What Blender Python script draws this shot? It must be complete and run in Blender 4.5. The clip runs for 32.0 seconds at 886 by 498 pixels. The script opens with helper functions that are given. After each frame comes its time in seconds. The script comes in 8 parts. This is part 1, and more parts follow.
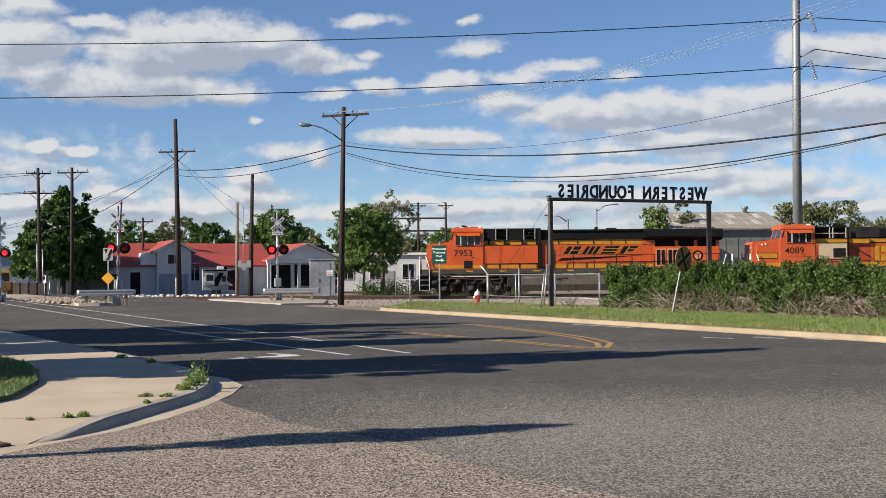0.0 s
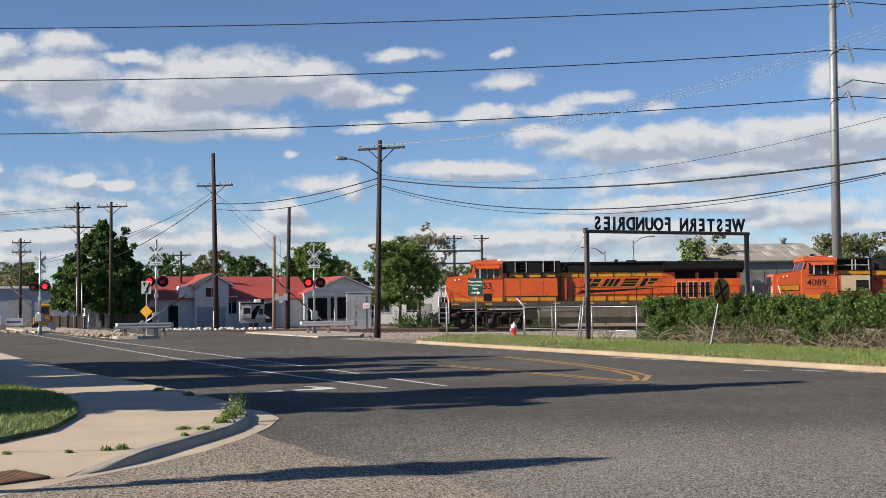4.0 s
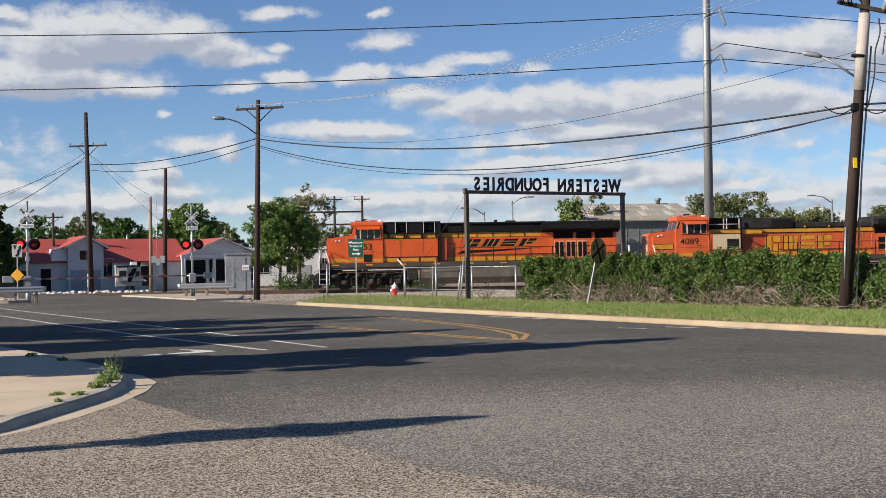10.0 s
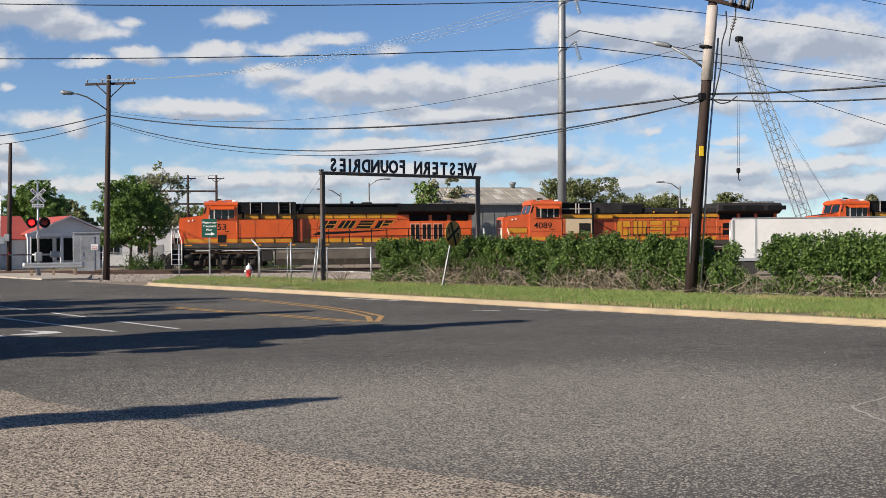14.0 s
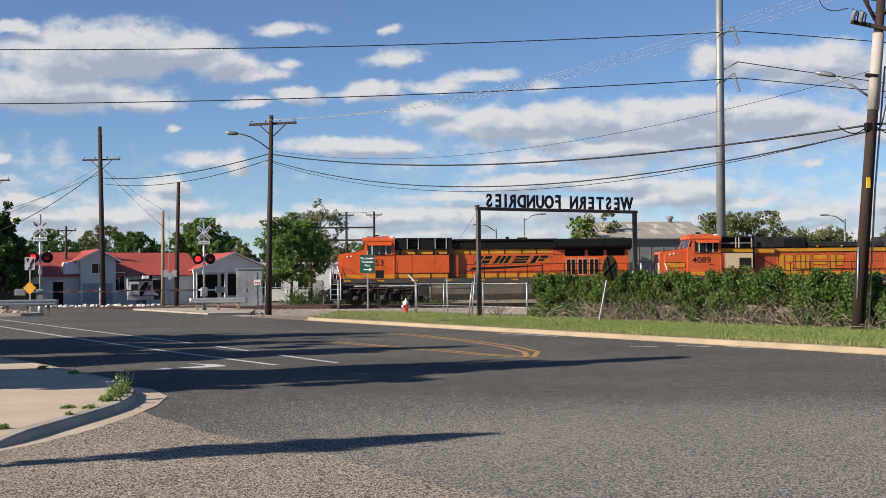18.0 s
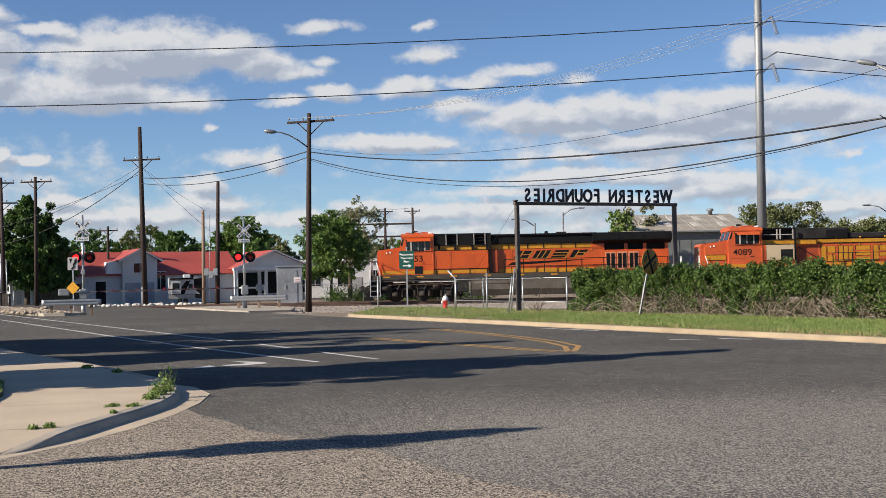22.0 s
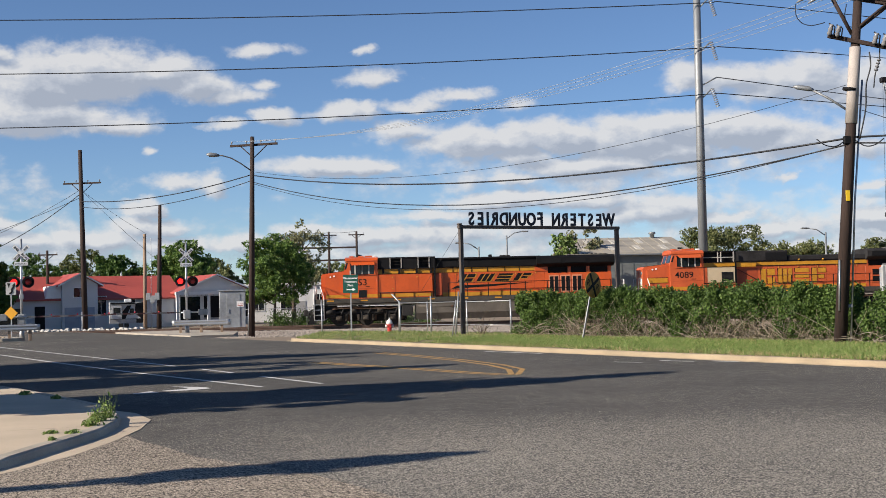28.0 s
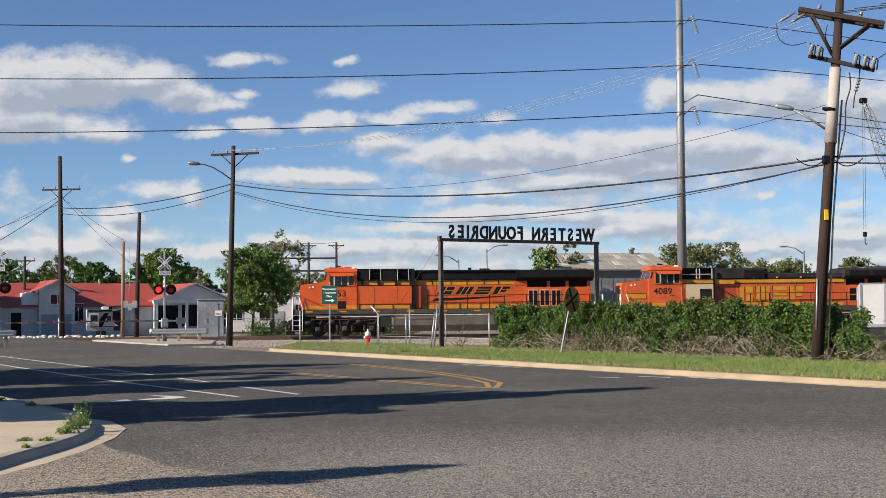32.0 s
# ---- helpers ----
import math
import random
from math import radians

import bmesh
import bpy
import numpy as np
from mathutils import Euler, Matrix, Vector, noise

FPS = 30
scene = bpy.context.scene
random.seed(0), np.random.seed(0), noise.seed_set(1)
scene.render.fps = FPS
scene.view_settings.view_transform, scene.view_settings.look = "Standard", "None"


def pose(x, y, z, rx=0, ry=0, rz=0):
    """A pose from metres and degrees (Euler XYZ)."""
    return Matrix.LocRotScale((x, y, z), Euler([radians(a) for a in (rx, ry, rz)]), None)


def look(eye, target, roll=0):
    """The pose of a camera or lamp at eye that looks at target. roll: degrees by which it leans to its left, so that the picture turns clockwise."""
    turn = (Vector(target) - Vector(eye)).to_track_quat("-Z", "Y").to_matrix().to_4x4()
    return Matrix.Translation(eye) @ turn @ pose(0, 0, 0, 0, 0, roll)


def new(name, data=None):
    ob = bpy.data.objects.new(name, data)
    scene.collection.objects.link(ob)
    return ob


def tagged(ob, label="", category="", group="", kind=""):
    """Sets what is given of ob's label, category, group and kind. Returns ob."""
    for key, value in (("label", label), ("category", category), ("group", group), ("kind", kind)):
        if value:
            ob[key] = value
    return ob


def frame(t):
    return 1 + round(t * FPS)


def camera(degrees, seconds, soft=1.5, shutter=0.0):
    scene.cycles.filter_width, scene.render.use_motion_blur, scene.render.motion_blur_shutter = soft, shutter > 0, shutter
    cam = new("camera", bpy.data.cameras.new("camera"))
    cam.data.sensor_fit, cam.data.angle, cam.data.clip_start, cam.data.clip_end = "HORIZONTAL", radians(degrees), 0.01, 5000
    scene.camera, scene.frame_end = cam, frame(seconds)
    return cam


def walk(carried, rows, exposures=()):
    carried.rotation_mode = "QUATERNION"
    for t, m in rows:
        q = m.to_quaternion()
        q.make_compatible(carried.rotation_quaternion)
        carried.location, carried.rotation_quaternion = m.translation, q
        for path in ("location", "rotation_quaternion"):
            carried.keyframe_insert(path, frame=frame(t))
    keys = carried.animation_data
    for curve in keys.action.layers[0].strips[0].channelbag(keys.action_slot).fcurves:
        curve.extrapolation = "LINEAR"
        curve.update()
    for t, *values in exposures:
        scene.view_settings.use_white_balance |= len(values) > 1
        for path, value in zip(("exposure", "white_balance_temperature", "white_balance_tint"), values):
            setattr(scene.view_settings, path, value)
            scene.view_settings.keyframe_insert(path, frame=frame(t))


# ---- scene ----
cam = camera(38.999, 32.0, soft=0.5)
EYE, SWING = 1.6, 0.164
# seconds, turn to the left, tilt up, roll
PATH = [
    (0, 0.10, 1.11, -0.45), (0.5, 0.96, 1.31, -0.09), (1, 1.75, 1.61, 0.13), (1.5, 2.20, 1.95, 0.10), (2, 2.29, 2.39, -0.05),
    (2.5, 2.12, 2.65, -0.27), (4.5, 1.61, 2.57, -0.54), (5, 1.49, 2.40, -0.53), (5.5, 1.71, 2.21, -0.42), (6, 2.19, 2.00, -0.28),
    (6.5, 2.61, 1.79, -0.18), (7, 2.74, 1.54, -0.12), (7.5, 2.41, 1.26, -0.22), (8, 1.74, 0.99, -0.44), (8.5, 0.98, 0.85, -0.63),
    (9, 0.19, 0.80, -0.81), (9.5, -1.14, 0.82, -0.89), (10, -3.70, 0.75, -0.99), (10.5, -8.19, 0.48, -0.95), (11, -15.30, -0.06, -0.99),
    (11.5, -22.66, -0.72, -1.00), (12, -26.32, -0.94, -1.00), (12.5, -25.20, -0.87, -0.91), (13, -20.15, -0.71, -0.72), (13.5, -14.62, -0.46, -0.54),
    (14, -10.27, -0.16, -0.43), (14.5, -7.47, 0.17, -0.37), (15, -5.89, 0.41, -0.40), (15.5, -4.89, 0.62, -0.48), (17.5, -3.33, 1.48, -0.44),
    (18, -3.18, 1.51, -0.50), (18.5, -2.80, 1.40, -0.64), (19, -2.26, 1.22, -0.84), (19.5, -1.74, 1.11, -1.09), (20, -1.39, 1.08, -1.09),
    (20.5, -1.30, 1.12, -1.08), (21, -1.35, 1.24, -1.16), (21.5, -1.39, 1.33, -1.16), (22, -1.40, 1.33, -1.16), (22.5, -1.33, 1.26, -1.18),
    (23, -1.10, 1.13, -1.18), (23.5, -0.83, 1.03, -1.19), (24, -0.50, 0.96, -1.19), (24.5, -0.22, 0.94, -1.20), (26.5, -0.92, 0.99, -1.42),
    (27, -1.92, 1.33, -1.50), (27.5, -3.10, 1.84, -1.56), (28, -3.98, 2.35, -1.37), (28.5, -4.34, 2.78, -1.08), (29, -4.45, 2.85, -0.88),
    (29.5, -4.53, 2.96, -0.73), (30, -4.84, 3.06, -0.71), (30.5, -5.28, 3.21, -0.59), (31, -5.61, 3.24, -0.47), (31.5, -5.46, 3.08, -0.45),
    (32, -4.91, 2.91, -0.48),
]


def eye_pose(turn, tilt, roll):
    a, b = radians(turn), radians(tilt)
    eye = Vector((-math.sin(a) * SWING, math.cos(a) * SWING, EYE))
    ahead = Vector((-math.sin(a) * math.cos(b), math.cos(a) * math.cos(b), math.sin(b)))
    return look(eye, eye + 100 * ahead, roll)


walk(cam, [(t, eye_pose(a, b, c)) for t, a, b, c in PATH])

# ---- light ----
SUN_EL, SUN_FROM = radians(27), (-0.92, -0.39)
world = bpy.data.worlds.new("sky")
scene.world = world
world.use_nodes = True
wn = world.node_tree.nodes
sky = wn.new("ShaderNodeTexSky")
sky.sky_type, sky.sun_disc = "NISHITA", False
sky.sun_elevation, sky.sun_rotation = SUN_EL, math.atan2(SUN_FROM[0], SUN_FROM[1]) % (2 * math.pi)
sky.altitude, sky.air_density, sky.dust_density, sky.ozone_density = 1800, 1.0, 0.1, 2.2
wn["Background"].inputs["Strength"].default_value = 0.061
tint = wn.new("ShaderNodeMix")
tint.data_type, tint.blend_type = "RGBA", "MULTIPLY"
tint.inputs["Factor"].default_value, tint.inputs["B"].default_value = 1.0, (0.84, 0.955, 1.13, 1)
world.node_tree.links.new(sky.outputs[0], tint.inputs["A"])
world.node_tree.links.new(tint.outputs["Result"], wn["Background"].inputs["Color"])
sun = new("sun", bpy.data.lights.new("sun", "SUN"))
sun.data.energy, sun.data.angle, sun.data.color = 5.0, radians(0.55), (1.0, 0.89, 0.75)
sun.matrix_world = look((0, 0, 50), Vector((0, 0, 50)) - Vector((SUN_FROM[0] * math.cos(SUN_EL), SUN_FROM[1] * math.cos(SUN_EL), math.sin(SUN_EL))))
scene.view_settings.exposure = 0.70

# ---- materials ----


def surf(name, color, rough=0.6, metal=0.0, var=0.18, scale=1.5, fine=25.0, bump=0.15, second=None, island=0.0, coat=0.0, spec=0.5, stretch=(1, 1, 1)):
    """Paint, metal, stone or wood: colour that varies at two scales, with a fine relief."""
    m = bpy.data.materials.new(name)
    m.use_nodes = True
    n, l = m.node_tree.nodes, m.node_tree.links
    p = n["Principled BSDF"]
    tc, mp = n.new("ShaderNodeTexCoord"), n.new("ShaderNodeMapping")
    l.new(tc.outputs["Object"], mp.inputs[0])
    mp.inputs["Scale"].default_value = stretch
    big, small = n.new("ShaderNodeTexNoise"), n.new("ShaderNodeTexNoise")
    big.inputs["Scale"].default_value, big.inputs["Detail"].default_value = scale, 5
    small.inputs["Scale"].default_value, small.inputs["Detail"].default_value = fine, 3
    for t in (big, small):
        l.new(mp.outputs[0], t.inputs["Vector"])
    add = n.new("ShaderNodeMath")
    add.operation = "MULTIPLY_ADD"
    l.new(small.outputs[0], add.inputs[0])
    add.inputs[1].default_value = 0.5
    l.new(big.outputs[0], add.inputs[2])
    last = add
    if island:
        geo, isl = n.new("ShaderNodeNewGeometry"), n.new("ShaderNodeMath")
        isl.operation = "MULTIPLY_ADD"
        l.new(geo.outputs["Random Per Island"], isl.inputs[0])
        isl.inputs[1].default_value = island
        l.new(add.outputs[0], isl.inputs[2])
        last = isl
    ramp = n.new("ShaderNodeValToRGB")
    e = ramp.color_ramp.elements
    lo = [c * (1 - var) for c in color]
    hi = second or [min(1, c * (1 + var)) for c in color]
    e[0].position, e[1].position = 0.5, 1.0 + island * 0.6
    e[0].color, e[1].color = (*lo, 1), (*hi, 1)
    l.new(last.outputs[0], ramp.inputs[0])
    l.new(ramp.outputs[0], p.inputs["Base Color"])
    p.inputs["Roughness"].default_value, p.inputs["Metallic"].default_value = rough, metal
    p.inputs["Coat Weight"].default_value = coat
    p.inputs["Specular IOR Level"].default_value = spec
    if bump:
        b = n.new("ShaderNodeBump")
        b.inputs["Strength"].default_value, b.inputs["Distance"].default_value = bump, 0.02
        l.new(add.outputs[0], b.inputs["Height"])
        l.new(b.outputs[0], p.inputs["Normal"])
    return m


def asphalt(name, color, stone, grain, share, worn=None, relief=0.5, gaps=0.6):
    """Tar with aggregate showing; share: how much of the stone shows."""
    m = bpy.data.materials.new(name)
    m.use_nodes = True
    n, l = m.node_tree.nodes, m.node_tree.links
    p = n["Principled BSDF"]
    tc = n.new("ShaderNodeTexCoord")
    vor, big, mid, speck = n.new("ShaderNodeTexVoronoi"), n.new("ShaderNodeTexNoise"), n.new("ShaderNodeTexNoise"), n.new("ShaderNodeTexNoise")
    vor.inputs["Scale"].default_value = grain
    big.inputs["Scale"].default_value, big.inputs["Detail"].default_value = 0.22, 6
    mid.inputs["Scale"].default_value, mid.inputs["Detail"].default_value = 3.0, 8
    speck.inputs["Scale"].default_value, speck.inputs["Detail"].default_value = grain * 0.7, 2
    for t in (vor, big, mid, speck):
        l.new(tc.outputs["Object"], t.inputs["Vector"])
    sep = n.new("ShaderNodeSeparateColor")
    l.new(vor.outputs["Color"], sep.inputs[0])
    sums = n.new("ShaderNodeMath")
    sums.operation = "MULTIPLY_ADD"
    l.new(big.outputs[0], sums.inputs[0])
    sums.inputs[1].default_value = 0.55
    l.new(sep.outputs[0], sums.inputs[2])
    cover = n.new("ShaderNodeMapRange")
    cover.inputs["From Min"].default_value, cover.inputs["From Max"].default_value = 1.28 - share * 0.9, 1.34 - share * 0.8
    last = sums
    if worn:
        gr, sub, ln = n.new("ShaderNodeVectorMath"), n.new("ShaderNodeVectorMath"), n.new("ShaderNodeMapRange")
        sub.operation, gr.operation = "MULTIPLY_ADD", "LENGTH"
        l.new(tc.outputs["Object"], sub.inputs[0])
        sub.inputs[1].default_value = (1 / worn[2], 1 / worn[3], 0)
        sub.inputs[2].default_value = (-worn[0] / worn[2], -worn[1] / worn[3], 0)
        l.new(sub.outputs[0], gr.inputs[0])
        wob = n.new("ShaderNodeMath")
        wob.operation = "MULTIPLY_ADD"
        l.new(mid.outputs[0], wob.inputs[0])
        wob.inputs[1].default_value = 0.5
        l.new(gr.outputs["Value"], wob.inputs[2])
        ln.inputs["From Min"].default_value, ln.inputs["From Max"].default_value = 1.35, 0.65
        ln.inputs["To Max"].default_value = worn[4]
        l.new(wob.outputs[0], ln.inputs[0])
        ad = n.new("ShaderNodeMath")
        l.new(sums.outputs[0], ad.inputs[0])
        l.new(ln.outputs[0], ad.inputs[1])
        last = ad
    l.new(last.outputs[0], cover.inputs[0])
    tar, st, mix = n.new("ShaderNodeValToRGB"), n.new("ShaderNodeValToRGB"), n.new("ShaderNodeMix")
    mix.data_type = "RGBA"
    tar.color_ramp.elements[0].position, tar.color_ramp.elements[1].position = 0.3, 0.75
    tar.color_ramp.elements[0].color = (*[c * 0.8 for c in color], 1)
    tar.color_ramp.elements[1].color = (*[c * 1.25 for c in color], 1)
    l.new(mid.outputs[0], tar.inputs[0])
    st.color_ramp.elements[0].position, st.color_ramp.elements[1].position = 0.3, 0.75
    st.color_ramp.elements[0].color = (*[c * 0.5 for c in stone], 1)
    st.color_ramp.elements[1].color = (*[min(1, c * 1.5) for c in stone], 1)
    l.new(speck.outputs[0], st.inputs[0])
    l.new(cover.outputs[0], mix.inputs["Factor"])
    l.new(tar.outputs[0], mix.inputs["A"])
    l.new(st.outputs[0], mix.inputs["B"])
    gap, dark = n.new("ShaderNodeMapRange"), n.new("ShaderNodeMix")
    dark.data_type, dark.blend_type = "RGBA", "MULTIPLY"
    dark.inputs["Factor"].default_value = 1.0
    gap.inputs["From Min"].default_value, gap.inputs["From Max"].default_value, gap.inputs["To Min"].default_value, gap.inputs["To Max"].default_value = 0.30, 0.62, 1.05, gaps
    l.new(vor.outputs["Distance"], gap.inputs[0])
    l.new(mix.outputs["Result"], dark.inputs["A"])
    l.new(gap.outputs[0], dark.inputs["B"])
    l.new(dark.outputs["Result"], p.inputs["Base Color"])
    p.inputs["Roughness"].default_value = 0.9
    p.inputs["Specular IOR Level"].default_value = 0.06
    b = n.new("ShaderNodeBump")
    b.invert = True
    b.inputs["Strength"].default_value, b.inputs["Distance"].default_value = relief, 0.012
    l.new(vor.outputs["Distance"], b.inputs["Height"])
    l.new(b.outputs[0], p.inputs["Normal"])
    return m


def leafy(name, color, second, thin=0.24):
    m = bpy.data.materials.new(name)
    m.use_nodes = True
    n, l = m.node_tree.nodes, m.node_tree.links
    p, out = n["Principled BSDF"], n["Material Output"]
    geo, ramp, tr, mix = n.new("ShaderNodeNewGeometry"), n.new("ShaderNodeValToRGB"), n.new("ShaderNodeBsdfTranslucent"), n.new("ShaderNodeMixShader")
    ramp.color_ramp.elements[0].color, ramp.color_ramp.elements[1].color = (*color, 1), (*second, 1)
    l.new(geo.outputs["Random Per Island"], ramp.inputs[0])
    l.new(ramp.outputs[0], p.inputs["Base Color"])
    l.new(ramp.outputs[0], tr.inputs["Color"])
    p.inputs["Roughness"].default_value, p.inputs["Specular IOR Level"].default_value = 0.55, 0.3
    mix.inputs[0].default_value = thin
    l.new(p.outputs[0], mix.inputs[1])
    l.new(tr.outputs[0], mix.inputs[2])
    l.new(mix.outputs[0], out.inputs["Surface"])
    return m


def glow(name, color, strength):
    m = bpy.data.materials.new(name)
    m.use_nodes = True
    p = m.node_tree.nodes["Principled BSDF"]
    p.inputs["Base Color"].default_value = (*color, 1)
    p.inputs["Emission Color"].default_value = (*color, 1)
    p.inputs["Emission Strength"].default_value = strength
    p.inputs["Roughness"].default_value = 0.3
    return m


ROAD = asphalt("road_asphalt", (0.110, 0.106, 0.100), (0.39, 0.36, 0.31), 70, 0.13, worn=(2.9, 12.0, 6.6, 5.7, 0.46), relief=0.35, gaps=0.66)
STREET = asphalt("street_asphalt", (0.092, 0.082, 0.071), (0.50, 0.43, 0.35), 66, 0.80, relief=0.42, gaps=0.55)
CONCRETE = surf("concrete", (0.47, 0.385, 0.285), 0.9, var=0.14, scale=0.8, fine=60, bump=0.12)
KERB = surf("kerb_concrete", (0.345, 0.305, 0.25), 0.9, var=0.22, scale=1.2, fine=40)
VERGE_KERB = surf("tan_kerb_concrete", (0.30, 0.238, 0.160), 0.9, var=0.2, scale=0.9, fine=40)
DIRT = surf("dirt", (0.20, 0.155, 0.11), 0.95, var=0.35, scale=0.25, fine=9, bump=0.4)
GRAVEL = surf("ballast_stone", (0.23, 0.20, 0.175), 0.95, var=0.4, scale=1.2, fine=16, bump=0.8, island=0.5)
MESH_WIRE = surf("fence_wire", (0.13, 0.13, 0.125), 0.6, 0.4, bump=0)
PAINT_W = surf("white_marking", (0.52, 0.515, 0.50), 0.8, var=0.35, scale=3, fine=30)
PAINT_Y = surf("yellow_marking", (0.36, 0.21, 0.06), 0.8, var=0.35, scale=3, fine=30)
CRACK_L = surf("crack_edge", (0.34, 0.32, 0.29), 0.9, fine=50)
CRACK_D = surf("crack_gap", (0.018, 0.017, 0.016), 0.9)
WOOD = surf("pole_wood", (0.029, 0.016, 0.012), 0.85, var=0.4, scale=2, fine=14, bump=0.5, stretch=(6, 6, 0.5))
WOOD_PALE = surf("weathered_wood", (0.24, 0.17, 0.12), 0.9, var=0.3, scale=2, fine=14, bump=0.5, stretch=(6, 6, 0.5))
STEEL = surf("galvanised_steel", (0.42, 0.43, 0.44), 0.45, 0.75, var=0.15, scale=1.0, fine=12, bump=0.05)
STEEL_DK = surf("pole_steel", (0.21, 0.222, 0.235), 0.55, 0.4, var=0.15, scale=0.6, fine=6, bump=0.05)
ALU = surf("cabinet_aluminium", (0.30, 0.315, 0.33), 0.5, 0.45, var=0.30, scale=0.7, fine=4, bump=0.03)
GREY_PAINT = surf("grey_paint", (0.30, 0.305, 0.31), 0.6, var=0.15)
BLACK = surf("black_paint", (0.007, 0.007, 0.008), 0.65, spec=0.2, var=0.3)
WIRE = surf("wire_black", (0.009, 0.010, 0.013), 0.6, bump=0)
WIRE_AL = surf("wire_aluminium", (0.28, 0.29, 0.30), 0.6, 0.2, bump=0)
# boom stripes seen against the light: their shade is put into the colours
BOOM_W = surf("backlit_boom_white", (0.10, 0.10, 0.105), 0.6, var=0.2)
BOOM_R = surf("backlit_boom_red", (0.05, 0.012, 0.012), 0.6, var=0.2)
WHITE = surf("white_paint", (0.72, 0.72, 0.71), 0.6, var=0.1, scale=1)
PORCELAIN = surf("porcelain", (0.20, 0.20, 0.21), 0.25, bump=0)
RUST = surf("rusted_steel", (0.10, 0.055, 0.035), 0.8, 0.3, var=0.4, scale=3, fine=30)
FRAME_BR = surf("dark_bronze_steel", (0.085, 0.07, 0.062), 0.6, 0.2, var=0.3)
RED = surf("red_paint", (0.42, 0.03, 0.025), 0.45, var=0.2)
LETTER = surf("letter_navy", (0.018, 0.018, 0.03), 0.5, var=0.2)
GREEN_SIGN = surf("green_sign", (0.006, 0.065, 0.048), 0.4, var=0.08)
YELLOW_SIGN = surf("yellow_sign", (0.62, 0.30, 0.015), 0.45, var=0.1)
OLD_YELLOW = surf("weathered_yellow_sign", (0.30, 0.16, 0.018), 0.6, var=0.35, scale=4)
BARK = surf("bark", (0.10, 0.075, 0.055), 0.95, var=0.4, scale=3, fine=15, bump=0.8, stretch=(4, 4, 0.7))
LEAF = leafy("leaf_green", (0.048, 0.105, 0.020), (0.165, 0.25, 0.055))
LEAF_DK = leafy("leaf_dark", (0.030, 0.070, 0.014), (0.10, 0.17, 0.036))
LEAF_OLIVE = leafy("leaf_olive", (0.078, 0.101, 0.034), (0.186, 0.194, 0.078))
LEAF_GREY = leafy("leaf_pale", (0.155, 0.171, 0.085), (0.264, 0.248, 0.139))
LEAF_COT = leafy("leaf_cottonwood", (0.050, 0.098, 0.022), (0.25, 0.33, 0.10))
VINE = leafy("leaf_vine", (0.023, 0.054, 0.010), (0.125, 0.198, 0.044))
BLADE = leafy("grass_blade", (0.10, 0.165, 0.036), (0.27, 0.35, 0.11))
BRUSH = leafy("dead_brush", (0.085, 0.070, 0.050), (0.26, 0.215, 0.15))
STRAW = leafy("dry_straw", (0.34, 0.25, 0.13), (0.56, 0.44, 0.25))
TWIG = surf("twig", (0.30, 0.255, 0.20), 0.9, var=0.3)
LAWN = surf("lawn_soil", (0.055, 0.075, 0.025), 0.95, var=0.5, scale=3, fine=40, bump=0.5)
VERGE = surf("verge_soil", (0.16, 0.14, 0.07), 0.95, var=0.45, scale=1.2, fine=25, bump=0.5)
RED_LAMP = glow("red_lamp_lit", (1.0, 0.012, 0.012), 2.2)
BOOM_LAMP = glow("boom_lamp_red", (0.6, 0.01, 0.02), 0.25)
RED_DIM = glow("red_lens", (0.16, 0.006, 0.006), 0.05)
ROOF_RED = surf("red_roof", (0.37, 0.072, 0.055), 0.6, var=0.12, scale=0.5, fine=8, bump=0.05)
WALL_W = surf("white_wall", (0.57, 0.575, 0.58), 0.8, var=0.08, scale=0.6, fine=20, bump=0.1)
WALL_BLUE = surf("blue_wall", (0.27, 0.31, 0.37), 0.8, var=0.12)
GLASS_DK = surf("dark_glass", (0.010, 0.013, 0.016), 0.12, var=0.2, bump=0, spec=0.45)
TIN = surf("tin_roof", (0.36, 0.325, 0.265), 0.55, 0.2, var=0.2, scale=0.3, fine=3, stretch=(0.3, 4, 1), bump=0.05)
TIN_WALL = surf("tin_wall", (0.17, 0.18, 0.175), 0.6, 0.2, var=0.12, scale=0.4, fine=5)
SKYLIGHT = surf("skylight_panel", (0.50, 0.47, 0.41), 0.5, var=0.1)
ORANGE = surf("loco_orange", (0.49, 0.078, 0.012), 0.35, var=0.14, scale=0.8, fine=6, bump=0.04, coat=0.15)
ORANGE_OLD = surf("faded_loco_orange", (0.47, 0.085, 0.022), 0.5, var=0.18, scale=0.7, fine=5, bump=0.04)
CAB_GREY = surf("loco_pale_grey", (0.36, 0.34, 0.32), 0.6, var=0.2)
VENT_FRAME = surf("loco_pale_orange", (0.52, 0.21, 0.12), 0.6, var=0.25)
LOCO_SOOT = surf("loco_soot", (0.022, 0.021, 0.022), 0.8, var=0.4, scale=1.2, fine=8, spec=0.2)
ROOF_MESH = surf("roof_grating", (0.20, 0.18, 0.15), 0.8, var=0.3)
LOCO_YEL = surf("loco_yellow", (0.46, 0.21, 0.015), 0.4, var=0.18, scale=1.0, fine=6, bump=0.04)
LOCO_BLK = surf("loco_black", (0.0045, 0.0045, 0.0055), 0.65, spec=0.2, var=0.4, scale=1.5, fine=8, bump=0.05)
LOCO_GREY = surf("loco_underframe", (0.042, 0.036, 0.029), 0.75, var=0.35, scale=2, fine=12)
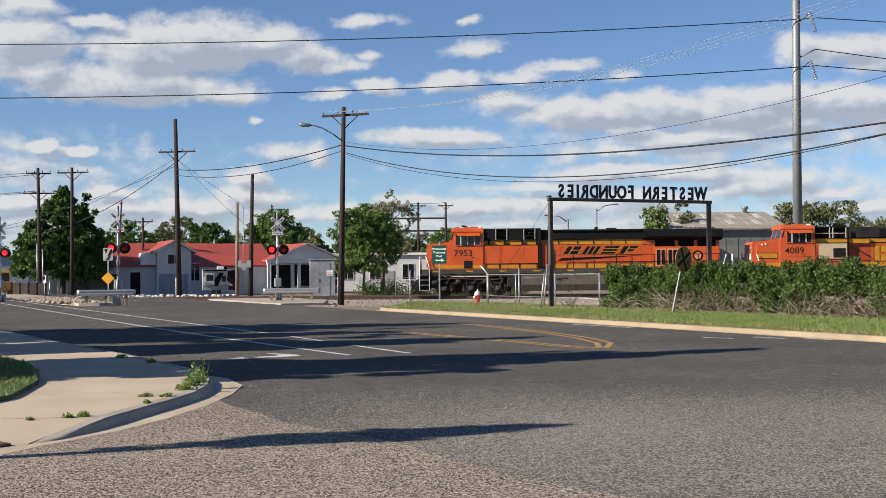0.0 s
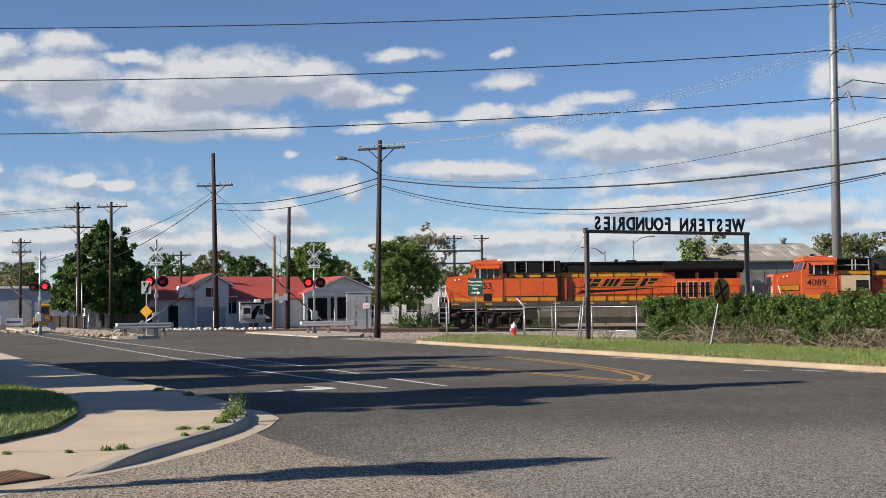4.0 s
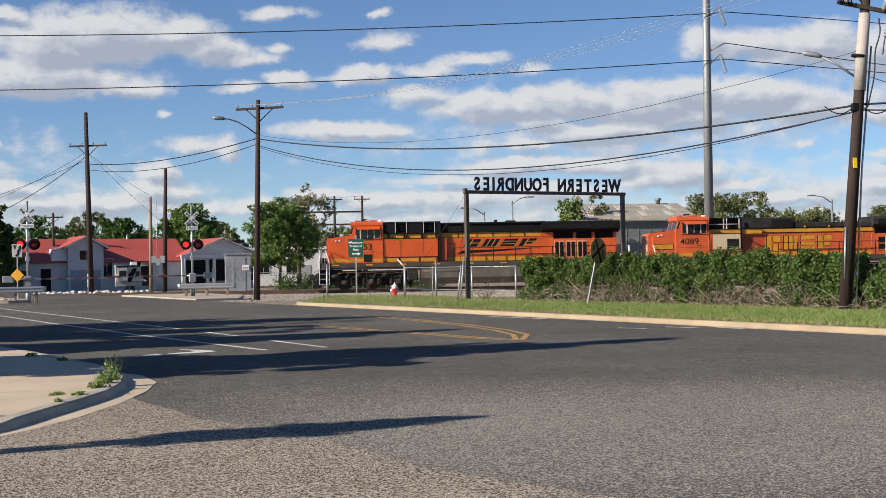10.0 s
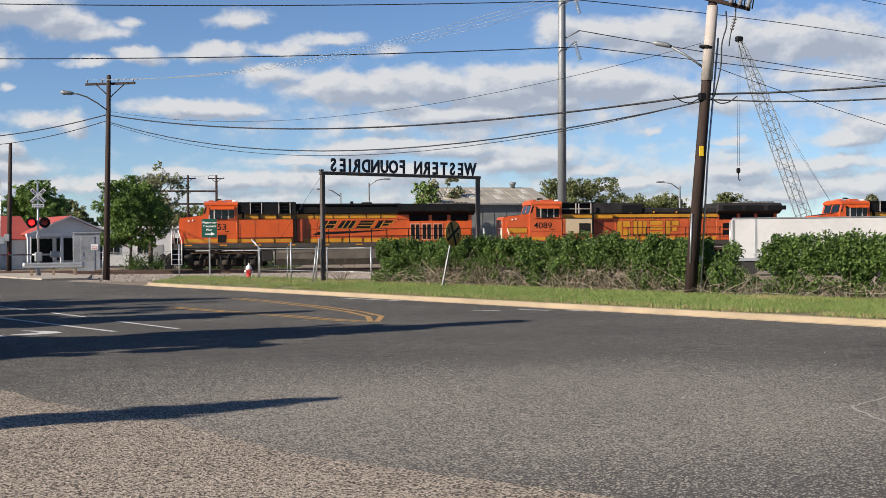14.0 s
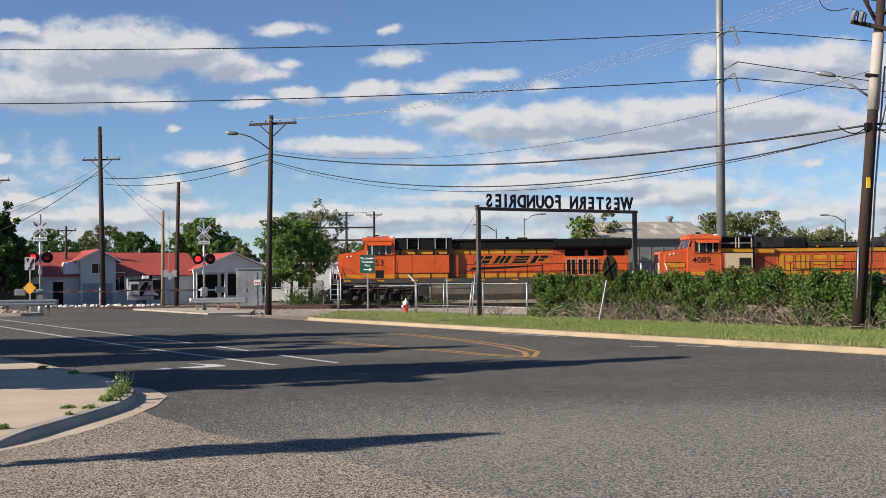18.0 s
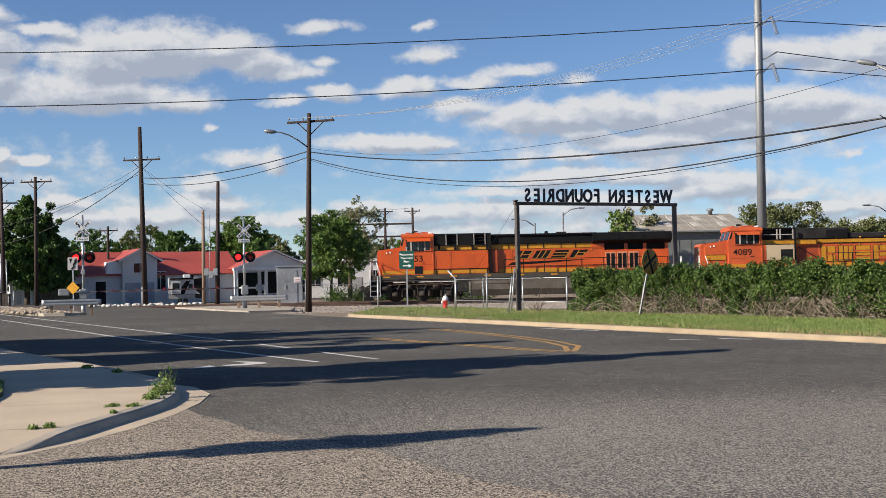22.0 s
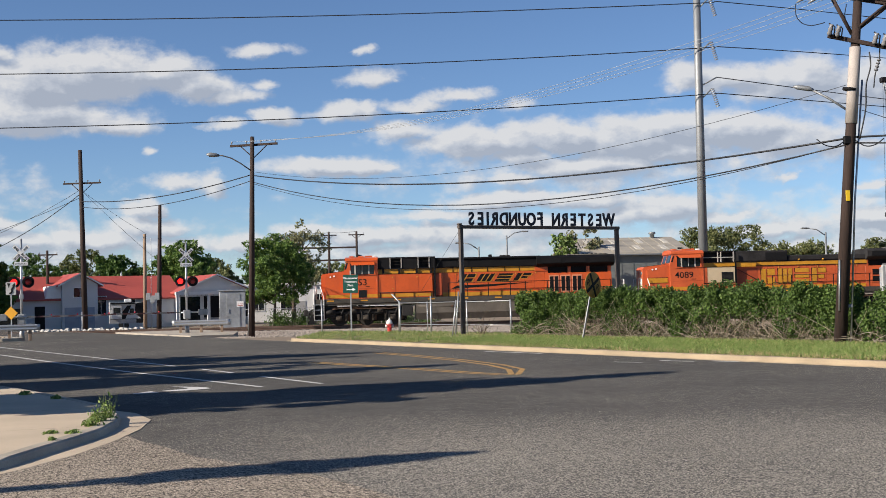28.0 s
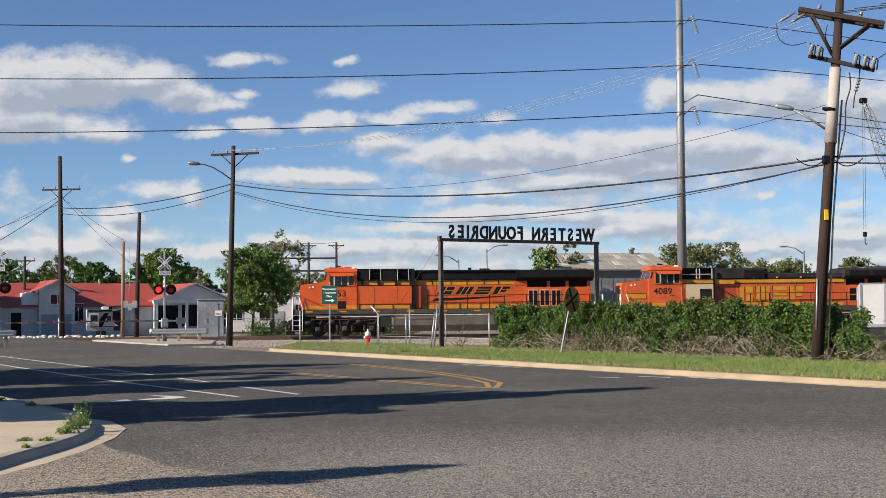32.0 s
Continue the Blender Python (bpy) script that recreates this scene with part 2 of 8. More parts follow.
LOCO_TANK = surf("fuel_tank", (0.085, 0.072, 0.058), 0.7, var=0.25, scale=1.5)
TRUCK_BLK = surf("truck_grime", (0.008, 0.007, 0.0065), 0.8, var=0.5, scale=3, fine=20, bump=0.3)
TRUCK_DUST = surf("truck_dust", (0.045, 0.036, 0.028), 0.9, var=0.6, scale=4, fine=25, bump=0.3)
WHEEL = surf("wheel_steel", (0.022, 0.018, 0.015), 0.7, 0.3, var=0.5, scale=3, fine=20)
BEIGE = surf("beige_panel", (0.45, 0.36, 0.24), 0.6, var=0.1)
MAROON = surf("brown_red_panel", (0.30, 0.05, 0.015), 0.5, var=0.2)
RAIL_M = surf("rail_steel", (0.13, 0.085, 0.065), 0.55, 0.5, var=0.3)
TIE = surf("tie_wood", (0.07, 0.05, 0.04), 0.9, var=0.4)
TRAILER_W = surf("trailer_white", (0.45, 0.455, 0.46), 0.5, var=0.1, scale=0.5, fine=3, bump=0.04)
CAR_GREY = surf("car_paint", (0.24, 0.25, 0.26), 0.3, 0.3, coat=0.5, bump=0)
ROCK = surf("river_rock", (0.27, 0.22, 0.165), 0.9, var=0.35, scale=2, fine=12, bump=0.3, island=0.6)
ROCK_W = surf("white_rock", (0.44, 0.425, 0.39), 0.9, var=0.2, scale=2, fine=12, bump=0.3, island=0.4)
PLASTIC_B = surf("black_rubber", (0.012, 0.012, 0.012), 0.7)

# ---- mesh helpers ----


class Mesh:
    """Collects faces; every method adds one closed shape."""

    def __init__(self):
        self.v, self.f, self.smooth = [], [], []

    def add(self, v, f, smooth=False):
        k = len(self.v)
        self.v += [tuple(p) for p in v]
        self.f += [tuple(k + i for i in q) for q in f]
        self.smooth += [smooth] * len(f)
        return self

    def box(self, x0, x1, y0, y1, z0, z1, b=0.0, m=None):
        """A box; b: its bevel."""
        if b <= 0:
            v = [Vector((x, y, w)) for w in (z0, z1) for x, y in ((x0, y0), (x1, y0), (x1, y1), (x0, y1))]
            f = [(3, 2, 1, 0), (4, 5, 6, 7), (0, 1, 5, 4), (1, 2, 6, 5), (2, 3, 7, 6), (3, 0, 4, 7)]
        else:
            v, f = [], []
            for w, ins in ((z0, b), (z0 + b, 0), (z1 - b, 0), (z1, b)):
                c = b if ins == 0 else b * 1.6
                for x, y in ((x0 + c, y0 + ins), (x1 - c, y0 + ins), (x1 - ins, y0 + c), (x1 - ins, y1 - c), (x1 - c, y1 - ins), (x0 + c, y1 - ins), (x0 + ins, y1 - c), (x0 + ins, y0 + c)):
                    v.append(Vector((x, y, w)))
            f = [tuple(range(7, -1, -1)), tuple(range(24, 32))]
            for r in range(3):
                f += [(8 * r + i, 8 * r + (i + 1) % 8, 8 * r + 8 + (i + 1) % 8, 8 * r + 8 + i) for i in range(8)]
        if m is not None:
            v = [m @ p for p in v]
        return self.add(v, f)

    def tube(self, path, radii, seg=8, smooth=True, caps=True):
        """A round bar along a path of points, with a radius at each."""
        path = [Vector(p) for p in path]
        if not isinstance(radii, (list, tuple)):
            radii = [radii] * len(path)
        v, f = [], []
        side = None
        for i, p in enumerate(path):
            d = (path[min(i + 1, len(path) - 1)] - path[max(i - 1, 0)]).normalized()
            if side is None:
                side = d.orthogonal().normalized()
            side = (side - d * side.dot(d)).normalized()
            up = d.cross(side)
            v += [p + (side * math.cos(a) + up * math.sin(a)) * radii[i] for a in (2 * math.pi * (k + 0.5) / seg for k in range(seg))]
        for i in range(len(path) - 1):
            f += [(i * seg + k, i * seg + (k + 1) % seg, i * seg + seg + (k + 1) % seg, i * seg + seg + k) for k in range(seg)]
        self.add(v, f, smooth)
        if caps:
            k = len(self.v) - len(v)
            self.f += [tuple(k + i for i in range(seg - 1, -1, -1)), tuple(k + len(v) - seg + i for i in range(seg))]
            self.smooth += [False, False]
        return self

    def prism(self, outline, axis, a, b):
        """A flat outline pushed along an axis: 'x' (outline in y, z), 'y' (x, z) or 'z' (x, y)."""
        put = {"x": lambda p, c: (c, p[0], p[1]), "y": lambda p, c: (p[0], c, p[1]), "z": lambda p, c: (p[0], p[1], c)}[axis]
        n = len(outline)
        v = [put(p, a) for p in outline] + [put(p, b) for p in outline]
        area = sum(outline[i][0] * outline[(i + 1) % n][1] - outline[(i + 1) % n][0] * outline[i][1] for i in range(n))
        flip = (area > 0) == (b > a)
        if axis == "y":
            flip = not flip
        f = [tuple(range(n)), tuple(range(2 * n - 1, n - 1, -1))] + [((i + 1) % n, i, n + i, n + (i + 1) % n) for i in range(n)]
        if not flip:
            f = [q[::-1] for q in f]
        return self.add(v, f)

    def ball(self, c, r, sq=(1, 1, 1), seg=8, rings=5, jitter=0.0, rng=None, smooth=True):
        v = [Vector((0, 0, -1))]
        for i in range(1, rings):
            a = math.pi * i / rings
            v += [Vector((math.sin(a) * math.cos(2 * math.pi * k / seg), math.sin(a) * math.sin(2 * math.pi * k / seg), -math.cos(a))) for k in range(seg)]
        v.append(Vector((0, 0, 1)))
        if jitter:
            v = [p * (1 + rng.uniform(-jitter, jitter)) for p in v]
        v = [(c[0] + p.x * r * sq[0], c[1] + p.y * r * sq[1], c[2] + p.z * r * sq[2]) for p in v]
        f = [(0, 1 + (k + 1) % seg, 1 + k) for k in range(seg)]
        for i in range(rings - 2):
            o = 1 + i * seg
            f += [(o + k, o + (k + 1) % seg, o + seg + (k + 1) % seg, o + seg + k) for k in range(seg)]
        o = 1 + (rings - 2) * seg
        f += [(o + k, o + (k + 1) % seg, len(v) - 1) for k in range(seg)]
        return self.add(v, f, smooth)

    def data(self, name, mat):
        me = bpy.data.meshes.new(name)
        me.from_pydata(self.v, [], self.f)
        me.polygons.foreach_set("use_smooth", self.smooth)
        me.materials.append(mat)
        me.update()
        return me


def part(name, m, material, parent=None, label="", at=None):
    ob = new(name, m.data(name, material) if isinstance(m, Mesh) else m)
    if parent is not None:
        ob.parent = parent
    if at is not None:
        ob.matrix_local = at
    return tagged(ob, label)


def thing(name, m, label, category, group="", kind=""):
    ob = new(name)
    ob.matrix_world = m
    return tagged(ob, label, category, group, kind)


def lettering(body, size, depth, material, mirrored=False, bold=0.0):
    """A mesh of built-in letters, centred, in the x-z plane, facing -y."""
    c = bpy.data.curves.new("letters", "FONT")
    c.body, c.size, c.extrude, c.align_x, c.offset = body, size, depth, "CENTER", bold
    c.resolution_u = 3
    ob = new("letters", c)
    bpy.context.view_layer.update()
    me = bpy.data.meshes.new_from_object(ob.evaluated_get(bpy.context.evaluated_depsgraph_get()))
    bpy.data.objects.remove(ob)
    me.transform(Matrix.Rotation(radians(90), 4, "X"))
    if mirrored:
        me.transform(Matrix.Rotation(radians(180), 4, "Z"))
    me.materials.clear()
    me.materials.append(material)
    return me


def leaves(points, size, rng, spread=0.5, droop=0.0, long=1.3):
    """One small folded blade at each point, turned at random: a mesh from arrays."""
    p = np.asarray(points, float)
    n = len(p)
    d = rng.normal(size=(n, 3))
    d[:, 2] -= droop
    d /= np.linalg.norm(d, axis=1, keepdims=True)
    s = np.cross(d, rng.normal(size=(n, 3)))
    s /= np.linalg.norm(s, axis=1, keepdims=True) + 1e-9
    k = np.cross(d, s)
    w = size * (1 + spread * rng.uniform(-1, 1, (n, 1)))
    a, b = p - d * w * long * 0.5, p + d * w * long * 0.5
    l, r = p - s * w * 0.45 + k * w * 0.12, p + s * w * 0.45 + k * w * 0.12
    v = np.stack([a, r, b, l], 1).reshape(-1, 3)
    q = np.arange(4 * n).reshape(n, 4)
    m = Mesh()
    m.v, m.f, m.smooth = v.tolist(), np.concatenate([q[:, :3], q[:, [0, 2, 3]]]).tolist(), [False] * (2 * n)
    return m


# ---- ground, road and kerbs ----
U, N = Vector((-0.4317, 0.902)), Vector((0.902, 0.4317))
ROAD_TURN = math.degrees(math.atan2(0.4317, 0.902))
TRACK_Y, TRACK_TURN = 87.5, -1.5
KERB_N = 20.8


def road_xy(s, n):
    """A place by its way along the road and across it."""
    return (U.x * s + N.x * n, U.y * s + N.y * n)


def ground():
    m = Mesh()
    ys = [-2500, -60, 60, 66, 74, 130, 400, 2500]
    zs = [-0.06, -0.06, -0.06, -0.10, -0.26, -0.26, -0.30, -0.30]
    xs = [-2500, -150, 0, 150, 2500]
    v = [(x, y, z) for y, z in zip(ys, zs) for x in xs]
    f = [(r * 5 + c, r * 5 + c + 1, r * 5 + c + 6, r * 5 + c + 5) for r in range(7) for c in range(4)]
    m.add(v, f)
    tagged(part("ground", m, DIRT), "bare brown dirt ground with dry patches", "ground", kind="structure")


def sheet(name, outline, z, thick, material, label, category, kind="structure"):
    m = Mesh().prism(outline, "z", z - thick, z)
    return tagged(part(name, m, material), label, category, kind=kind)


def road():
    out = [(-45, -39), road_xy(-53, KERB_N), road_xy(330, KERB_N), road_xy(330, 3.0), road_xy(40, 3.0), (-30, 20)]
    sheet("road", out, 0.0, 0.3, ROAD, "dark grey asphalt road, worn to pale stone where it bends", "road")
    edge = [(-3.6, 16.9), (-3.0, 16.4), (-2.6, 15.4), (-2.2, 14.7), (-1.75, 13.7), (-1.07, 12.82), (-0.43, 11.97), (0.0, 11.1), (0.5, 10.0), (1.24, 9.1), (2.6, 7.6), (4.8, 5.6), (9, 2.5), (20, -4)]
    sheet("street", edge + [(20, -38), (-40, -38), (-40, 10), (-12, 9)], 0.006, 0.05, STREET, "pale pebbly asphalt of the side street", "street")


def stripe(name, pts, width, material, label, z=0.005, parent=None):
    """A painted line along a path."""
    m = Mesh()
    pts = [Vector((x, y)) for x, y in pts]
    v = []
    for i, p in enumerate(pts):
        d = (pts[min(i + 1, len(pts) - 1)] - pts[max(i - 1, 0)]).normalized()
        o = Vector((-d.y, d.x)) * width / 2
        v += [(p.x - o.x, p.y - o.y, z), (p.x + o.x, p.y + o.y, z)]
    m.add(v, [(2 * i, 2 * i + 2, 2 * i + 3, 2 * i + 1) for i in range(len(pts) - 1)])
    m.f = [q[:] for q in m.f]
    ob = part(name, m, material, parent)
    return tagged(ob, label, "" if parent else "road marking", kind="" if parent else "structure")


def markings():
    W = "worn white painted lane line"
    stripe("lane_line", [road_xy(23.2, 9.0), road_xy(31, 8.65), road_xy(40, 8.5), road_xy(110, 8.4)], 0.13, PAINT_W, W)
    stripe("lane_line", [road_xy(33, 10.4), road_xy(60, 10.2), road_xy(100, 10.0)], 0.13, PAINT_W, W)
    stripe("lane_line", [road_xy(23.1, 10.25), road_xy(26.5, 10.3)], 0.12, PAINT_W, W)
    stripe("lane_line", [road_xy(28.5, 10.35), road_xy(31, 10.4)], 0.12, PAINT_W, W)
    Y = "faded yellow painted line"
    for off in (0.0, 0.3):
        stripe("yellow_line", [(3.25 - off, 26.45 + off * 0.3), (2.6 - off, 27.5), (1.48 - off, 29.75), (0.16 - off, 32.1), (-1.06 - off, 34.4)], 0.13, PAINT_Y, Y)
    for off in (0.0, 0.32):
        stripe("yellow_line", [(3.35 - off * 0.3, 26.4 + off), (3.72 - off, 28.4), (3.5 - off, 30.5), (2.9 - off, 33.2), (1.83 - off, 36.7), (0.8 - off, 39.6)], 0.13, PAINT_Y, Y)
    for a, b in (((6.2, 30.35), (6.78, 29.8)), ((7.38, 30.4), (7.98, 29.6)), ((8.45, 29.6), (8.85, 28.85)), ((9.4, 28.3), (9.8, 27.5))):
        stripe("lane_line", [a, b], 0.14, PAINT_W, "short white painted dash")
    stripe("lane_line", [(3.9, 38.5), (5.3, 36.0)], 0.14, PAINT_W, "short white painted dash")
    # turn arrow
    m = Mesh()
    m.add([(x, y, 0.005) for x, y in ((-4.25, 23.7), (-3.72, 23.95), (-3.95, 24.45))], [(0, 1, 2)])
    m.add([(x, y, 0.005) for x, y in ((-3.75, 24.45), (-3.6, 24.25), (-3.15, 24.4), (-2.85, 24.75), (-3.0, 25.15), (-3.75, 25.7), (-3.3, 25.0), (-3.35, 24.75))], [(0, 1, 2, 7), (7, 2, 3, 6), (6, 3, 4, 5)])
    tagged(part("turn_arrow", m, PAINT_W), "worn white painted turn arrow on asphalt", "road marking", kind="structure")


def ribbon(path, profile, closed=False):
    """A profile of (across, up) drawn along a flat path; across is to the path's left."""
    m = Mesh()
    pts = [Vector((p[0], p[1])) for p in path]
    k = len(profile)
    v = []
    for i, p in enumerate(pts):
        d = (pts[min(i + 1, len(pts) - 1)] - pts[max(i - 1, 0)]).normalized()
        o = Vector((-d.y, d.x))
        h = path[i][2] if len(path[i]) > 2 else 1.0
        v += [(p.x + o.x * a, p.y + o.y * a, max(w * h, -0.2) if w > 0 else w) for a, w in profile]
    f = [(i * k + j, i * k + (j + 1) % k, i * k + k + (j + 1) % k, i * k + k + j) for i in range(len(pts) - 1) for j in range(k)]
    f += [tuple(range(k - 1, -1, -1)), tuple(range(len(v) - k, len(v)))]
    m.add(v, f)
    return m


CORNER = [(-3.95, 12.01, 0.06), (-3.74, 12.4, 0.42), (-3.62, 12.95, 0.82), (-3.56, 13.4, 1), (-3.43, 14.4, 1), (-3.29, 15.3, 1), (-3.2, 16.2, 1), (-3.22, 17.2, 1), (-3.4, 18.3, 1), (-3.93, 20.0, 1), (-4.97, 22.0, 1), (-6.09, 24.1, 1), (-9.11, 29.24, 1), (-11.4, 33.4, 1), (-15.2, 40.5, 1), (-20.5, 51, 1), (-31.5, 73.5, 1)]
LIP = [(-5.4, 8.9), (-4.72, 10.5), (-4.42, 11.05), (-4.12, 11.62), (-3.97, 12.0)]


def kerbs():
    # corner kerb with its narrow gutter
    k = tagged(part("kerb", ribbon(CORNER, [(-0.03, -0.2), (-0.03, 0.012), (0.0, 0.085), (0.03, 0.108), (0.16, 0.112), (0.16, -0.2)]), KERB), "grey concrete kerb round the street corner", "kerb", kind="structure")
    inner = LIP + [(-3.72, 12.35), (-3.55, 13.2), (-3.4, 14.5), (-3.24, 15.6), (-3.19, 16.9), (-3.36, 18.2), (-3.72, 19.4), (-4.1, 20.4)]
    outer = [(-5.1, 8.6), (-4.38, 10.2), (-4.16, 10.86), (-3.93, 11.55), (-3.8, 11.98), (-3.66, 12.3), (-3.38, 13.05), (-3.11, 14.15), (-2.93, 15.5), (-2.86, 16.9), (-2.94, 18.25), (-3.36, 19.45), (-4.0, 20.3)]
    n = len(inner)
    m = Mesh().add([(x, y, 0.014) for x, y in inner] + [(x, y, 0.008) for x, y in outer] + [(x, y, -0.1) for x, y in outer], [(i, n + i, n + i + 1, i + 1) for i in range(n - 1)] + [(n + i, 2 * n + i, 2 * n + i + 1, n + i + 1) for i in range(n - 1)])
    tagged(part("gutter", m, CONCRETE), "pale tan concrete gutter strip along the kerb", "gutter", kind="structure")
    right = [road_xy(s, KERB_N + 0.15 * math.sin((s - 20) * 0.06)) for s in (-30, -10, 0, 8, 16, 24, 32, 40, 47, 50)] + [road_xy(51.2, KERB_N + 0.5), road_xy(51.9, KERB_N + 1.5)]
    tagged(part("kerb", ribbon(right, [(0.02, -0.2), (0.02, 0.012), (0.0, 0.095), (-0.025, 0.12), (-0.16, 0.125), (-0.16, -0.2)]), VERGE_KERB), "tan concrete kerb along the verge", "kerb", kind="structure")
    tagged(part("gutter", ribbon(right, [(0.18, -0.1), (0.18, 0.010), (0.02, 0.008), (0.02, -0.1)]), VERGE_KERB), "tan concrete gutter strip along the verge", "gutter", kind="structure")


def pavement():
    off = []
    for i, (x, y, h) in enumerate(CORNER):
        a, b = Vector(CORNER[max(i - 1, 0)][:2]), Vector(CORNER[min(i + 1, len(CORNER) - 1)][:2])
        d = (b - a).normalized()
        off.append((x - d.y * 0.157, y + d.x * 0.157))
    high = [(x - 1.24, y + 0.85, 0.106) for x, y in LIP]
    out = [high[-1][:2], off[3]] + off[4:] + [(-40, 73), (-60, 60), (-60, 9.0)] + [p[:2] for p in high[:-1]]
    sheet("pavement", out, 0.106, 0.3, CONCRETE, "pale tan concrete pavement with joints", "pavement")
    low = [(x, y, 0.014) for x, y in LIP]
    ramp = Mesh().add(low + high + [(off[3][0], off[3][1], 0.106), (off[1][0], off[1][1], 0.046)], [(i, i + 1, 6 + i, 5 + i) for i in range(4)] + [(4, 11, 10), (4, 10, 9)])
    tagged(part("ramp", ramp, CONCRETE), "sloped concrete kerb ramp at the corner", "ramp", kind="structure")
    joint = surf("joint_gap", (0.22, 0.175, 0.125), 0.95)
    for a, b in (((-3.75, 13.42), (-12, 12.7)), ((-3.42, 16.4), (-5.2, 15.9)), ((-4.0, 19.4), (-6.1, 18.6))):
        stripe("joint", [a, b], 0.014, joint, "narrow joint between concrete slabs", 0.110)
    # tactile plate
    t = thing("tactile_plate", pose(-4.62, 11.5, 0.050, 3.2, 0, 58), "rust-brown ribbed tactile plate set in the ramp", "tactile plate")
    part("plate", Mesh().box(-0.62, 0.62, -0.26, 0.26, -0.03, 0.004, 0.003), RUST, t)
    for i in range(26):
        part("rib", Mesh().box(-0.6 + i * 0.0475, -0.58 + i * 0.0475, -0.24, 0.24, 0.003, 0.010, 0.002), RUST, t)
    lawn = [(-5.5, 14.0), (-5.3, 15.4), (-5.65, 17.5), (-6.15, 19.1), (-7.15, 21.4), (-8.65, 23.6), (-9.8, 24.7), (-14, 27.5), (-20, 28), (-26, 20), (-20, 12.8), (-9, 12.6)]
    sheet("lawn", lawn, 0.165, 0.3, LAWN, "dark green lawn bed behind the pavement", "lawn")
    rng = np.random.default_rng(3)
    pts = []
    while len(pts) < 26000:
        x, y = rng.uniform(-13, -5.2), rng.uniform(13.4, 27)
        if inside(x, y, lawn):
            pts.append((x, y, 0.165))
    tagged(part("lawn_grass", blades(pts, 0.05, 0.009, rng, 0.8), BLADE), "short green lawn grass", "grass", kind="stuff")


def inside(x, y, poly):
    c = False
    for i in range(len(poly)):
        (x0, y0), (x1, y1) = poly[i - 1], poly[i]
        if (y0 > y) != (y1 > y) and x < (x1 - x0) * (y - y0) / (y1 - y0) + x0:
            c = not c
    return c


def blades(points, height, width, rng, lean=0.45):
    """Upright blades of grass."""
    p = np.asarray(points, float)
    n = len(p)
    h = height * rng.uniform(0.5, 1.4, (n, 1))
    a = rng.uniform(0, 2 * np.pi, n)
    s = np.stack([np.cos(a), np.sin(a), 0 * a], 1) * width
    tip = p + np.concatenate([rng.normal(size=(n, 2)) * lean * h, h], 1)
    v = np.stack([p - s, p + s, tip], 1).reshape(-1, 3)
    m = Mesh()
    m.v, m.f, m.smooth = v.tolist(), np.arange(3 * n).reshape(n, 3).tolist(), [False] * n
    return m


def cracks():
    rng = np.random.default_rng(14)

    def crack(pts, w, mat, label):
        path = []
        for a, b in zip(pts, pts[1:]):
            for k in range(5):
                f = k / 5
                path.append((a[0] + (b[0] - a[0]) * f + rng.normal(0, 0.02), a[1] + (b[1] - a[1]) * f + rng.normal(0, 0.02)))
        stripe("crack", path + [pts[-1]], w, mat, label, 0.0045)

    pale, dark = "pale ragged crack in the asphalt", "dark open crack in the asphalt"
    crack([(7.3, 12.3), (7.0, 12.15), (6.17, 11.5), (5.74, 11.3)], 0.022, CRACK_L, pale)
    crack([(6.1, 11.45), (5.91, 10.53), (5.66, 9.88)], 0.03, CRACK_L, pale)
    crack([(5.66, 9.75), (5.75, 9.1), (5.63, 8.6), (5.64, 8.07)], 0.03, CRACK_L, pale)
    crack([(5.64, 8.07), (5.86, 7.66)], 0.012, CRACK_L, pale)
    crack([(6.08, 7.07), (6.17, 6.75), (6.36, 6.32), (6.5, 5.8)], 0.022, CRACK_L, pale)
    crack([(10.3, 14.3), (10.48, 14.14), (10.75, 13.6)], 0.03, CRACK_L, pale)
    crack([(8.06, 9.48), (7.98, 9.25), (7.91, 9.1)], 0.02, CRACK_L, pale)
    crack([(10.2, 14.25), (9.53, 13.65), (8.69, 13.36), (7.67, 12.51), (7.2, 12.25)], 0.045, CRACK_D, dark)
    crack([(5.76, 7.5), (5.2, 6.8), (4.57, 6.08)], 0.02, CRACK_D, dark)
    crack([(6.4, 17.6), (8.2, 17.3), (10.6, 18.2)], 0.025, CRACK_D, dark)
    crack([(2.2, 15.6), (2.8, 16.1), (3.2, 16.3)], 0.02, CRACK_D, dark)
    # seams across the kerb by the verge
    for s in range(-6, 48, 6):
        a, b = road_xy(s + 0.6, KERB_N - 0.02), road_xy(s + 0.6, KERB_N + 0.2)
        stripe("kerb_joint", [a, b], 0.02, CRACK_D, "narrow joint in the kerb", 0.128)
    # pebbles on the road
    m = Mesh()
    for _ in range(260):
        x, y = rng.normal(3.5, 3.5), rng.normal(13, 3.5)
        if y > 7:
            r = abs(rng.normal(0, 0.004)) + 0.004
            m.ball((x, y, r * 0.4), r, (1, 0.8, 0.6), 5, 3, 0.2, rng, smooth=False)
    tagged(part("pebbles", m, CRACK_L), "small pale pebbles scattered on the road", "pebbles", kind="stuff")


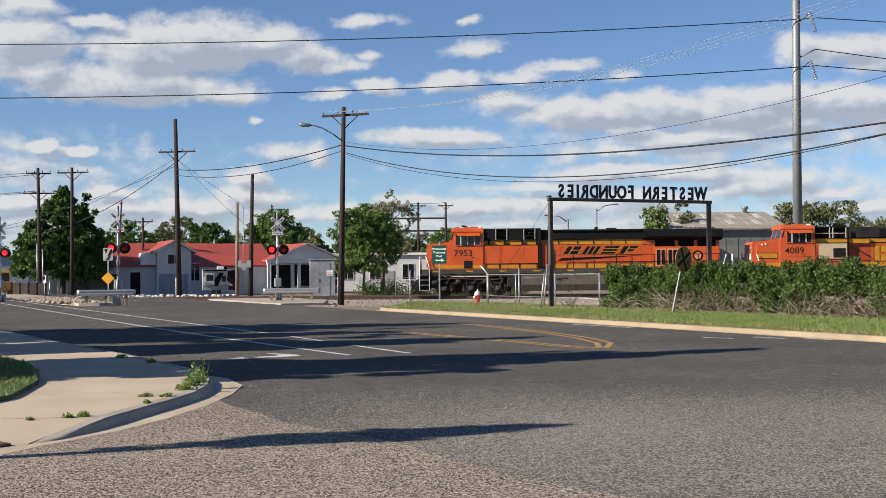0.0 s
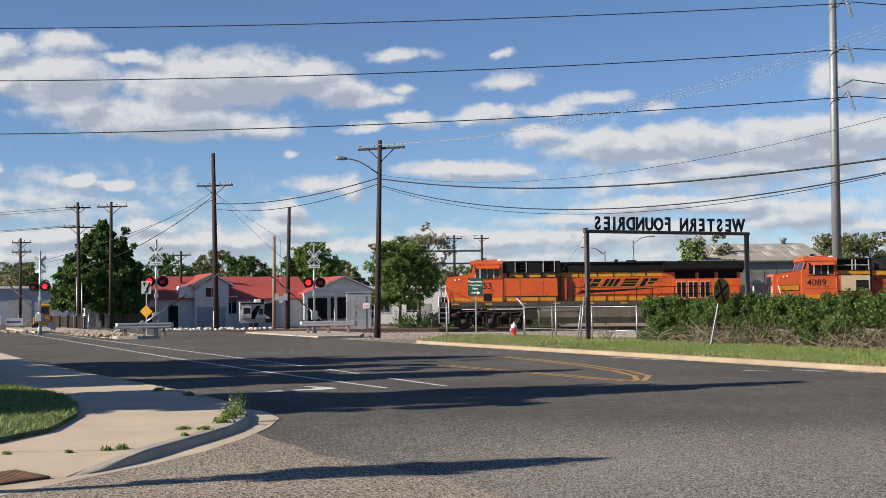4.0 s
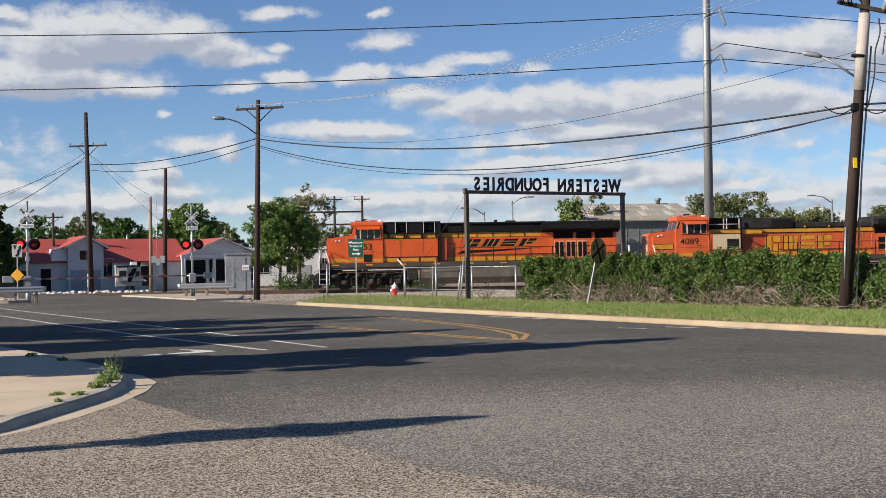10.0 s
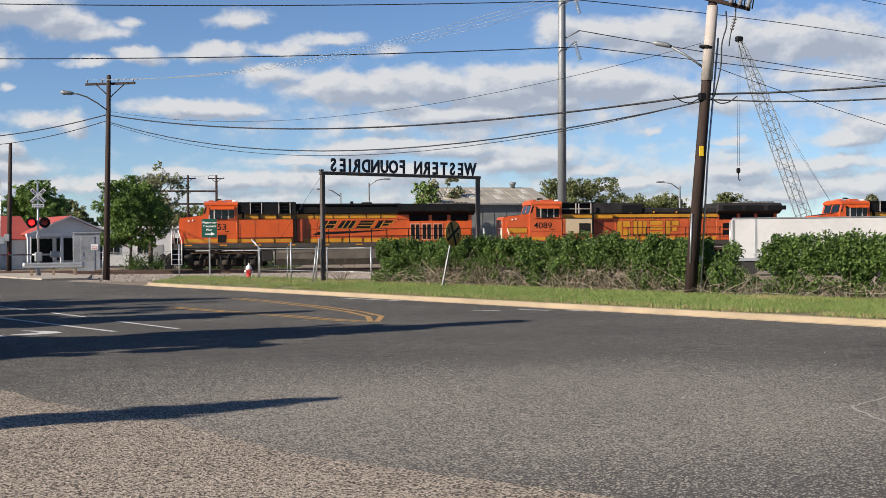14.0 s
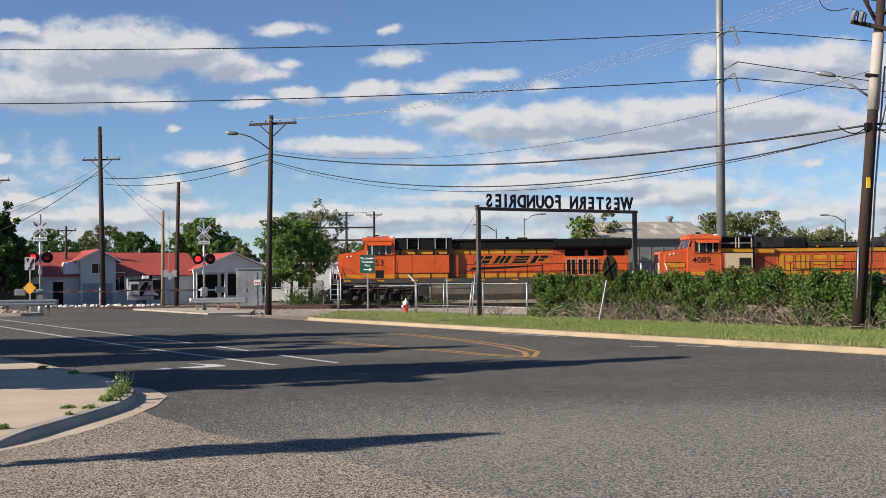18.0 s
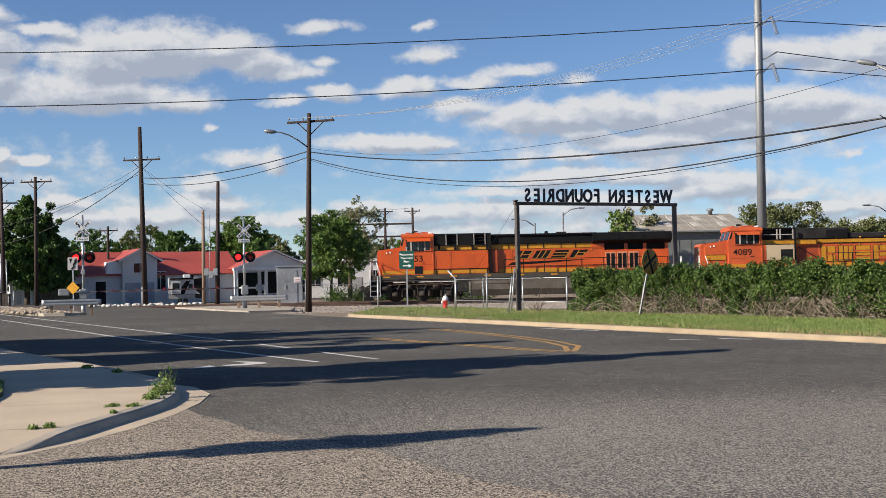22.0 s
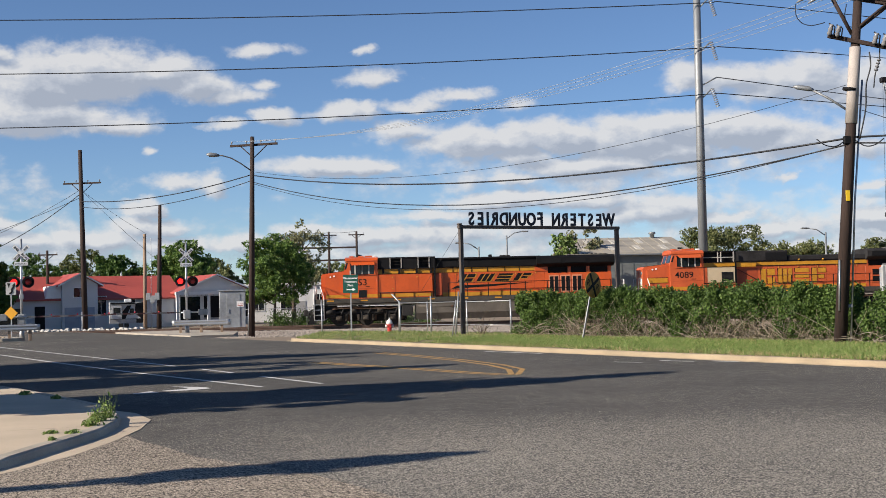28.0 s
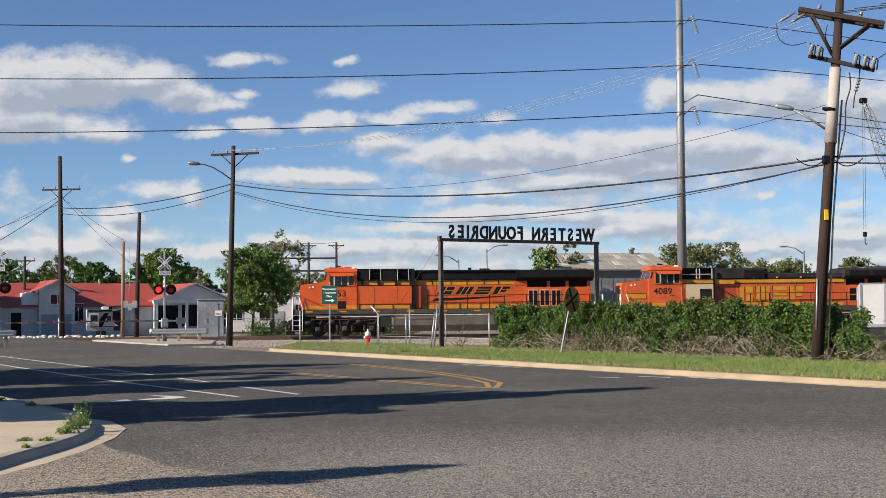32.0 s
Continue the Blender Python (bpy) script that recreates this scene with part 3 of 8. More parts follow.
def weed(x, y, z, h, r, rng):
    w = thing("weed", pose(x, y, z), "green weed growing from a joint in the concrete", "weed", "weeds in the concrete")
    n = int(60 + 500 * r)
    p = np.concatenate([rng.normal(0, r * 0.32, (n, 2)), np.abs(rng.normal(0, h * 0.4, (n, 1)))], 1)
    part("leaves", leaves(p, 0.024, rng, 0.6, -0.6, 2.4), BLADE, w)
    q = np.concatenate([rng.normal(0, r * 0.25, (40, 2)), np.zeros((40, 1))], 1)
    tagged(part("stems", blades(q, h, 0.005, rng, 0.3), BLADE, w), kind="stuff")


def weeds():
    rng = np.random.default_rng(19)
    for x, y, h, r in ((-3.42, 17.6, 0.30, 0.17), (-3.45, 17.1, 0.17, 0.17), (-3.42, 16.5, 0.10, 0.14), (-3.45, 15.6, 0.035, 0.13), (-3.72, 15.66, 0.025, 0.12), (-5.05, 21.6, 0.06, 0.12), (-5.9, 22.9, 0.06, 0.15),
                       (-3.5, 14.8, 0.04, 0.06), (-3.86, 13.5, 0.045, 0.09), (-4.0, 13.4, 0.03, 0.08), (-4.33, 13.2, 0.015, 0.04), (-4.95, 13.1, 0.015, 0.05)):
        weed(x, y, 0.106, h, r, rng)

# ---- the verge, hedge and fences ----


def verge():
    out = [road_xy(s, KERB_N + 0.19) for s in (-30, 0, 30, 47, 50)] + [road_xy(51.1, KERB_N + 0.75), (-2.5, 56.0), (-1.9, 64.4), (2.8, 62.6), (6.6, 55.0), road_xy(44, 34), road_xy(20, 36), road_xy(-30, 36)]
    sheet("verge", out, 0.118, 0.4, VERGE, "dry grassy verge between kerb and hedge", "verge")
    rng = np.random.default_rng(5)
    pts, dry = [], []
    for _ in range(260000):
        s = rng.uniform(-6, 61)
        n = KERB_N + 0.22 + rng.uniform(0, 6.4 if s < 42 else 7.6)
        if s > 42 and not inside(*road_xy(s, n), out):
            continue
        if noise.noise(Vector((s * 0.8, n * 1.3, 3))) < (-0.25 if s < 36 else 0.0) - 0.02 * (n - KERB_N):
            continue
        if s > 42 and rng.random() < 0.6:
            continue
        (dry if rng.random() < ((0.45 if n < KERB_N + 0.9 else 0.13) if s < 42 else 0.3) else pts).append((*road_xy(s, n), 0.116))
    tagged(part("verge_grass", blades(pts, 0.10, 0.011, rng, 0.7), BLADE), "rough green grass on the verge", "grass", kind="stuff")
    for _ in range(5200):
        s, n = (rng.normal(21.5, 0.7), KERB_N + rng.uniform(4.9, 6.3)) if rng.random() < 0.4 else (rng.uniform(4, 14), KERB_N + rng.normal(7.6, 0.6))
        dry.append((*road_xy(s, n), 0.116))
    for _ in range(2600):
        dry.append((*road_xy(rng.choice((rng.uniform(-6, 9), rng.uniform(18, 46))), KERB_N + rng.normal(5.8, 0.35)), 0.14))
    tagged(part("dry_grass", blades(dry, 0.085, 0.008, rng, 0.8), STRAW), "dry straw-coloured grass at the foot of the hedge", "grass", kind="stuff")


def hedge():
    """Vines that have overgrown a wire fence, in separate bushes."""
    rng = np.random.default_rng(11)
    step = 2.2
    s = 14.9
    while s < 41.5:
        cn = KERB_N + 6.9 + 0.2 * math.sin(s)
        h = 1.72 + 0.12 * math.sin(s * 1.9) + (0.06 if s < 20 else 0.0) - (0.5 if 22.4 < s < 25.4 else 0.0)
        dens = 1.0 if not 22.4 < s < 25.4 else 0.2
        b = thing("vine_bush", pose(*road_xy(s, cn), 0.11), "dense green vine grown over a wire fence, with bare twigs below", "hedge", "hedge along the verge")
        b.rotation_euler = (0, 0, math.atan2(U.y, U.x))
        n = int(20000 * dens)
        clumps = [(rng.uniform(-step * 0.62, step * 0.62), rng.normal(0, 0.2), rng.uniform(0.12, h - 0.12), rng.uniform(0.15, 0.32)) for _ in range(int(84 * (1 if dens > 0.5 else 0.28)))]
        bare = 0.70 if (27 < s < 32 or 34.0 < s < 39.5) else (0.45 if 18 < s < 22 else 0.25)
        clumps = [c if c[2] > 0.85 or rng.random() > bare else (c[0], c[1] - 0.1, min(c[2] + 0.7, h - 0.1), c[3]) for c in clumps]
        p = []
        for _ in range(n):
            c = clumps[rng.integers(len(clumps))]
            q = rng.normal(size=3)
            q /= np.linalg.norm(q)
            q *= c[3] * rng.uniform(0.4, 1.12)
            z = c[2] + q[2]
            p.append((c[0] + q[0], c[1] + q[1], min(max(z, 0.15), h + 0.12)))
        dry = 2300 if bare > 0.5 else 900
        q = np.stack([rng.uniform(-step * 0.6, step * 0.6, dry), rng.normal(0.24, 0.18, dry), np.abs(rng.normal(0.0, 0.42 if bare > 0.5 else 0.2, dry)) + 0.02], 1)
        part("dead_brush", leaves(q, 0.035, rng, 0.5, 0.2, 2.5), BRUSH, b, "dry brown brush low in the hedge")
        part("foliage", leaves(p, 0.058, rng, 0.5, 0.3), VINE, b)
        m = Mesh()
        for _ in range(60 if bare > 0.5 else 26):
            x, y, z = rng.uniform(-step / 2, step / 2), rng.normal(0.36, 0.16), rng.uniform(0, 0.8)
            pth = [(x, y, max(z - 0.5, 0))]
            d = Vector((rng.normal(0, 0.6), rng.normal(0, 0.35), rng.uniform(0.3, 1)))
            for k in range(4):
                d += Vector((rng.normal(0, 0.4), rng.normal(0, 0.3), rng.normal(-0.1, 0.3)))
                e = pth[-1]
                pth.append((e[0] + d.x * 0.2, e[1] + d.y * 0.2, max(e[2] + d.z * 0.22, 0.02)))
            m.tube(pth, [0.009, 0.008, 0.007, 0.005, 0.003], 4, caps=False)
        part("twig_tangle", m, TWIG, b, "bare brown tangle of stems")
        s += step
    # bare bushes past the hedge's end
    for s, n, r, lab in ((14.3, 6.5, 0.62, "bare"), (11.7, 7.0, 0.62, "olive"), (10.5, 7.1, 0.68, "olive"), (6.6, 6.8, 0.6, "bare"), (44.6, 6.3, 1.0, "thin")):
        b = thing("bare_bush", pose(*road_xy(s, KERB_N + n), 0.11), "dull brown twiggy bush with small leaves by the fence", "bush")
        m = Mesh()
        ends = []
        for _ in range(14 if lab == "thin" else 60):
            d = Vector((rng.normal(0, 0.45), rng.normal(0, 0.45), rng.uniform(0.7, 1.3)))
            pth = [Vector((rng.normal(0, 0.15), rng.normal(0, 0.15), 0))]
            for k in range(5):
                d += Vector((rng.normal(0, 0.3), rng.normal(0, 0.3), rng.normal(-0.05, 0.2)))
                pth.append(pth[-1] + d * 0.24 * r)
            ends += pth[2:]
            m.tube(pth, [0.012, 0.010, 0.008, 0.006, 0.004, 0.002], 4, caps=False)
        part("twig_tangle", m, BARK, b)
        part("foliage", leaves([tuple(e + Vector(rng.normal(0, 0.09, 3))) for e in ends for _ in range(1 if lab == "thin" else 11)], 0.04, rng), BRUSH if lab == "bare" else LEAF_OLIVE, b, "small dull leaves")


def scrub():
    """Dry growth behind the fence past the hedge, and pale branches caught on it."""
    rng = np.random.default_rng(52)
    p, straw = [], []
    for _ in range(9000):
        s, n = rng.uniform(-4, 15), KERB_N + 7.5 + abs(rng.normal(0, 2.2))
        if noise.noise(Vector((s * 0.6, n * 0.6, 9))) > -0.05:
            p.append((*road_xy(s, n), 0.05 + abs(rng.normal(0, 0.22))))
    for _ in range(6000):
        s, n = rng.normal(12.9, 0.45), KERB_N + 6.6 + abs(rng.normal(0, 0.5))
        if rng.random() < 0.45:
            s = rng.uniform(6, 14)
        straw.append((*road_xy(s, n), 0.1))
    tagged(part("scrub", leaves(p, 0.05, rng, 0.5, 0.1, 2.6), BRUSH), "dry brown scrub behind the fence", "scrub", kind="stuff")
    tagged(part("tall_dry_grass", blades(straw, 0.22, 0.007, rng, 0.6), STRAW), "tall dry straw grass along the fence", "grass", kind="stuff")
    for k in range(7):
        b = thing("dead_branch", pose(*road_xy(14.4 - 0.42 * k, KERB_N + 7.0), 0.12), "bare pale branch caught on the chain-link fence", "branch", "dead branches")
        z = rng.uniform(0.3, 1.05)
        d = -U if k % 2 else U
        pts = [(0, 0, 0.0)] + [(d.x * (0.35 * i + rng.normal(0, 0.08)), d.y * 0.35 * i, z + rng.normal(0, 0.09)) for i in range(1, 6)]
        part("branch", Mesh().tube(pts, [0.016, 0.014, 0.012, 0.010, 0.008, 0.004], 5), CRACK_L, b)
        for i in (2, 3, 4):
            e = pts[i]
            part("twig", Mesh().tube([e, (e[0] + rng.normal(0, 0.2), e[1] + rng.normal(0, 0.2), e[2] + rng.uniform(-0.2, 0.3))], [0.007, 0.003], 4), CRACK_L, b)


def mesh_wire(m, a, b, h, z0, pitch=0.16, r=0.0012):
    """Crossing wires of a chain-link panel from a to b."""
    a, b = Vector(a), Vector(b)
    L = (b - a).length
    d = (b - a) / L
    k = -h
    while k < L:
        for sg in (1, -1):
            t0, t1 = max(k, 0), min(k + h, L)
            if t1 - t0 < 0.02:
                continue
            za, zb = (t0 - k, t1 - k) if sg > 0 else (h - (t0 - k), h - (t1 - k))
            p, q = a + d * t0, a + d * t1
            m.tube([(p.x, p.y, z0 + za), (q.x, q.y, z0 + zb)], r, 3, smooth=False, caps=False)
        k += pitch


def chain_fence(name, pts, h, z0, label, arms=False, wire=True, mid=False, pitch=0.16, brace=True):
    f = thing(name, pose(0, 0, 0), label, "fence")
    for i, (x, y) in enumerate(pts):
        p = part("post", Mesh().tube([(x, y, z0 - 0.1), (x, y, z0 + h + 0.05)], 0.026 if i not in (0, len(pts) - 1) else 0.034, 8), STEEL, f)
        if arms:
            d = (Vector(pts[0]) - Vector(pts[-1])).normalized()
            part("barb_arm", Mesh().tube([(0, 0, h + 0.05 + z0), (d.x * 0.28, d.y * 0.28, h + 0.33 + z0)], 0.02, 6), STEEL, p, at=pose(x, y, 0))
    m = Mesh()
    m.tube([(x, y, z0 + h) for x, y in pts], 0.02, 8)
    part("top_rail", m, STEEL, f)
    if mid:
        part("mid_rail", Mesh().tube([(x, y, z0 + 0.42) for x, y in pts], 0.016, 8), STEEL, f)
    if wire:
        m = Mesh()
        for a, b in zip(pts, pts[1:]):
            mesh_wire(m, a, b, h - 0.06, z0 + 0.03, pitch)
        part("wire_mesh", m, MESH_WIRE, f)
    return f


def fences():
    chain_fence("chain_link_fence", [(2.02, 59.5), (3.2, 57.3), (4.75, 54.4), (6.3, 51.4)], 1.42, 0.1, "galvanised chain-link fence with a bent corner arm", mid=True, pitch=0.4)
    f = thing("fence_post", pose(1.98, 59.55, 0.1), "bent galvanised fence end post", "post")
    part("post", Mesh().tube([(0, 0, 0), (0, 0, 1.5), (-0.32, 0.1, 1.85)], 0.04, 8), STEEL, f)
    for x, y, h in ((-1.79, 63.8, 1.75), (3.4, 57.9, 1.8)):
        p = thing("metal_post", pose(x, y, 0.0), "bare galvanised steel post in gravel", "post")
        part("post", Mesh().tube([(0, 0, -0.2), (0, 0, h)], 0.04, 8), STEEL, p)
    chain_fence("chain_link_fence", [road_xy(k, KERB_N + 7.3) for k in (15.5, 12.0, 8.6, 5.0, 1.2, -2.6, -6.5)], 1.35, 0.14, "galvanised chain-link fence with a top rail", pitch=0.13)
    # fence behind the railway
    chain_fence("chain_link_fence", [(-23.5 + 3.2 * k, 105.5 + 0.4 * k) for k in range(4, 11)], 1.5, -0.26, "grey chain-link fence behind the railway", pitch=0.3)


def gate_sign():
    """An arch of steel tube over the drive, with letters on its bar that face away from the road."""
    a, b = Vector((4.42, 52.55)), Vector((11.75, 55.85))
    d = (b - a).normalized()
    L = (b - a).length
    g = thing("sign_arch", Matrix.Translation((a.x, a.y, 0.0)) @ Matrix.Rotation(math.atan2(d.y, d.x), 4, "Z"), "dark steel arch over a drive with cut-out letters seen from behind", "sign arch")
    H = 4.62
    part("post", Mesh().box(-0.085, 0.085, -0.085, 0.085, -0.3, H, 0.02), FRAME_BR, g)
    part("post", Mesh().box(L - 0.085, L + 0.085, -0.085, 0.085, -0.3, H, 0.02), FRAME_BR, g)
    part("crossbar", Mesh().box(-0.13, L + 0.13, -0.09, 0.09, H - 0.02, H + 0.12, 0.02), FRAME_BR, g)
    part("cap", Mesh().box(-0.14, 0.02, -0.11, 0.11, H + 0.13, H + 0.2, 0.02), FRAME_BR, g)
    text = "WESTERN FOUNDRIES"
    wide = {"W": 1.3, "I": 0.5, " ": 0.75, "F": 1.05}
    total = sum(wide.get(c, 1.0) for c in text)
    x, unit = L - 0.12, (L - 0.42) / total
    for c in text:
        w = wide.get(c, 1.0) * unit
        if c != " ":
            big = 1.05 if c in "WF" else 1.0
            part("letter", lettering(c, 0.76 * big, 0.03, LETTER, True, 0.022), LETTER, g, at=pose(x - w / 2, 0, H + 0.15) @ Matrix.Diagonal((0.78, 1, 1, 1)))
        x -= w
    for sx in (-1.0, 0.9):
        part("guy_wire", Mesh().tube([(0, 0, H), (sx * 1.1, 2.5, 1.4)], 0.008, 4), WIRE, g)
    part("guy_wire", Mesh().tube([(L, 0, H), (L + 1.6, 2.5, 1.4)], 0.008, 4), WIRE, g)
    # loose props leaning on the post
    for k, (dx, h) in enumerate(((-0.30, 1.85), (-0.42, 1.5))):
        p = thing("wooden_prop", pose(a.x + dx, a.y - 0.25, 0.1), "grey metal pole leaning against the arch post", "pole")
        part("pole", Mesh().tube([(-0.05, 0, 0), (0.14, 0.12, h)], 0.035, 6), STEEL, p)


def hydrant():
    h = thing("fire_hydrant", pose(1.55, 60.9, 0.02), "red fire hydrant with a white bonnet and caps", "fire hydrant")
    part("barrel", Mesh().tube([(0, 0, -0.1), (0, 0, 0.06), (0, 0, 0.07), (0, 0, 0.1), (0, 0, 0.45)], [0.17, 0.17, 0.17, 0.11, 0.11], 12), RED, h)
    part("flange", Mesh().tube([(0, 0, 0.43), (0, 0, 0.48)], 0.16, 12), RED, h)
    part("bonnet", Mesh().tube([(0, 0, 0.48), (0, 0, 0.56), (0, 0, 0.66), (0, 0, 0.72)], [0.14, 0.15, 0.12, 0.04], 12), WHITE, h, "white domed bonnet")
    part("nut", Mesh().tube([(0, 0, 0.7), (0, 0, 0.8)], 0.03, 5), WHITE, h)
    for sx in (-1, 1):
        part("cap", Mesh().tube([(sx * 0.08, 0, 0.4), (sx * 0.2, 0, 0.4)], 0.07, 10), WHITE, h, "white hose cap")
    part("pumper_cap", Mesh().tube([(0, -0.08, 0.38), (0, -0.21, 0.38)], 0.09, 10), RED, h)


def signs():
    g = thing("guide_sign", pose(-0.3, 63.3, 0.0, 0, 0, -8), "green guide sign with white lines and an arrow", "road sign")
    part("post", Mesh().box(-0.035, 0.035, -0.03, 0.03, -0.2, 3.2), STEEL, g)
    pl = part("plate", Mesh().box(-0.38, 0.38, -0.045, -0.03, 2.08, 3.0, 0.004), GREEN_SIGN, g)
    for z, word in ((2.78, "Wastewater"), (2.6, "Treatment"), (2.42, "Plant")):
        part("word", lettering(word, 0.145, 0.002, WHITE, False, 0.003), WHITE, pl, "white word", at=pose(0, -0.05, z))
    ar = Mesh().box(-0.2, 0.1, -0.051, -0.046, 2.23, 2.28)
    ar.add([(0.1, -0.05, 2.17), (0.26, -0.05, 2.255), (0.1, -0.05, 2.34)], [(0, 1, 2)])
    part("arrow", ar, WHITE, pl, "white arrow")
    # round railway advance sign on a leaning post, faded
    r = thing("railway_warning_sign", pose(7.86, 43.6, 0.12, 0, 18, 42), "faded round yellow railway warning sign on a leaning post", "road sign")
    part("post", Mesh().box(-0.03, 0.03, -0.02, 0.02, -0.2, 2.3), STEEL_DK, r)
    disc = part("disc", Mesh().tube([(0, -0.03, 2.0), (0, -0.045, 2.0)], 0.46, 28, smooth=False), OLD_YELLOW, r)
    for a in (52, -52):
        part("cross_bar", Mesh().box(-0.44, 0.44, -0.052, -0.047, -0.05, 0.05), BLACK, disc, at=pose(0, 0, 2.0) @ Matrix.Rotation(radians(a), 4, "Y"))
    for sx in (-1, 1):
        part("letter", lettering("R", 0.3, 0.002, BLACK), BLACK, disc, at=pose(sx * 0.27, -0.052, 1.9))
    # small white marker post
    w = thing("marker_post", pose(19.75, 21.05, 0.11), "short white utility marker post in the grass", "post")
    part("post", Mesh().box(-0.075, 0.075, -0.075, 0.075, -0.1, 0.42, 0.012), WHITE, w)
    part("cap", Mesh().box(-0.085, 0.085, -0.085, 0.085, 0.41, 0.46, 0.012), WHITE, w)


# ---- poles and wires ----


def crossarm(pole, z, half, turn, brace=True, pins=4, name="crossarm"):
    """A timber arm with its braces and insulators."""
    R = Matrix.Rotation(radians(turn), 4, "Z")
    a = part(name, Mesh().box(-half, half, 0.13, 0.24, z - 0.06, z + 0.06, 0.01, R), WOOD, pole)
    for k in range(pins):
        x = -half * 0.93 + 2 * half * 0.93 * k / (pins - 1)
        p = R @ Vector((x, 0.18, z))
        part("insulator", Mesh().tube([(p.x, p.y, z + 0.05), (p.x, p.y, z + 0.14), (p.x, p.y, z + 0.17), (p.x, p.y, z + 0.24)], [0.02, 0.02, 0.06, 0.045], 8), PORCELAIN, a)
    if brace:
        for sx in (-1, 1):
            part("brace", Mesh().tube([R @ Vector((sx * half * 0.55, 0.2, z - 0.05)), R @ Vector((0, 0.15, z - half * 0.52))], 0.028, 6), WOOD, pole)
    return a


def soft(pts, n=5):
    """The same bends, rounded."""
    p = [Vector(q) for q in pts]
    p = [p[0] * 2 - p[1]] + p + [p[-1] * 2 - p[-2]]
    out = []
    for a, b, c, d in zip(p, p[1:], p[2:], p[3:]):
        for k in range(n):
            t = k / n
            out.append(0.5 * (2 * b + (c - a) * t + (2 * a - 5 * b + 4 * c - d) * t * t + (3 * b - a - 3 * c + d) * t ** 3))
    return out + [p[-2]]


def utility_pole(x, y, h, lean, turn, arms, r=0.16, label="tall brown timber utility pole with a crossarm", base=0.0):
    """lean: metres by which the top stands off the foot."""
    p = thing("utility_pole", pose(x, y, base), label, "utility pole", "utility poles")
    part("pole", Mesh().tube([(0, 0, -0.4), (lean[0] * 0.5, lean[1] * 0.5, h * 0.5), (lean[0], lean[1], h)], [r * 1.15, r * 0.95, r * 0.72], 12), WOOD, p)
    for z, half, pins in arms:
        k = z / h
        hold = crossarm(p, z, half, turn, pins=pins)
        for o in (hold, *[c for c in p.children if c.name.startswith("brace") and "placed" not in c]):
            o.location += Vector((lean[0] * k, lean[1] * k, 0))
            o["placed"] = 1
    for o in p.children:
        if "placed" in o:
            del o["placed"]
    return p


def street_light(pole, z, at, reach, turn, drop=0.0):
    R = Matrix.Translation((at[0], at[1], 0)) @ Matrix.Rotation(radians(turn), 4, "Z")
    pts = [R @ Vector((reach * k, 0, z + 0.95 * math.sin(k * math.pi / 2) * 0.9)) for k in (0, 0.3, 0.6, 0.85, 1.0)]
    a = part("lamp_arm", Mesh().tube(pts, 0.035, 8), FRAME_BR, pole, "grey bent lamp arm")
    e = pts[-1]
    d = (pts[-1] - pts[-2]).normalized()
    part("lamp_head", Mesh().tube([e - d * 0.05, e + d * 0.1, e + d * 0.45, e + d * 0.62], [0.05, 0.1, 0.12, 0.04], 10), STEEL_DK, a, "grey lamp head")


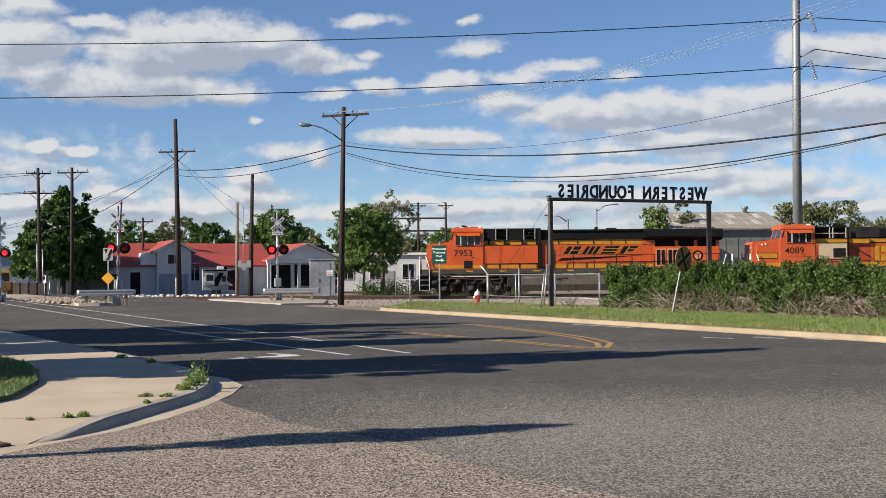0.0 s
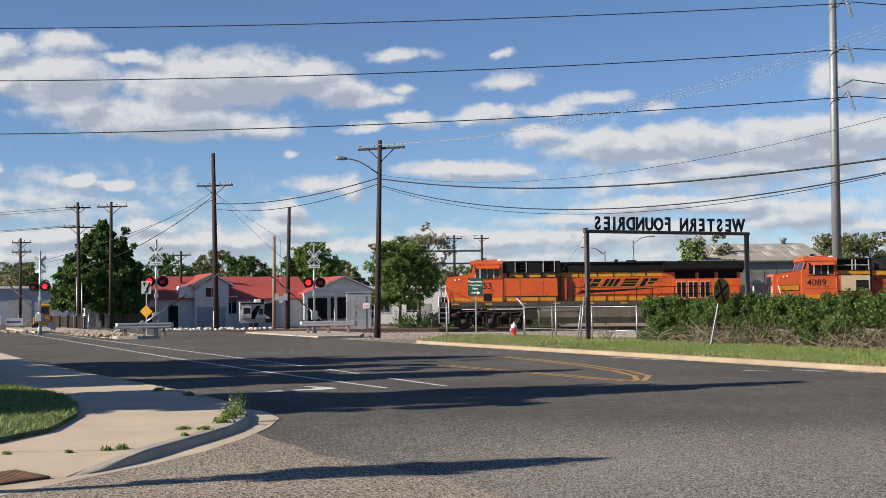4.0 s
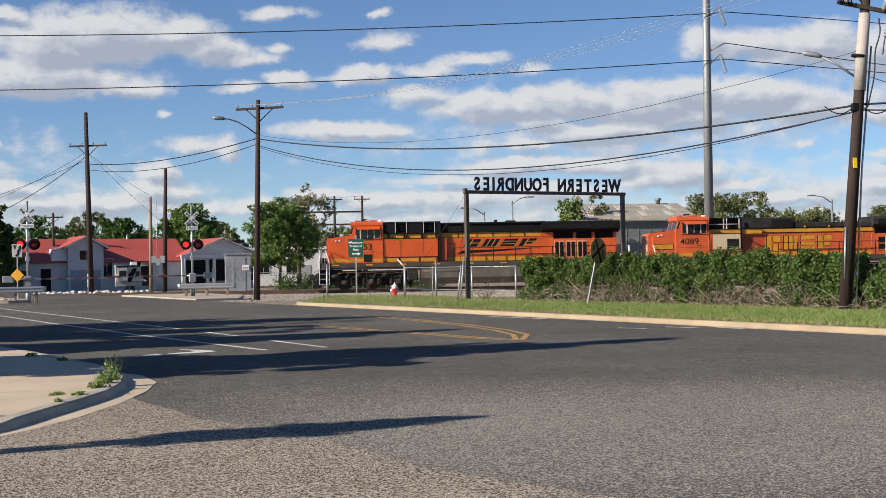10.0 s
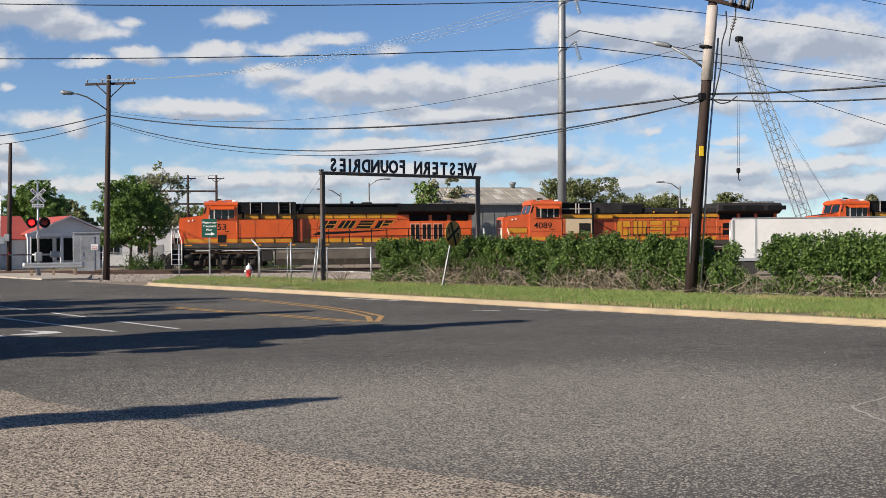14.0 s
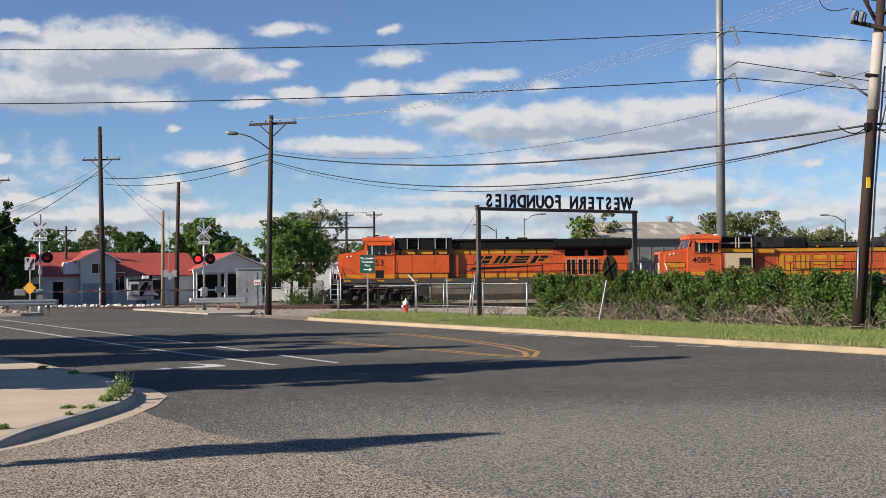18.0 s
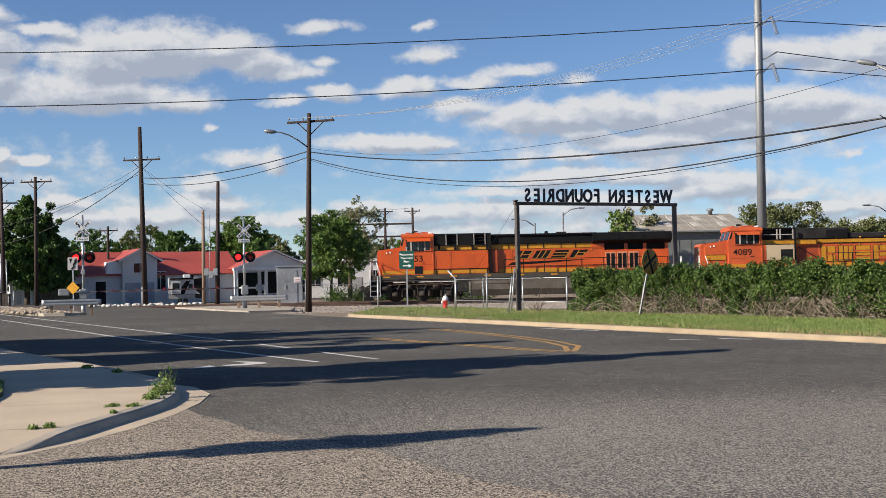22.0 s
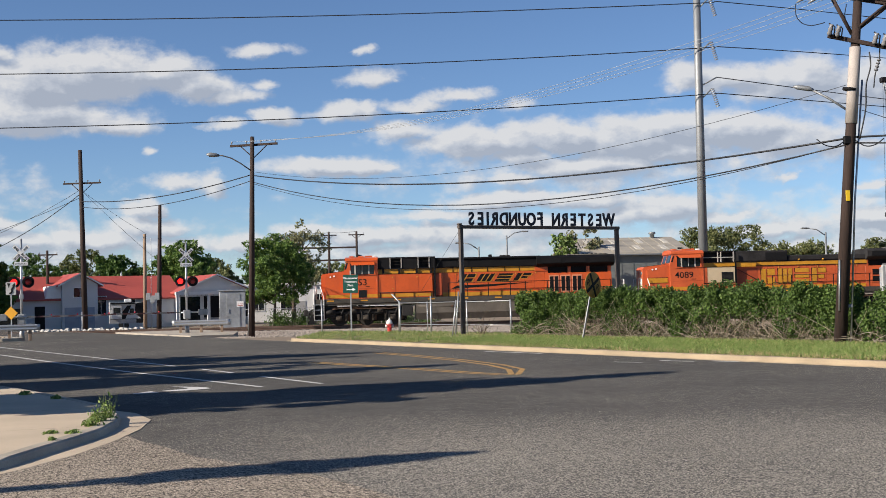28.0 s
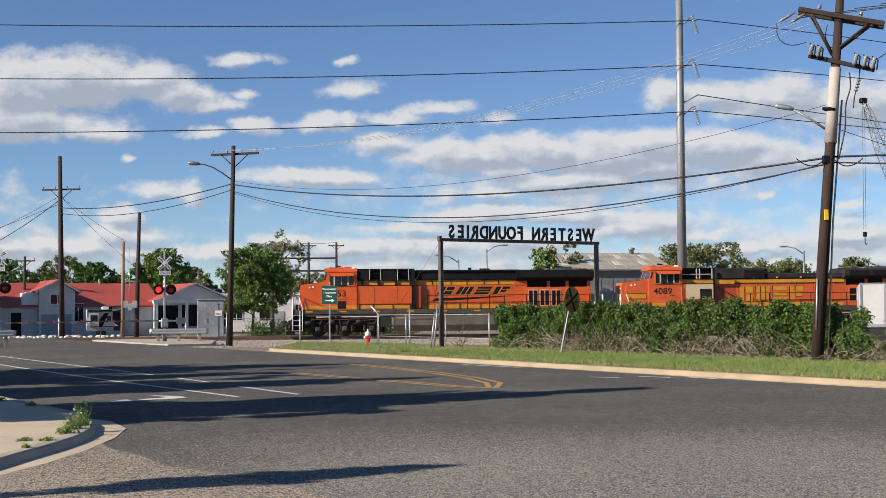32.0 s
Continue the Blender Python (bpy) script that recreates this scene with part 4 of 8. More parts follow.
def poles():
    # the pole by the crossing
    p = utility_pole(-5.62, 67.35, 10.62, (0.2, 0.2), -20, [(10.2, 1.38, 4)], 0.15)
    street_light(p, 8.75, (0.15, 0.1), 1.75, 187)
    part("ground_wire_guard", Mesh().tube([(-0.16, -0.1, 0), (-0.13, -0.08, 1.7)], 0.03, 6), STEEL, p)
    # the pole over the railway
    p = utility_pole(-20.4, 96.0, 13.8, (-0.25, 0), -12, [(11.3, 1.5, 4)], 0.2, "tall brown timber pole with a crossarm, behind the crossing", -0.2)
    part("ground_wire_guard", Mesh().tube([(-0.2, -0.15, 0), (-0.2, -0.15, 1.6)], 0.04, 6), WHITE, p)
    utility_pole(-15.1, 97.0, 9.5, (0.2, 0), 0, [], 0.17, "bare dark timber pole with meter boxes", -0.1)
    p = thing("utility_pole", pose(-16.1, 96.9, -0.1), "thin pale weathered timber service pole", "utility pole", "utility poles")
    part("pole", Mesh().tube([(0, 0, -0.3), (0.02, 0, 7.3)], [0.16, 0.12], 10), WOOD_PALE, p)
    part("mast_wire", Mesh().tube([(0.45, 0, 0), (0.5, 0, 7.0)], 0.02, 5), STEEL, p)
    for x, z in ((0.28, 3.2), (0.95, 3.2), (0.62, 3.0)):
        part("meter_box", Mesh().box(x - 0.17, x + 0.17, -0.3, -0.14, z - 0.95, z - 0.4, 0.02), ALU, p, "grey meter box")
    # poles on the far side of the road
    p = utility_pole(-34.5, 106.7, 10.85, (-0.2, 0), 8, [(10.4, 1.05, 4), (8.7, 1.3, 4)], 0.17, "brown timber utility pole with two crossarms", 0.0)
    part("conduit", Mesh().tube([(-0.22, -0.1, 0), (-0.24, -0.1, 4.4)], 0.06, 6), STEEL, p)
    part("conduit", Mesh().tube([(0.24, -0.1, 0), (0.22, -0.1, 3.9)], 0.05, 6), STEEL, p)
    utility_pole(-30.9, 103.7, 10.6, (0, 0), -8, [(10.2, 1.35, 4)], 0.17, "brown timber utility pole with one crossarm", 0.0)
    for x, y, h, arms in ((-28.6, 118.5, 7.3, [(6.9, 0.9, 3)]), (-43.5, 117, 8.6, [(8.2, 1.0, 4), (7.3, 1.0, 4)]), (-50.5, 121, 8.4, [(7.8, 1.0, 4)])):
        utility_pole(x, y, h, (0, 0), -10, arms, 0.14, "distant timber utility pole", -0.2)
    # the H-frame behind the railway
    f = [utility_pole(x, 150, 10.3, (0, 0), 6, [(9.9, 0.95, 3)], 0.17, "distant timber pole of an H-frame line", -0.2) for x in (-7.2, -3.2, 0.1)]
    for z in (8.4, 6.9):
        part("cross_beam", Mesh().box(0.0, 7.3, -0.12, 0.12, z - 0.1, z + 0.1), WOOD, f[0])
    # the big leaning pole with equipment
    p = utility_pole(13.41, 34.29, 12.0, (0.98, -0.35), -22, [], 0.19, "large leaning timber utility pole with a street lamp and switch gear", 0.286)
    p.scale = (0.837, 0.837, 0.837)
    M = Matrix.Translation((1.04, -0.24, 11.4)) @ Matrix.Rotation(radians(-22), 4, "Z") @ Matrix.Rotation(radians(14.5), 4, "Y")
    a = part("crossarm", Mesh().box(-1.42, 1.42, -0.34, -0.2, -0.08, 0.08, 0.015), WOOD, p, at=M)
    part("crossarm", Mesh().box(-1.42, 1.42, 0.2, 0.34, -0.08, 0.08, 0.015), WOOD, p, at=M)
    for sx in (-1, 1):
        for yy in (-0.27, 0.27):
            part("brace", Mesh().tube([(sx * 0.95, yy, -0.08), (0, yy * 0.7, -1.25)], 0.045, 6), WOOD, a)
    for x in (-0.75, 0.62):
        part("insulator", Mesh().tube([(x, -0.27, 0.08), (x, -0.27, 0.13), (x, -0.27, 0.16), (x, -0.27, 0.27)], [0.03, 0.03, 0.075, 0.05], 8), PORCELAIN, a)
    c = part("equipment_arm", Mesh().box(-1.1, 1.1, -0.36, -0.24, -0.07, 0.07, 0.015), WOOD, p, at=Matrix.Translation((1.02, -0.22, 9.82)) @ Matrix.Rotation(radians(-22), 4, "Z") @ Matrix.Rotation(radians(16.5), 4, "Y"))
    for x in (-1.05, -0.8, 0.42, 0.72, 1.0):
        k = part("cutout", Mesh().tube([(x, -0.42, 0.0), (x, -0.46, 0.06), (x, -0.46, 0.16), (x, -0.46, 0.2), (x, -0.46, 0.3), (x, -0.46, 0.36)], [0.05, 0.1, 0.06, 0.1, 0.06, 0.09], 8), PORCELAIN, c, "grey porcelain cutout")
        part("lead", Mesh().tube([(x - 0.1, -0.5, 0.38), (x + 0.12, -0.5, 0.30), (x + 0.16, -0.5, -0.02)], 0.025, 5), BLACK, k)
    for pts in ([(-0.88, 0.61, 11.39), (-0.87, 0.6, 11.0), (-0.7, 0.55, 10.72), (-0.4, 0.42, 10.6), (0.0, 0.25, 10.66)], [(2.75, -0.85, 11.0), (2.7, -0.85, 10.6), (2.45, -0.75, 10.2), (2.1, -0.6, 9.95), (1.75, -0.45, 9.98)], [(0.62, -0.1, 11.2), (0.55, -0.1, 10.8), (0.66, -0.12, 10.45), (0.9, -0.2, 10.4)]):
        part("jumper", Mesh().tube(soft(pts), 0.016, 5), WIRE, p)
    for s0, e0 in (((-0.3, 0.38, 11.74), (-0.85, 0.6, 11.42)), ((0.0, 0.2, 11.66), (-0.5, 0.45, 11.36)), ((2.4, -0.72, 11.02), (2.8, -0.86, 11.0))):
        part("dead_end", Mesh().tube([s0, Vector(s0).lerp(Vector(e0), 0.4), Vector(s0).lerp(Vector(e0), 0.7), e0], [0.02, 0.06, 0.055, 0.02], 8), PORCELAIN, p, "grey dead-end insulator")
    part("sleeve", Mesh().tube([(0.585, -0.21, 7.15), (0.79, -0.285, 9.7)], [0.20, 0.185], 14), surf("pale_sleeve", (0.38, 0.34, 0.31), 0.8, var=0.25), p, "pale painted sleeve on the pole")
    part("band", Mesh().tube([(0.585, -0.21, 8.25), (0.6, -0.215, 8.33)], 0.25, 14), BLACK, p)
    arm = part("lamp_arm", Mesh().tube([(0.6, 0.0, 7.6), (0.05, 0.24, 8.06), (-0.46, 0.45, 8.4)], 0.04, 8), STEEL_DK, p, "grey straight lamp arm")
    part("lamp_head", Mesh().tube([(-0.42, 0.43, 8.39), (-0.56, 0.49, 8.45), (-0.9, 0.62, 8.53), (-1.04, 0.67, 8.56)], [0.045, 0.085, 0.085, 0.03], 10), STEEL_DK, arm, "flat grey lamp head")
    part("conduit", Mesh().tube([(0.34, -0.1, -0.3), (0.62, -0.18, 4.5), (0.98, -0.3, 8.6)], 0.032, 8), STEEL, p, "grey conduit")
    part("marker", Mesh().box(-0.07, 0.07, -0.3, -0.26, 4.55, 4.9, 0.005, pose(0.33, -0.06, 0)), surf("yellow_tag", (0.75, 0.5, 0.02), 0.5), p, "yellow tag")
    part("cable", Mesh().tube(soft([(1.2, -0.45, 9.5), (1.2, -0.5, 9.0), (1.05, -0.45, 8.4), (1.02, -0.4, 7.6), (0.82, -0.3, 6.6)]), 0.026, 6), WIRE, p)
    for sg in (-1, 1):
        part("cable_loop", Mesh().tube(soft([(0.5 + sg * 0.12, -0.3, 6.6), (0.5 + sg * 0.5, -0.3, 6.38), (0.5 + sg * 0.85, -0.3, 6.42), (0.5 + sg * 1.15, -0.3, 6.62)]), 0.02, 6), WIRE, p)
    lead = part("hanging_lead", Mesh().tube(soft([(1.55, -0.5, 9.7), (1.5, -0.5, 9.2), (1.36, -0.48, 8.75), (1.3, -0.46, 8.3)]), 0.022, 6), WIRE, p, "black lead hanging from the switch gear")
    for i in range(4):
        part("lead_insulator", Mesh().tube([(1.5 - 0.035 * i, -0.5, 9.25 - 0.11 * i), (1.49 - 0.035 * i, -0.5, 9.20 - 0.11 * i)], 0.065, 8), PORCELAIN, lead, "grey insulator disc")
    part("cable_clamp", Mesh().box(0.28, 0.62, -0.36, -0.18, 6.45, 6.72, 0.02), BLACK, p)
    part("pole_stub", Mesh().tube([(-0.01, 0, -0.55), (0, 0, -0.1)], [0.235, 0.221], 12), WOOD, p)
    part("conduit_bracket", Mesh().box(0.1, 0.45, -0.16, -0.06, 1.0, 1.12, 0.02), STEEL_DK, p)
    part("guard_strip", Mesh().tube([(-0.05, -0.2, 0.9), (0.02, -0.2, 2.6)], 0.035, 6), STEEL, p)
    # steel transmission pole
    s = thing("transmission_pole", pose(27.9, 99.3, -0.3), "tall tapered grey steel transmission pole with insulators", "transmission pole")
    part("pole", Mesh().tube([(0, 0, 0), (0.2, 0, 32)], [0.40, 0.27], 12), STEEL_DK, s)
    part("standoff", Mesh().tube([(0.15, 0, 18.7), (1.5, -0.4, 19.4)], 0.06, 6), STEEL_DK, s)
    for z in (17.6, 21.4, 25.0):
        part("standoff", Mesh().tube([(0.15, 0, z), (1.1, -0.4, z + 0.9)], 0.06, 6), STEEL_DK, s)
        k = Mesh()
        for i in range(9):
            k.tube([(1.1 + 0.05 * i, -0.4, z + 0.85 - 0.17 * i), (1.13 + 0.05 * i, -0.4, z + 0.77 - 0.17 * i)], 0.16, 8)
        part("insulator_string", k, PORCELAIN, s)


def wire(a, b, sag, r, material, label, n=18):
    a, b = Vector(a), Vector(b)
    pts = [a.lerp(b, k / n) - Vector((0, 0, sag * 4 * (k / n) * (1 - k / n))) for k in range(n + 1)]
    tagged(part("overhead_wire", Mesh().tube(pts, r, 5), material), label, "wire", "overhead wires")


RIGHT_LINES = [(19.1, 24.03, 0.91), (17.8, 22.59, -0.18), (21.6, 26.16, -1.67), (25.3, 30.16, -1.67)]


def wires():
    lab = "black overhead wire between utility poles"
    # the transmission line, along the railway
    for z, far, sag in ((17.77, 16.24, 1.33), (21.55, 20.73, 1.32), (25.2, 24.78, 1.0)):
        wire((29.4, 98.9, z), (-75, 97, far), sag, 0.038, WIRE, lab, 30)
    for z, far, sag in RIGHT_LINES:
        wire((29.4, 98.9, z), (150, 185, far), sag, 0.038, WIRE, lab, 24)
    # distribution along the road
    A, B, D = (-5.42, 67.55), (-20.6, 95.9), (13.995, 34.155)
    for zd, za, s1, zb, za2, s2, ze, s3, r in ((5.89, 8.53, 0.85, 9.7, 8.6, 0.49, 11.05, 1.72, 0.03), (5.73, 8.17, 1.49, 9.28, 8.29, 0.66, 12.99, 2.7, 0.022)):
        wire((*D, zd), (*A, za), s1, r, WIRE, lab)
        wire((*A, za2), (*B, zb), s2, r, WIRE, lab)
        wire((*D, zd), (38, 14, ze), s3, r, WIRE, lab)
    wire((*D, 5.75), (*A, 8.09), 1.65, 0.012, WIRE, lab)
    wire((*B, 10.3), (-34.5, 106.7, 5.2), 0.8, 0.03, WIRE, lab)
    wire((*B, 10.0), (-46, 104, 4.0), 0.9, 0.018, WIRE, lab)
    wire((*B, 10.6), (-40, 112, 5.8), 0.9, 0.015, WIRE, lab)
    for dx in (0, 1.2):
        wire((-20.6, 95.9, 10.6), (-15.9 + dx, 97.0, 7.2 - dx * 2), 0.15, 0.012, WIRE, lab)
    for k, x in enumerate((-1.25, -0.45, 0.5, 1.3)):
        a = (-5.42 + x * 0.94, 67.6 - x * 0.34, 10.42)
        wire((14.175 + x * 0.837, 34.065 - x * 0.333, 10.015 + x * 0.09), a, 1.0, 0.007, WIRE_AL, "thin bright overhead wire between poles")
        wire((14.175 + x * 0.837, 34.065 - x * 0.333, 10.015 + x * 0.09), (38 + x, 12, 11.5), 0.8, 0.012, WIRE, lab)
    wire((14.04, 34.11, 7.42), (-5.5, 67.5, 8.74), 1.28, 0.008, WIRE, "thin sagging black service wire")
    wire((14.22, 34.11, 6.64), (44, 52, 4.6), 0.7, 0.010, WIRE, lab)
    for z in (10.5, 10.3, 8.9, 8.8):
        wire((-34.5, 106.7, z), (-95, 112, z - 0.6), 0.8, 0.02, WIRE, lab)
    wire((-7.2, 150, 10.0), (-3.2, 150, 10.0), 0.08, 0.02, WIRE, lab, 6)
    wire((-3.2, 150, 10.0), (0.1, 150, 10.1), 0.08, 0.02, WIRE, lab, 6)


# ---- the crossing ----


def flasher_pair(mast, z, facing, lit=0, sub=None):
    """Two red lamps on a bar, with round dark backs and hoods."""
    bar = part("lamp_bar", Mesh().tube([(-0.4, 0, z), (0.4, 0, z)], 0.03, 6), STEEL, mast, at=Matrix.Rotation(radians(facing), 4, "Z"))
    for k, x in enumerate((-0.36, 0.36)):
        part("lamp_back", Mesh().tube([(x, -0.1, z), (x, -0.12, z)], 0.31, 24, smooth=False), BLACK, bar, "round black lamp backing")
        hood = Mesh()
        arc = [(math.cos(a) * 0.19, math.sin(a) * 0.19) for a in np.linspace(-0.35, math.pi + 0.35, 14)]
        v = [(x + c, -0.12, z + s) for c, s in arc] + [(x + c * 1.02, -0.12 - 0.3 * max(0.25, s / 0.19), z + s) for c, s in arc]
        hood.add(v, [(i, i + 1, 15 + i, 14 + i) for i in range(13)])
        part("hood", hood, BLACK, bar)
        part("lens", Mesh().tube([(x, -0.12, z), (x, -0.16, z), (x, -0.18, z)], [0.165, 0.16, 0.08], 16), RED_LAMP if k == lit else RED_DIM, bar, "glowing red lens" if k == lit else "dark red lens")
    return bar


def signal_mast(x, y, turn, arm_len, back=False, lit=0, base=0.0, h=5.4):
    """A railway crossing signal; returns the mast and its boom, which is keyed later."""
    s = thing("crossing_signal", pose(x, y, base, 0, 0, turn), "silver railway crossing signal with crossbuck, red lamps and a striped boom", "crossing signal", "crossing signals")
    part("mast", Mesh().tube([(0, 0, 0), (0, 0, h)], [0.07, 0.06], 10), STEEL, s)
    part("base", Mesh().tube([(0, 0, 0), (0, 0, 0.5), (0, 0, 0.55)], [0.15, 0.13, 0.08], 10), STEEL, s)
    sgn = 1 if back else -1
    for a in (45, -45):
        pl = part("crossbuck_blade", Mesh().box(-0.53, 0.53, 0.0, 0.012, -0.1, 0.1), WHITE if not back else STEEL, s, at=pose(0, sgn * 0.085 - (0.02 if a > 0 else 0), 4.65) @ Matrix.Rotation(radians(a), 4, "Y"))
        if not back:
            if a > 0:
                for word, xx in (("RAIL", -0.3), ("ROAD", 0.3)):
                    part("word", lettering(word, 0.17, 0.002, BLACK, False, 0.004), BLACK, pl, at=pose(xx, -0.004, -0.065))
            else:
                for word, xx in (("CROSS", -0.29), ("ING", 0.32)):
                    part("word", lettering(word, 0.15, 0.002, BLACK, False, 0.004), BLACK, pl, at=pose(xx, -0.004, -0.06))
    tr = part("tracks_plate", Mesh().box(-0.34, 0.34, sgn * 0.09, sgn * 0.1, 3.98, 4.18), WHITE, s)
    part("word", lettering("2 TRACKS", 0.13, 0.002, BLACK) if not back else Mesh().box(-0.2, 0.2, 0.1, 0.11, 4.05, 4.1), BLACK, tr, at=pose(0, -0.104, 4.03) if not back else None)
    flasher_pair(s, 3.1, 0 if not back else 180, lit)
    flasher_pair(s, 3.1, 180 if not back else 0, 1 - lit) if back else None
    part("junction_box", Mesh().box(-0.1, 0.1, -0.12, 0.1, 2.2, 2.45, 0.02), STEEL, s)
    part("mechanism", Mesh().box(-0.2, 0.2, -0.26, 0.2, 0.85, 1.4, 0.04), ALU, s, "grey gate mechanism")
    return s


def boom(mast, length, side, z=1.25):
    """A striped barrier boom that turns at its foot; its axis lies along +x of the part."""
    b = part("boom", Mesh().tube([(-0.9, -0.28, 0), (0.3, -0.28, 0)], 0.05, 6), STEEL, mast, "boom striped white and red", at=pose(0, 0, z, 0, 0, 0 if side > 0 else 180))
    k, x = 0, 0.3
    while x < length:
        w = min(0.42, length - x)
        part("stripe", Mesh().box(x, x + w, -0.30, -0.26, -0.042, 0.042), BOOM_W if k % 2 == 0 else BOOM_R, b, "white stripe" if k % 2 == 0 else "red stripe")
        x += w
        k += 1
    for x in (length * 0.35, length * 0.65, length * 0.97):
        part("boom_lamp", Mesh().tube([(x, -0.28, 0.045), (x, -0.28, 0.12)], 0.03, 8), BOOM_LAMP, b, "small red boom lamp")
    part("counterweight", Mesh().box(-1.25, -0.7, -0.42, -0.16, -0.18, 0.18, 0.03), ALU, b, "grey counterweight")
    return b


def guard_rail(x, y, turn, length, base=0.05):
    g = thing("guard_rail", pose(x, y, base, 0, 0, turn), "galvanised steel guard rail with rounded ends on timber posts", "guard rail")
    prof = [(0.0, 0.42), (-0.05, 0.46), (-0.05, 0.54), (0.0, 0.58), (-0.05, 0.62), (-0.05, 0.70), (0.0, 0.74)]
    m = Mesh()
    v = [(xx, a, z) for xx in (0, length) for a, z in prof] + [(xx, a + 0.015, z) for xx in (0, length) for a, z in prof]
    n = len(prof)
    f = [(i, i + 1, n + i + 1, n + i) for i in range(n - 1)] + [(2 * n + i + 1, 2 * n + i, 3 * n + i, 3 * n + i + 1) for i in range(n - 1)]
    m.add(v, f, True)
    part("rail", m, STEEL, g)
    for xx in (0, length):
        part("end_shoe", Mesh().tube([(xx, 0.12, 0.42), (xx, 0.12, 0.74)], 0.16, 12), STEEL, g)
    for k in range(3):
        xx = 0.35 + (length - 0.7) * k / 2
        part("post", Mesh().box(xx - 0.08, xx + 0.08, 0.03, 0.2, -0.3, 0.6, 0.01), WOOD_PALE, g)
    return g


def island(outline, z, material, label):
    m = Mesh().prism(outline, "z", -0.3, z)
    tagged(part("traffic_island", m, material), label, "traffic island", kind="structure")


def stones(name, centre, half, count, size, material, label, rng, z=0.15, turn=0.0):
    m = Mesh()
    c, s = math.cos(radians(turn)), math.sin(radians(turn))
    for _ in range(count):
        a, b = rng.uniform(-half[0], half[0]), rng.uniform(-half[1], half[1])
        r = size * rng.uniform(0.5, 1.5)
        m.ball((centre[0] + a * c - b * s, centre[1] + a * s + b * c, z + r * 0.35), r, (1, rng.uniform(0.7, 1.2), 0.7), 6, 4, 0.18, rng, smooth=False)
    tagged(part(name, m, material), label, "stones", kind="stuff")


def crossing():
    rng = np.random.default_rng(8)
    seat = "grey concrete median island with river rock"
    island([road_xy(68.6, 11.2), road_xy(68.2, 12.2), road_xy(68.6, 13.4), road_xy(84, 13.6), road_xy(84, 10.4)], 0.15, KERB, seat)
    island([road_xy(90.5, 9.2), road_xy(90.5, 13.4), road_xy(112, 13.2), road_xy(112, 9.0)], 0.15, KERB, seat)
    island([road_xy(64.2, 21.0), road_xy(64.0, 23.3), road_xy(72, 26.5), road_xy(80, 26.5), road_xy(81, 21.5), road_xy(72, 21.3)], 0.05, KERB, "grey concrete apron beside the crossing")
    stones("river_rock", (-24.0, 76.5), (9.5, 1.3), 620, 0.095, ROCK, "rounded tan river rocks on the median", rng, 0.13, 116)
    stones("white_rock", (-19.8, 93.5), (4.2, 0.9), 75, 0.15, ROCK_W, "pale broken rocks at the foot of the poles", rng, -0.02, 4)
    stones("white_rock", (-30.5, 88.5), (5, 1.2), 120, 0.16, ROCK, "pale rocks along the track", rng, -0.02, 0)
    guard_rail(-19.55, 67.0, 12, 2.75, 0.12)
    guard_rail(-10.75, 74.9, 3, 3.1, 0.05)
    # signs on the median
    k = thing("keep_right_sign", pose(-18.1, 67.3, 0.12, 0, 0, -4), "white arrow sign above a small yellow diamond on a post", "road sign")
    part("post", Mesh().box(-0.03, 0.03, -0.02, 0.02, -0.2, 2.9), STEEL, k)
    pl = part("plate", Mesh().box(-0.27, 0.27, -0.04, -0.025, 2.3, 2.98, 0.004), GREY_PAINT, k)
    ar = Mesh().prism([(-0.2, 2.92), (-0.02, 2.92), (-0.11, 2.66)], "y", -0.046, -0.042)
    ar.tube([(-0.08, -0.046, 2.36), (0.06, -0.046, 2.48), (0.04, -0.046, 2.6), (0.16, -0.046, 2.78)], 0.045, 4, smooth=False)
    ar.prism([(0.06, 2.78), (0.24, 2.74), (0.2, 2.94)], "y", -0.05, -0.042)
    part("symbol", ar, BLACK, pl, "black arrow and island symbol")
    part("diamond", Mesh().box(-0.25, 0.25, -0.04, -0.03, -0.25, 0.25, 0.004), YELLOW_SIGN, k, "yellow diamond", at=pose(0, 0, 1.35) @ Matrix.Rotation(radians(45), 4, "Y"))
    # control cabinet
    c = thing("signal_cabinet", pose(-9.2, 93.9, -0.26, 0, 0, 5), "tall aluminium railway signal cabinet", "cabinet")
    part("body", Mesh().box(-0.95, 0.95, -0.9, 0.9, 0.0, 2.9, 0.03), ALU, c)
    part("roof", Mesh().box(-1.02, 1.02, -0.98, 0.98, 2.9, 3.0, 0.02), ALU, c)
    d = part("door", Mesh().box(-0.42, 0.55, -0.935, -0.905, 0.2, 2.7, 0.008), ALU, c)
    part("handle", Mesh().box(-0.32, -0.26, -0.98, -0.94, 1.3, 1.6), STEEL, d)
    part("notice", Mesh().box(0.3, 0.8, -0.95, -0.94, 1.75, 2.15), WHITE, c, "small white notice")
    for z in (1.95, 1.85):
        part("writing_bar", Mesh().box(0.36, 0.74, -0.956, -0.951, z - 0.02, z + 0.02), RED, c, "red lettering bar")


def ground_z(y):
    """The ground's height by its way to the track."""
    return float(np.interp(y, (60, 66, 74), (-0.06, -0.10, -0.26)))


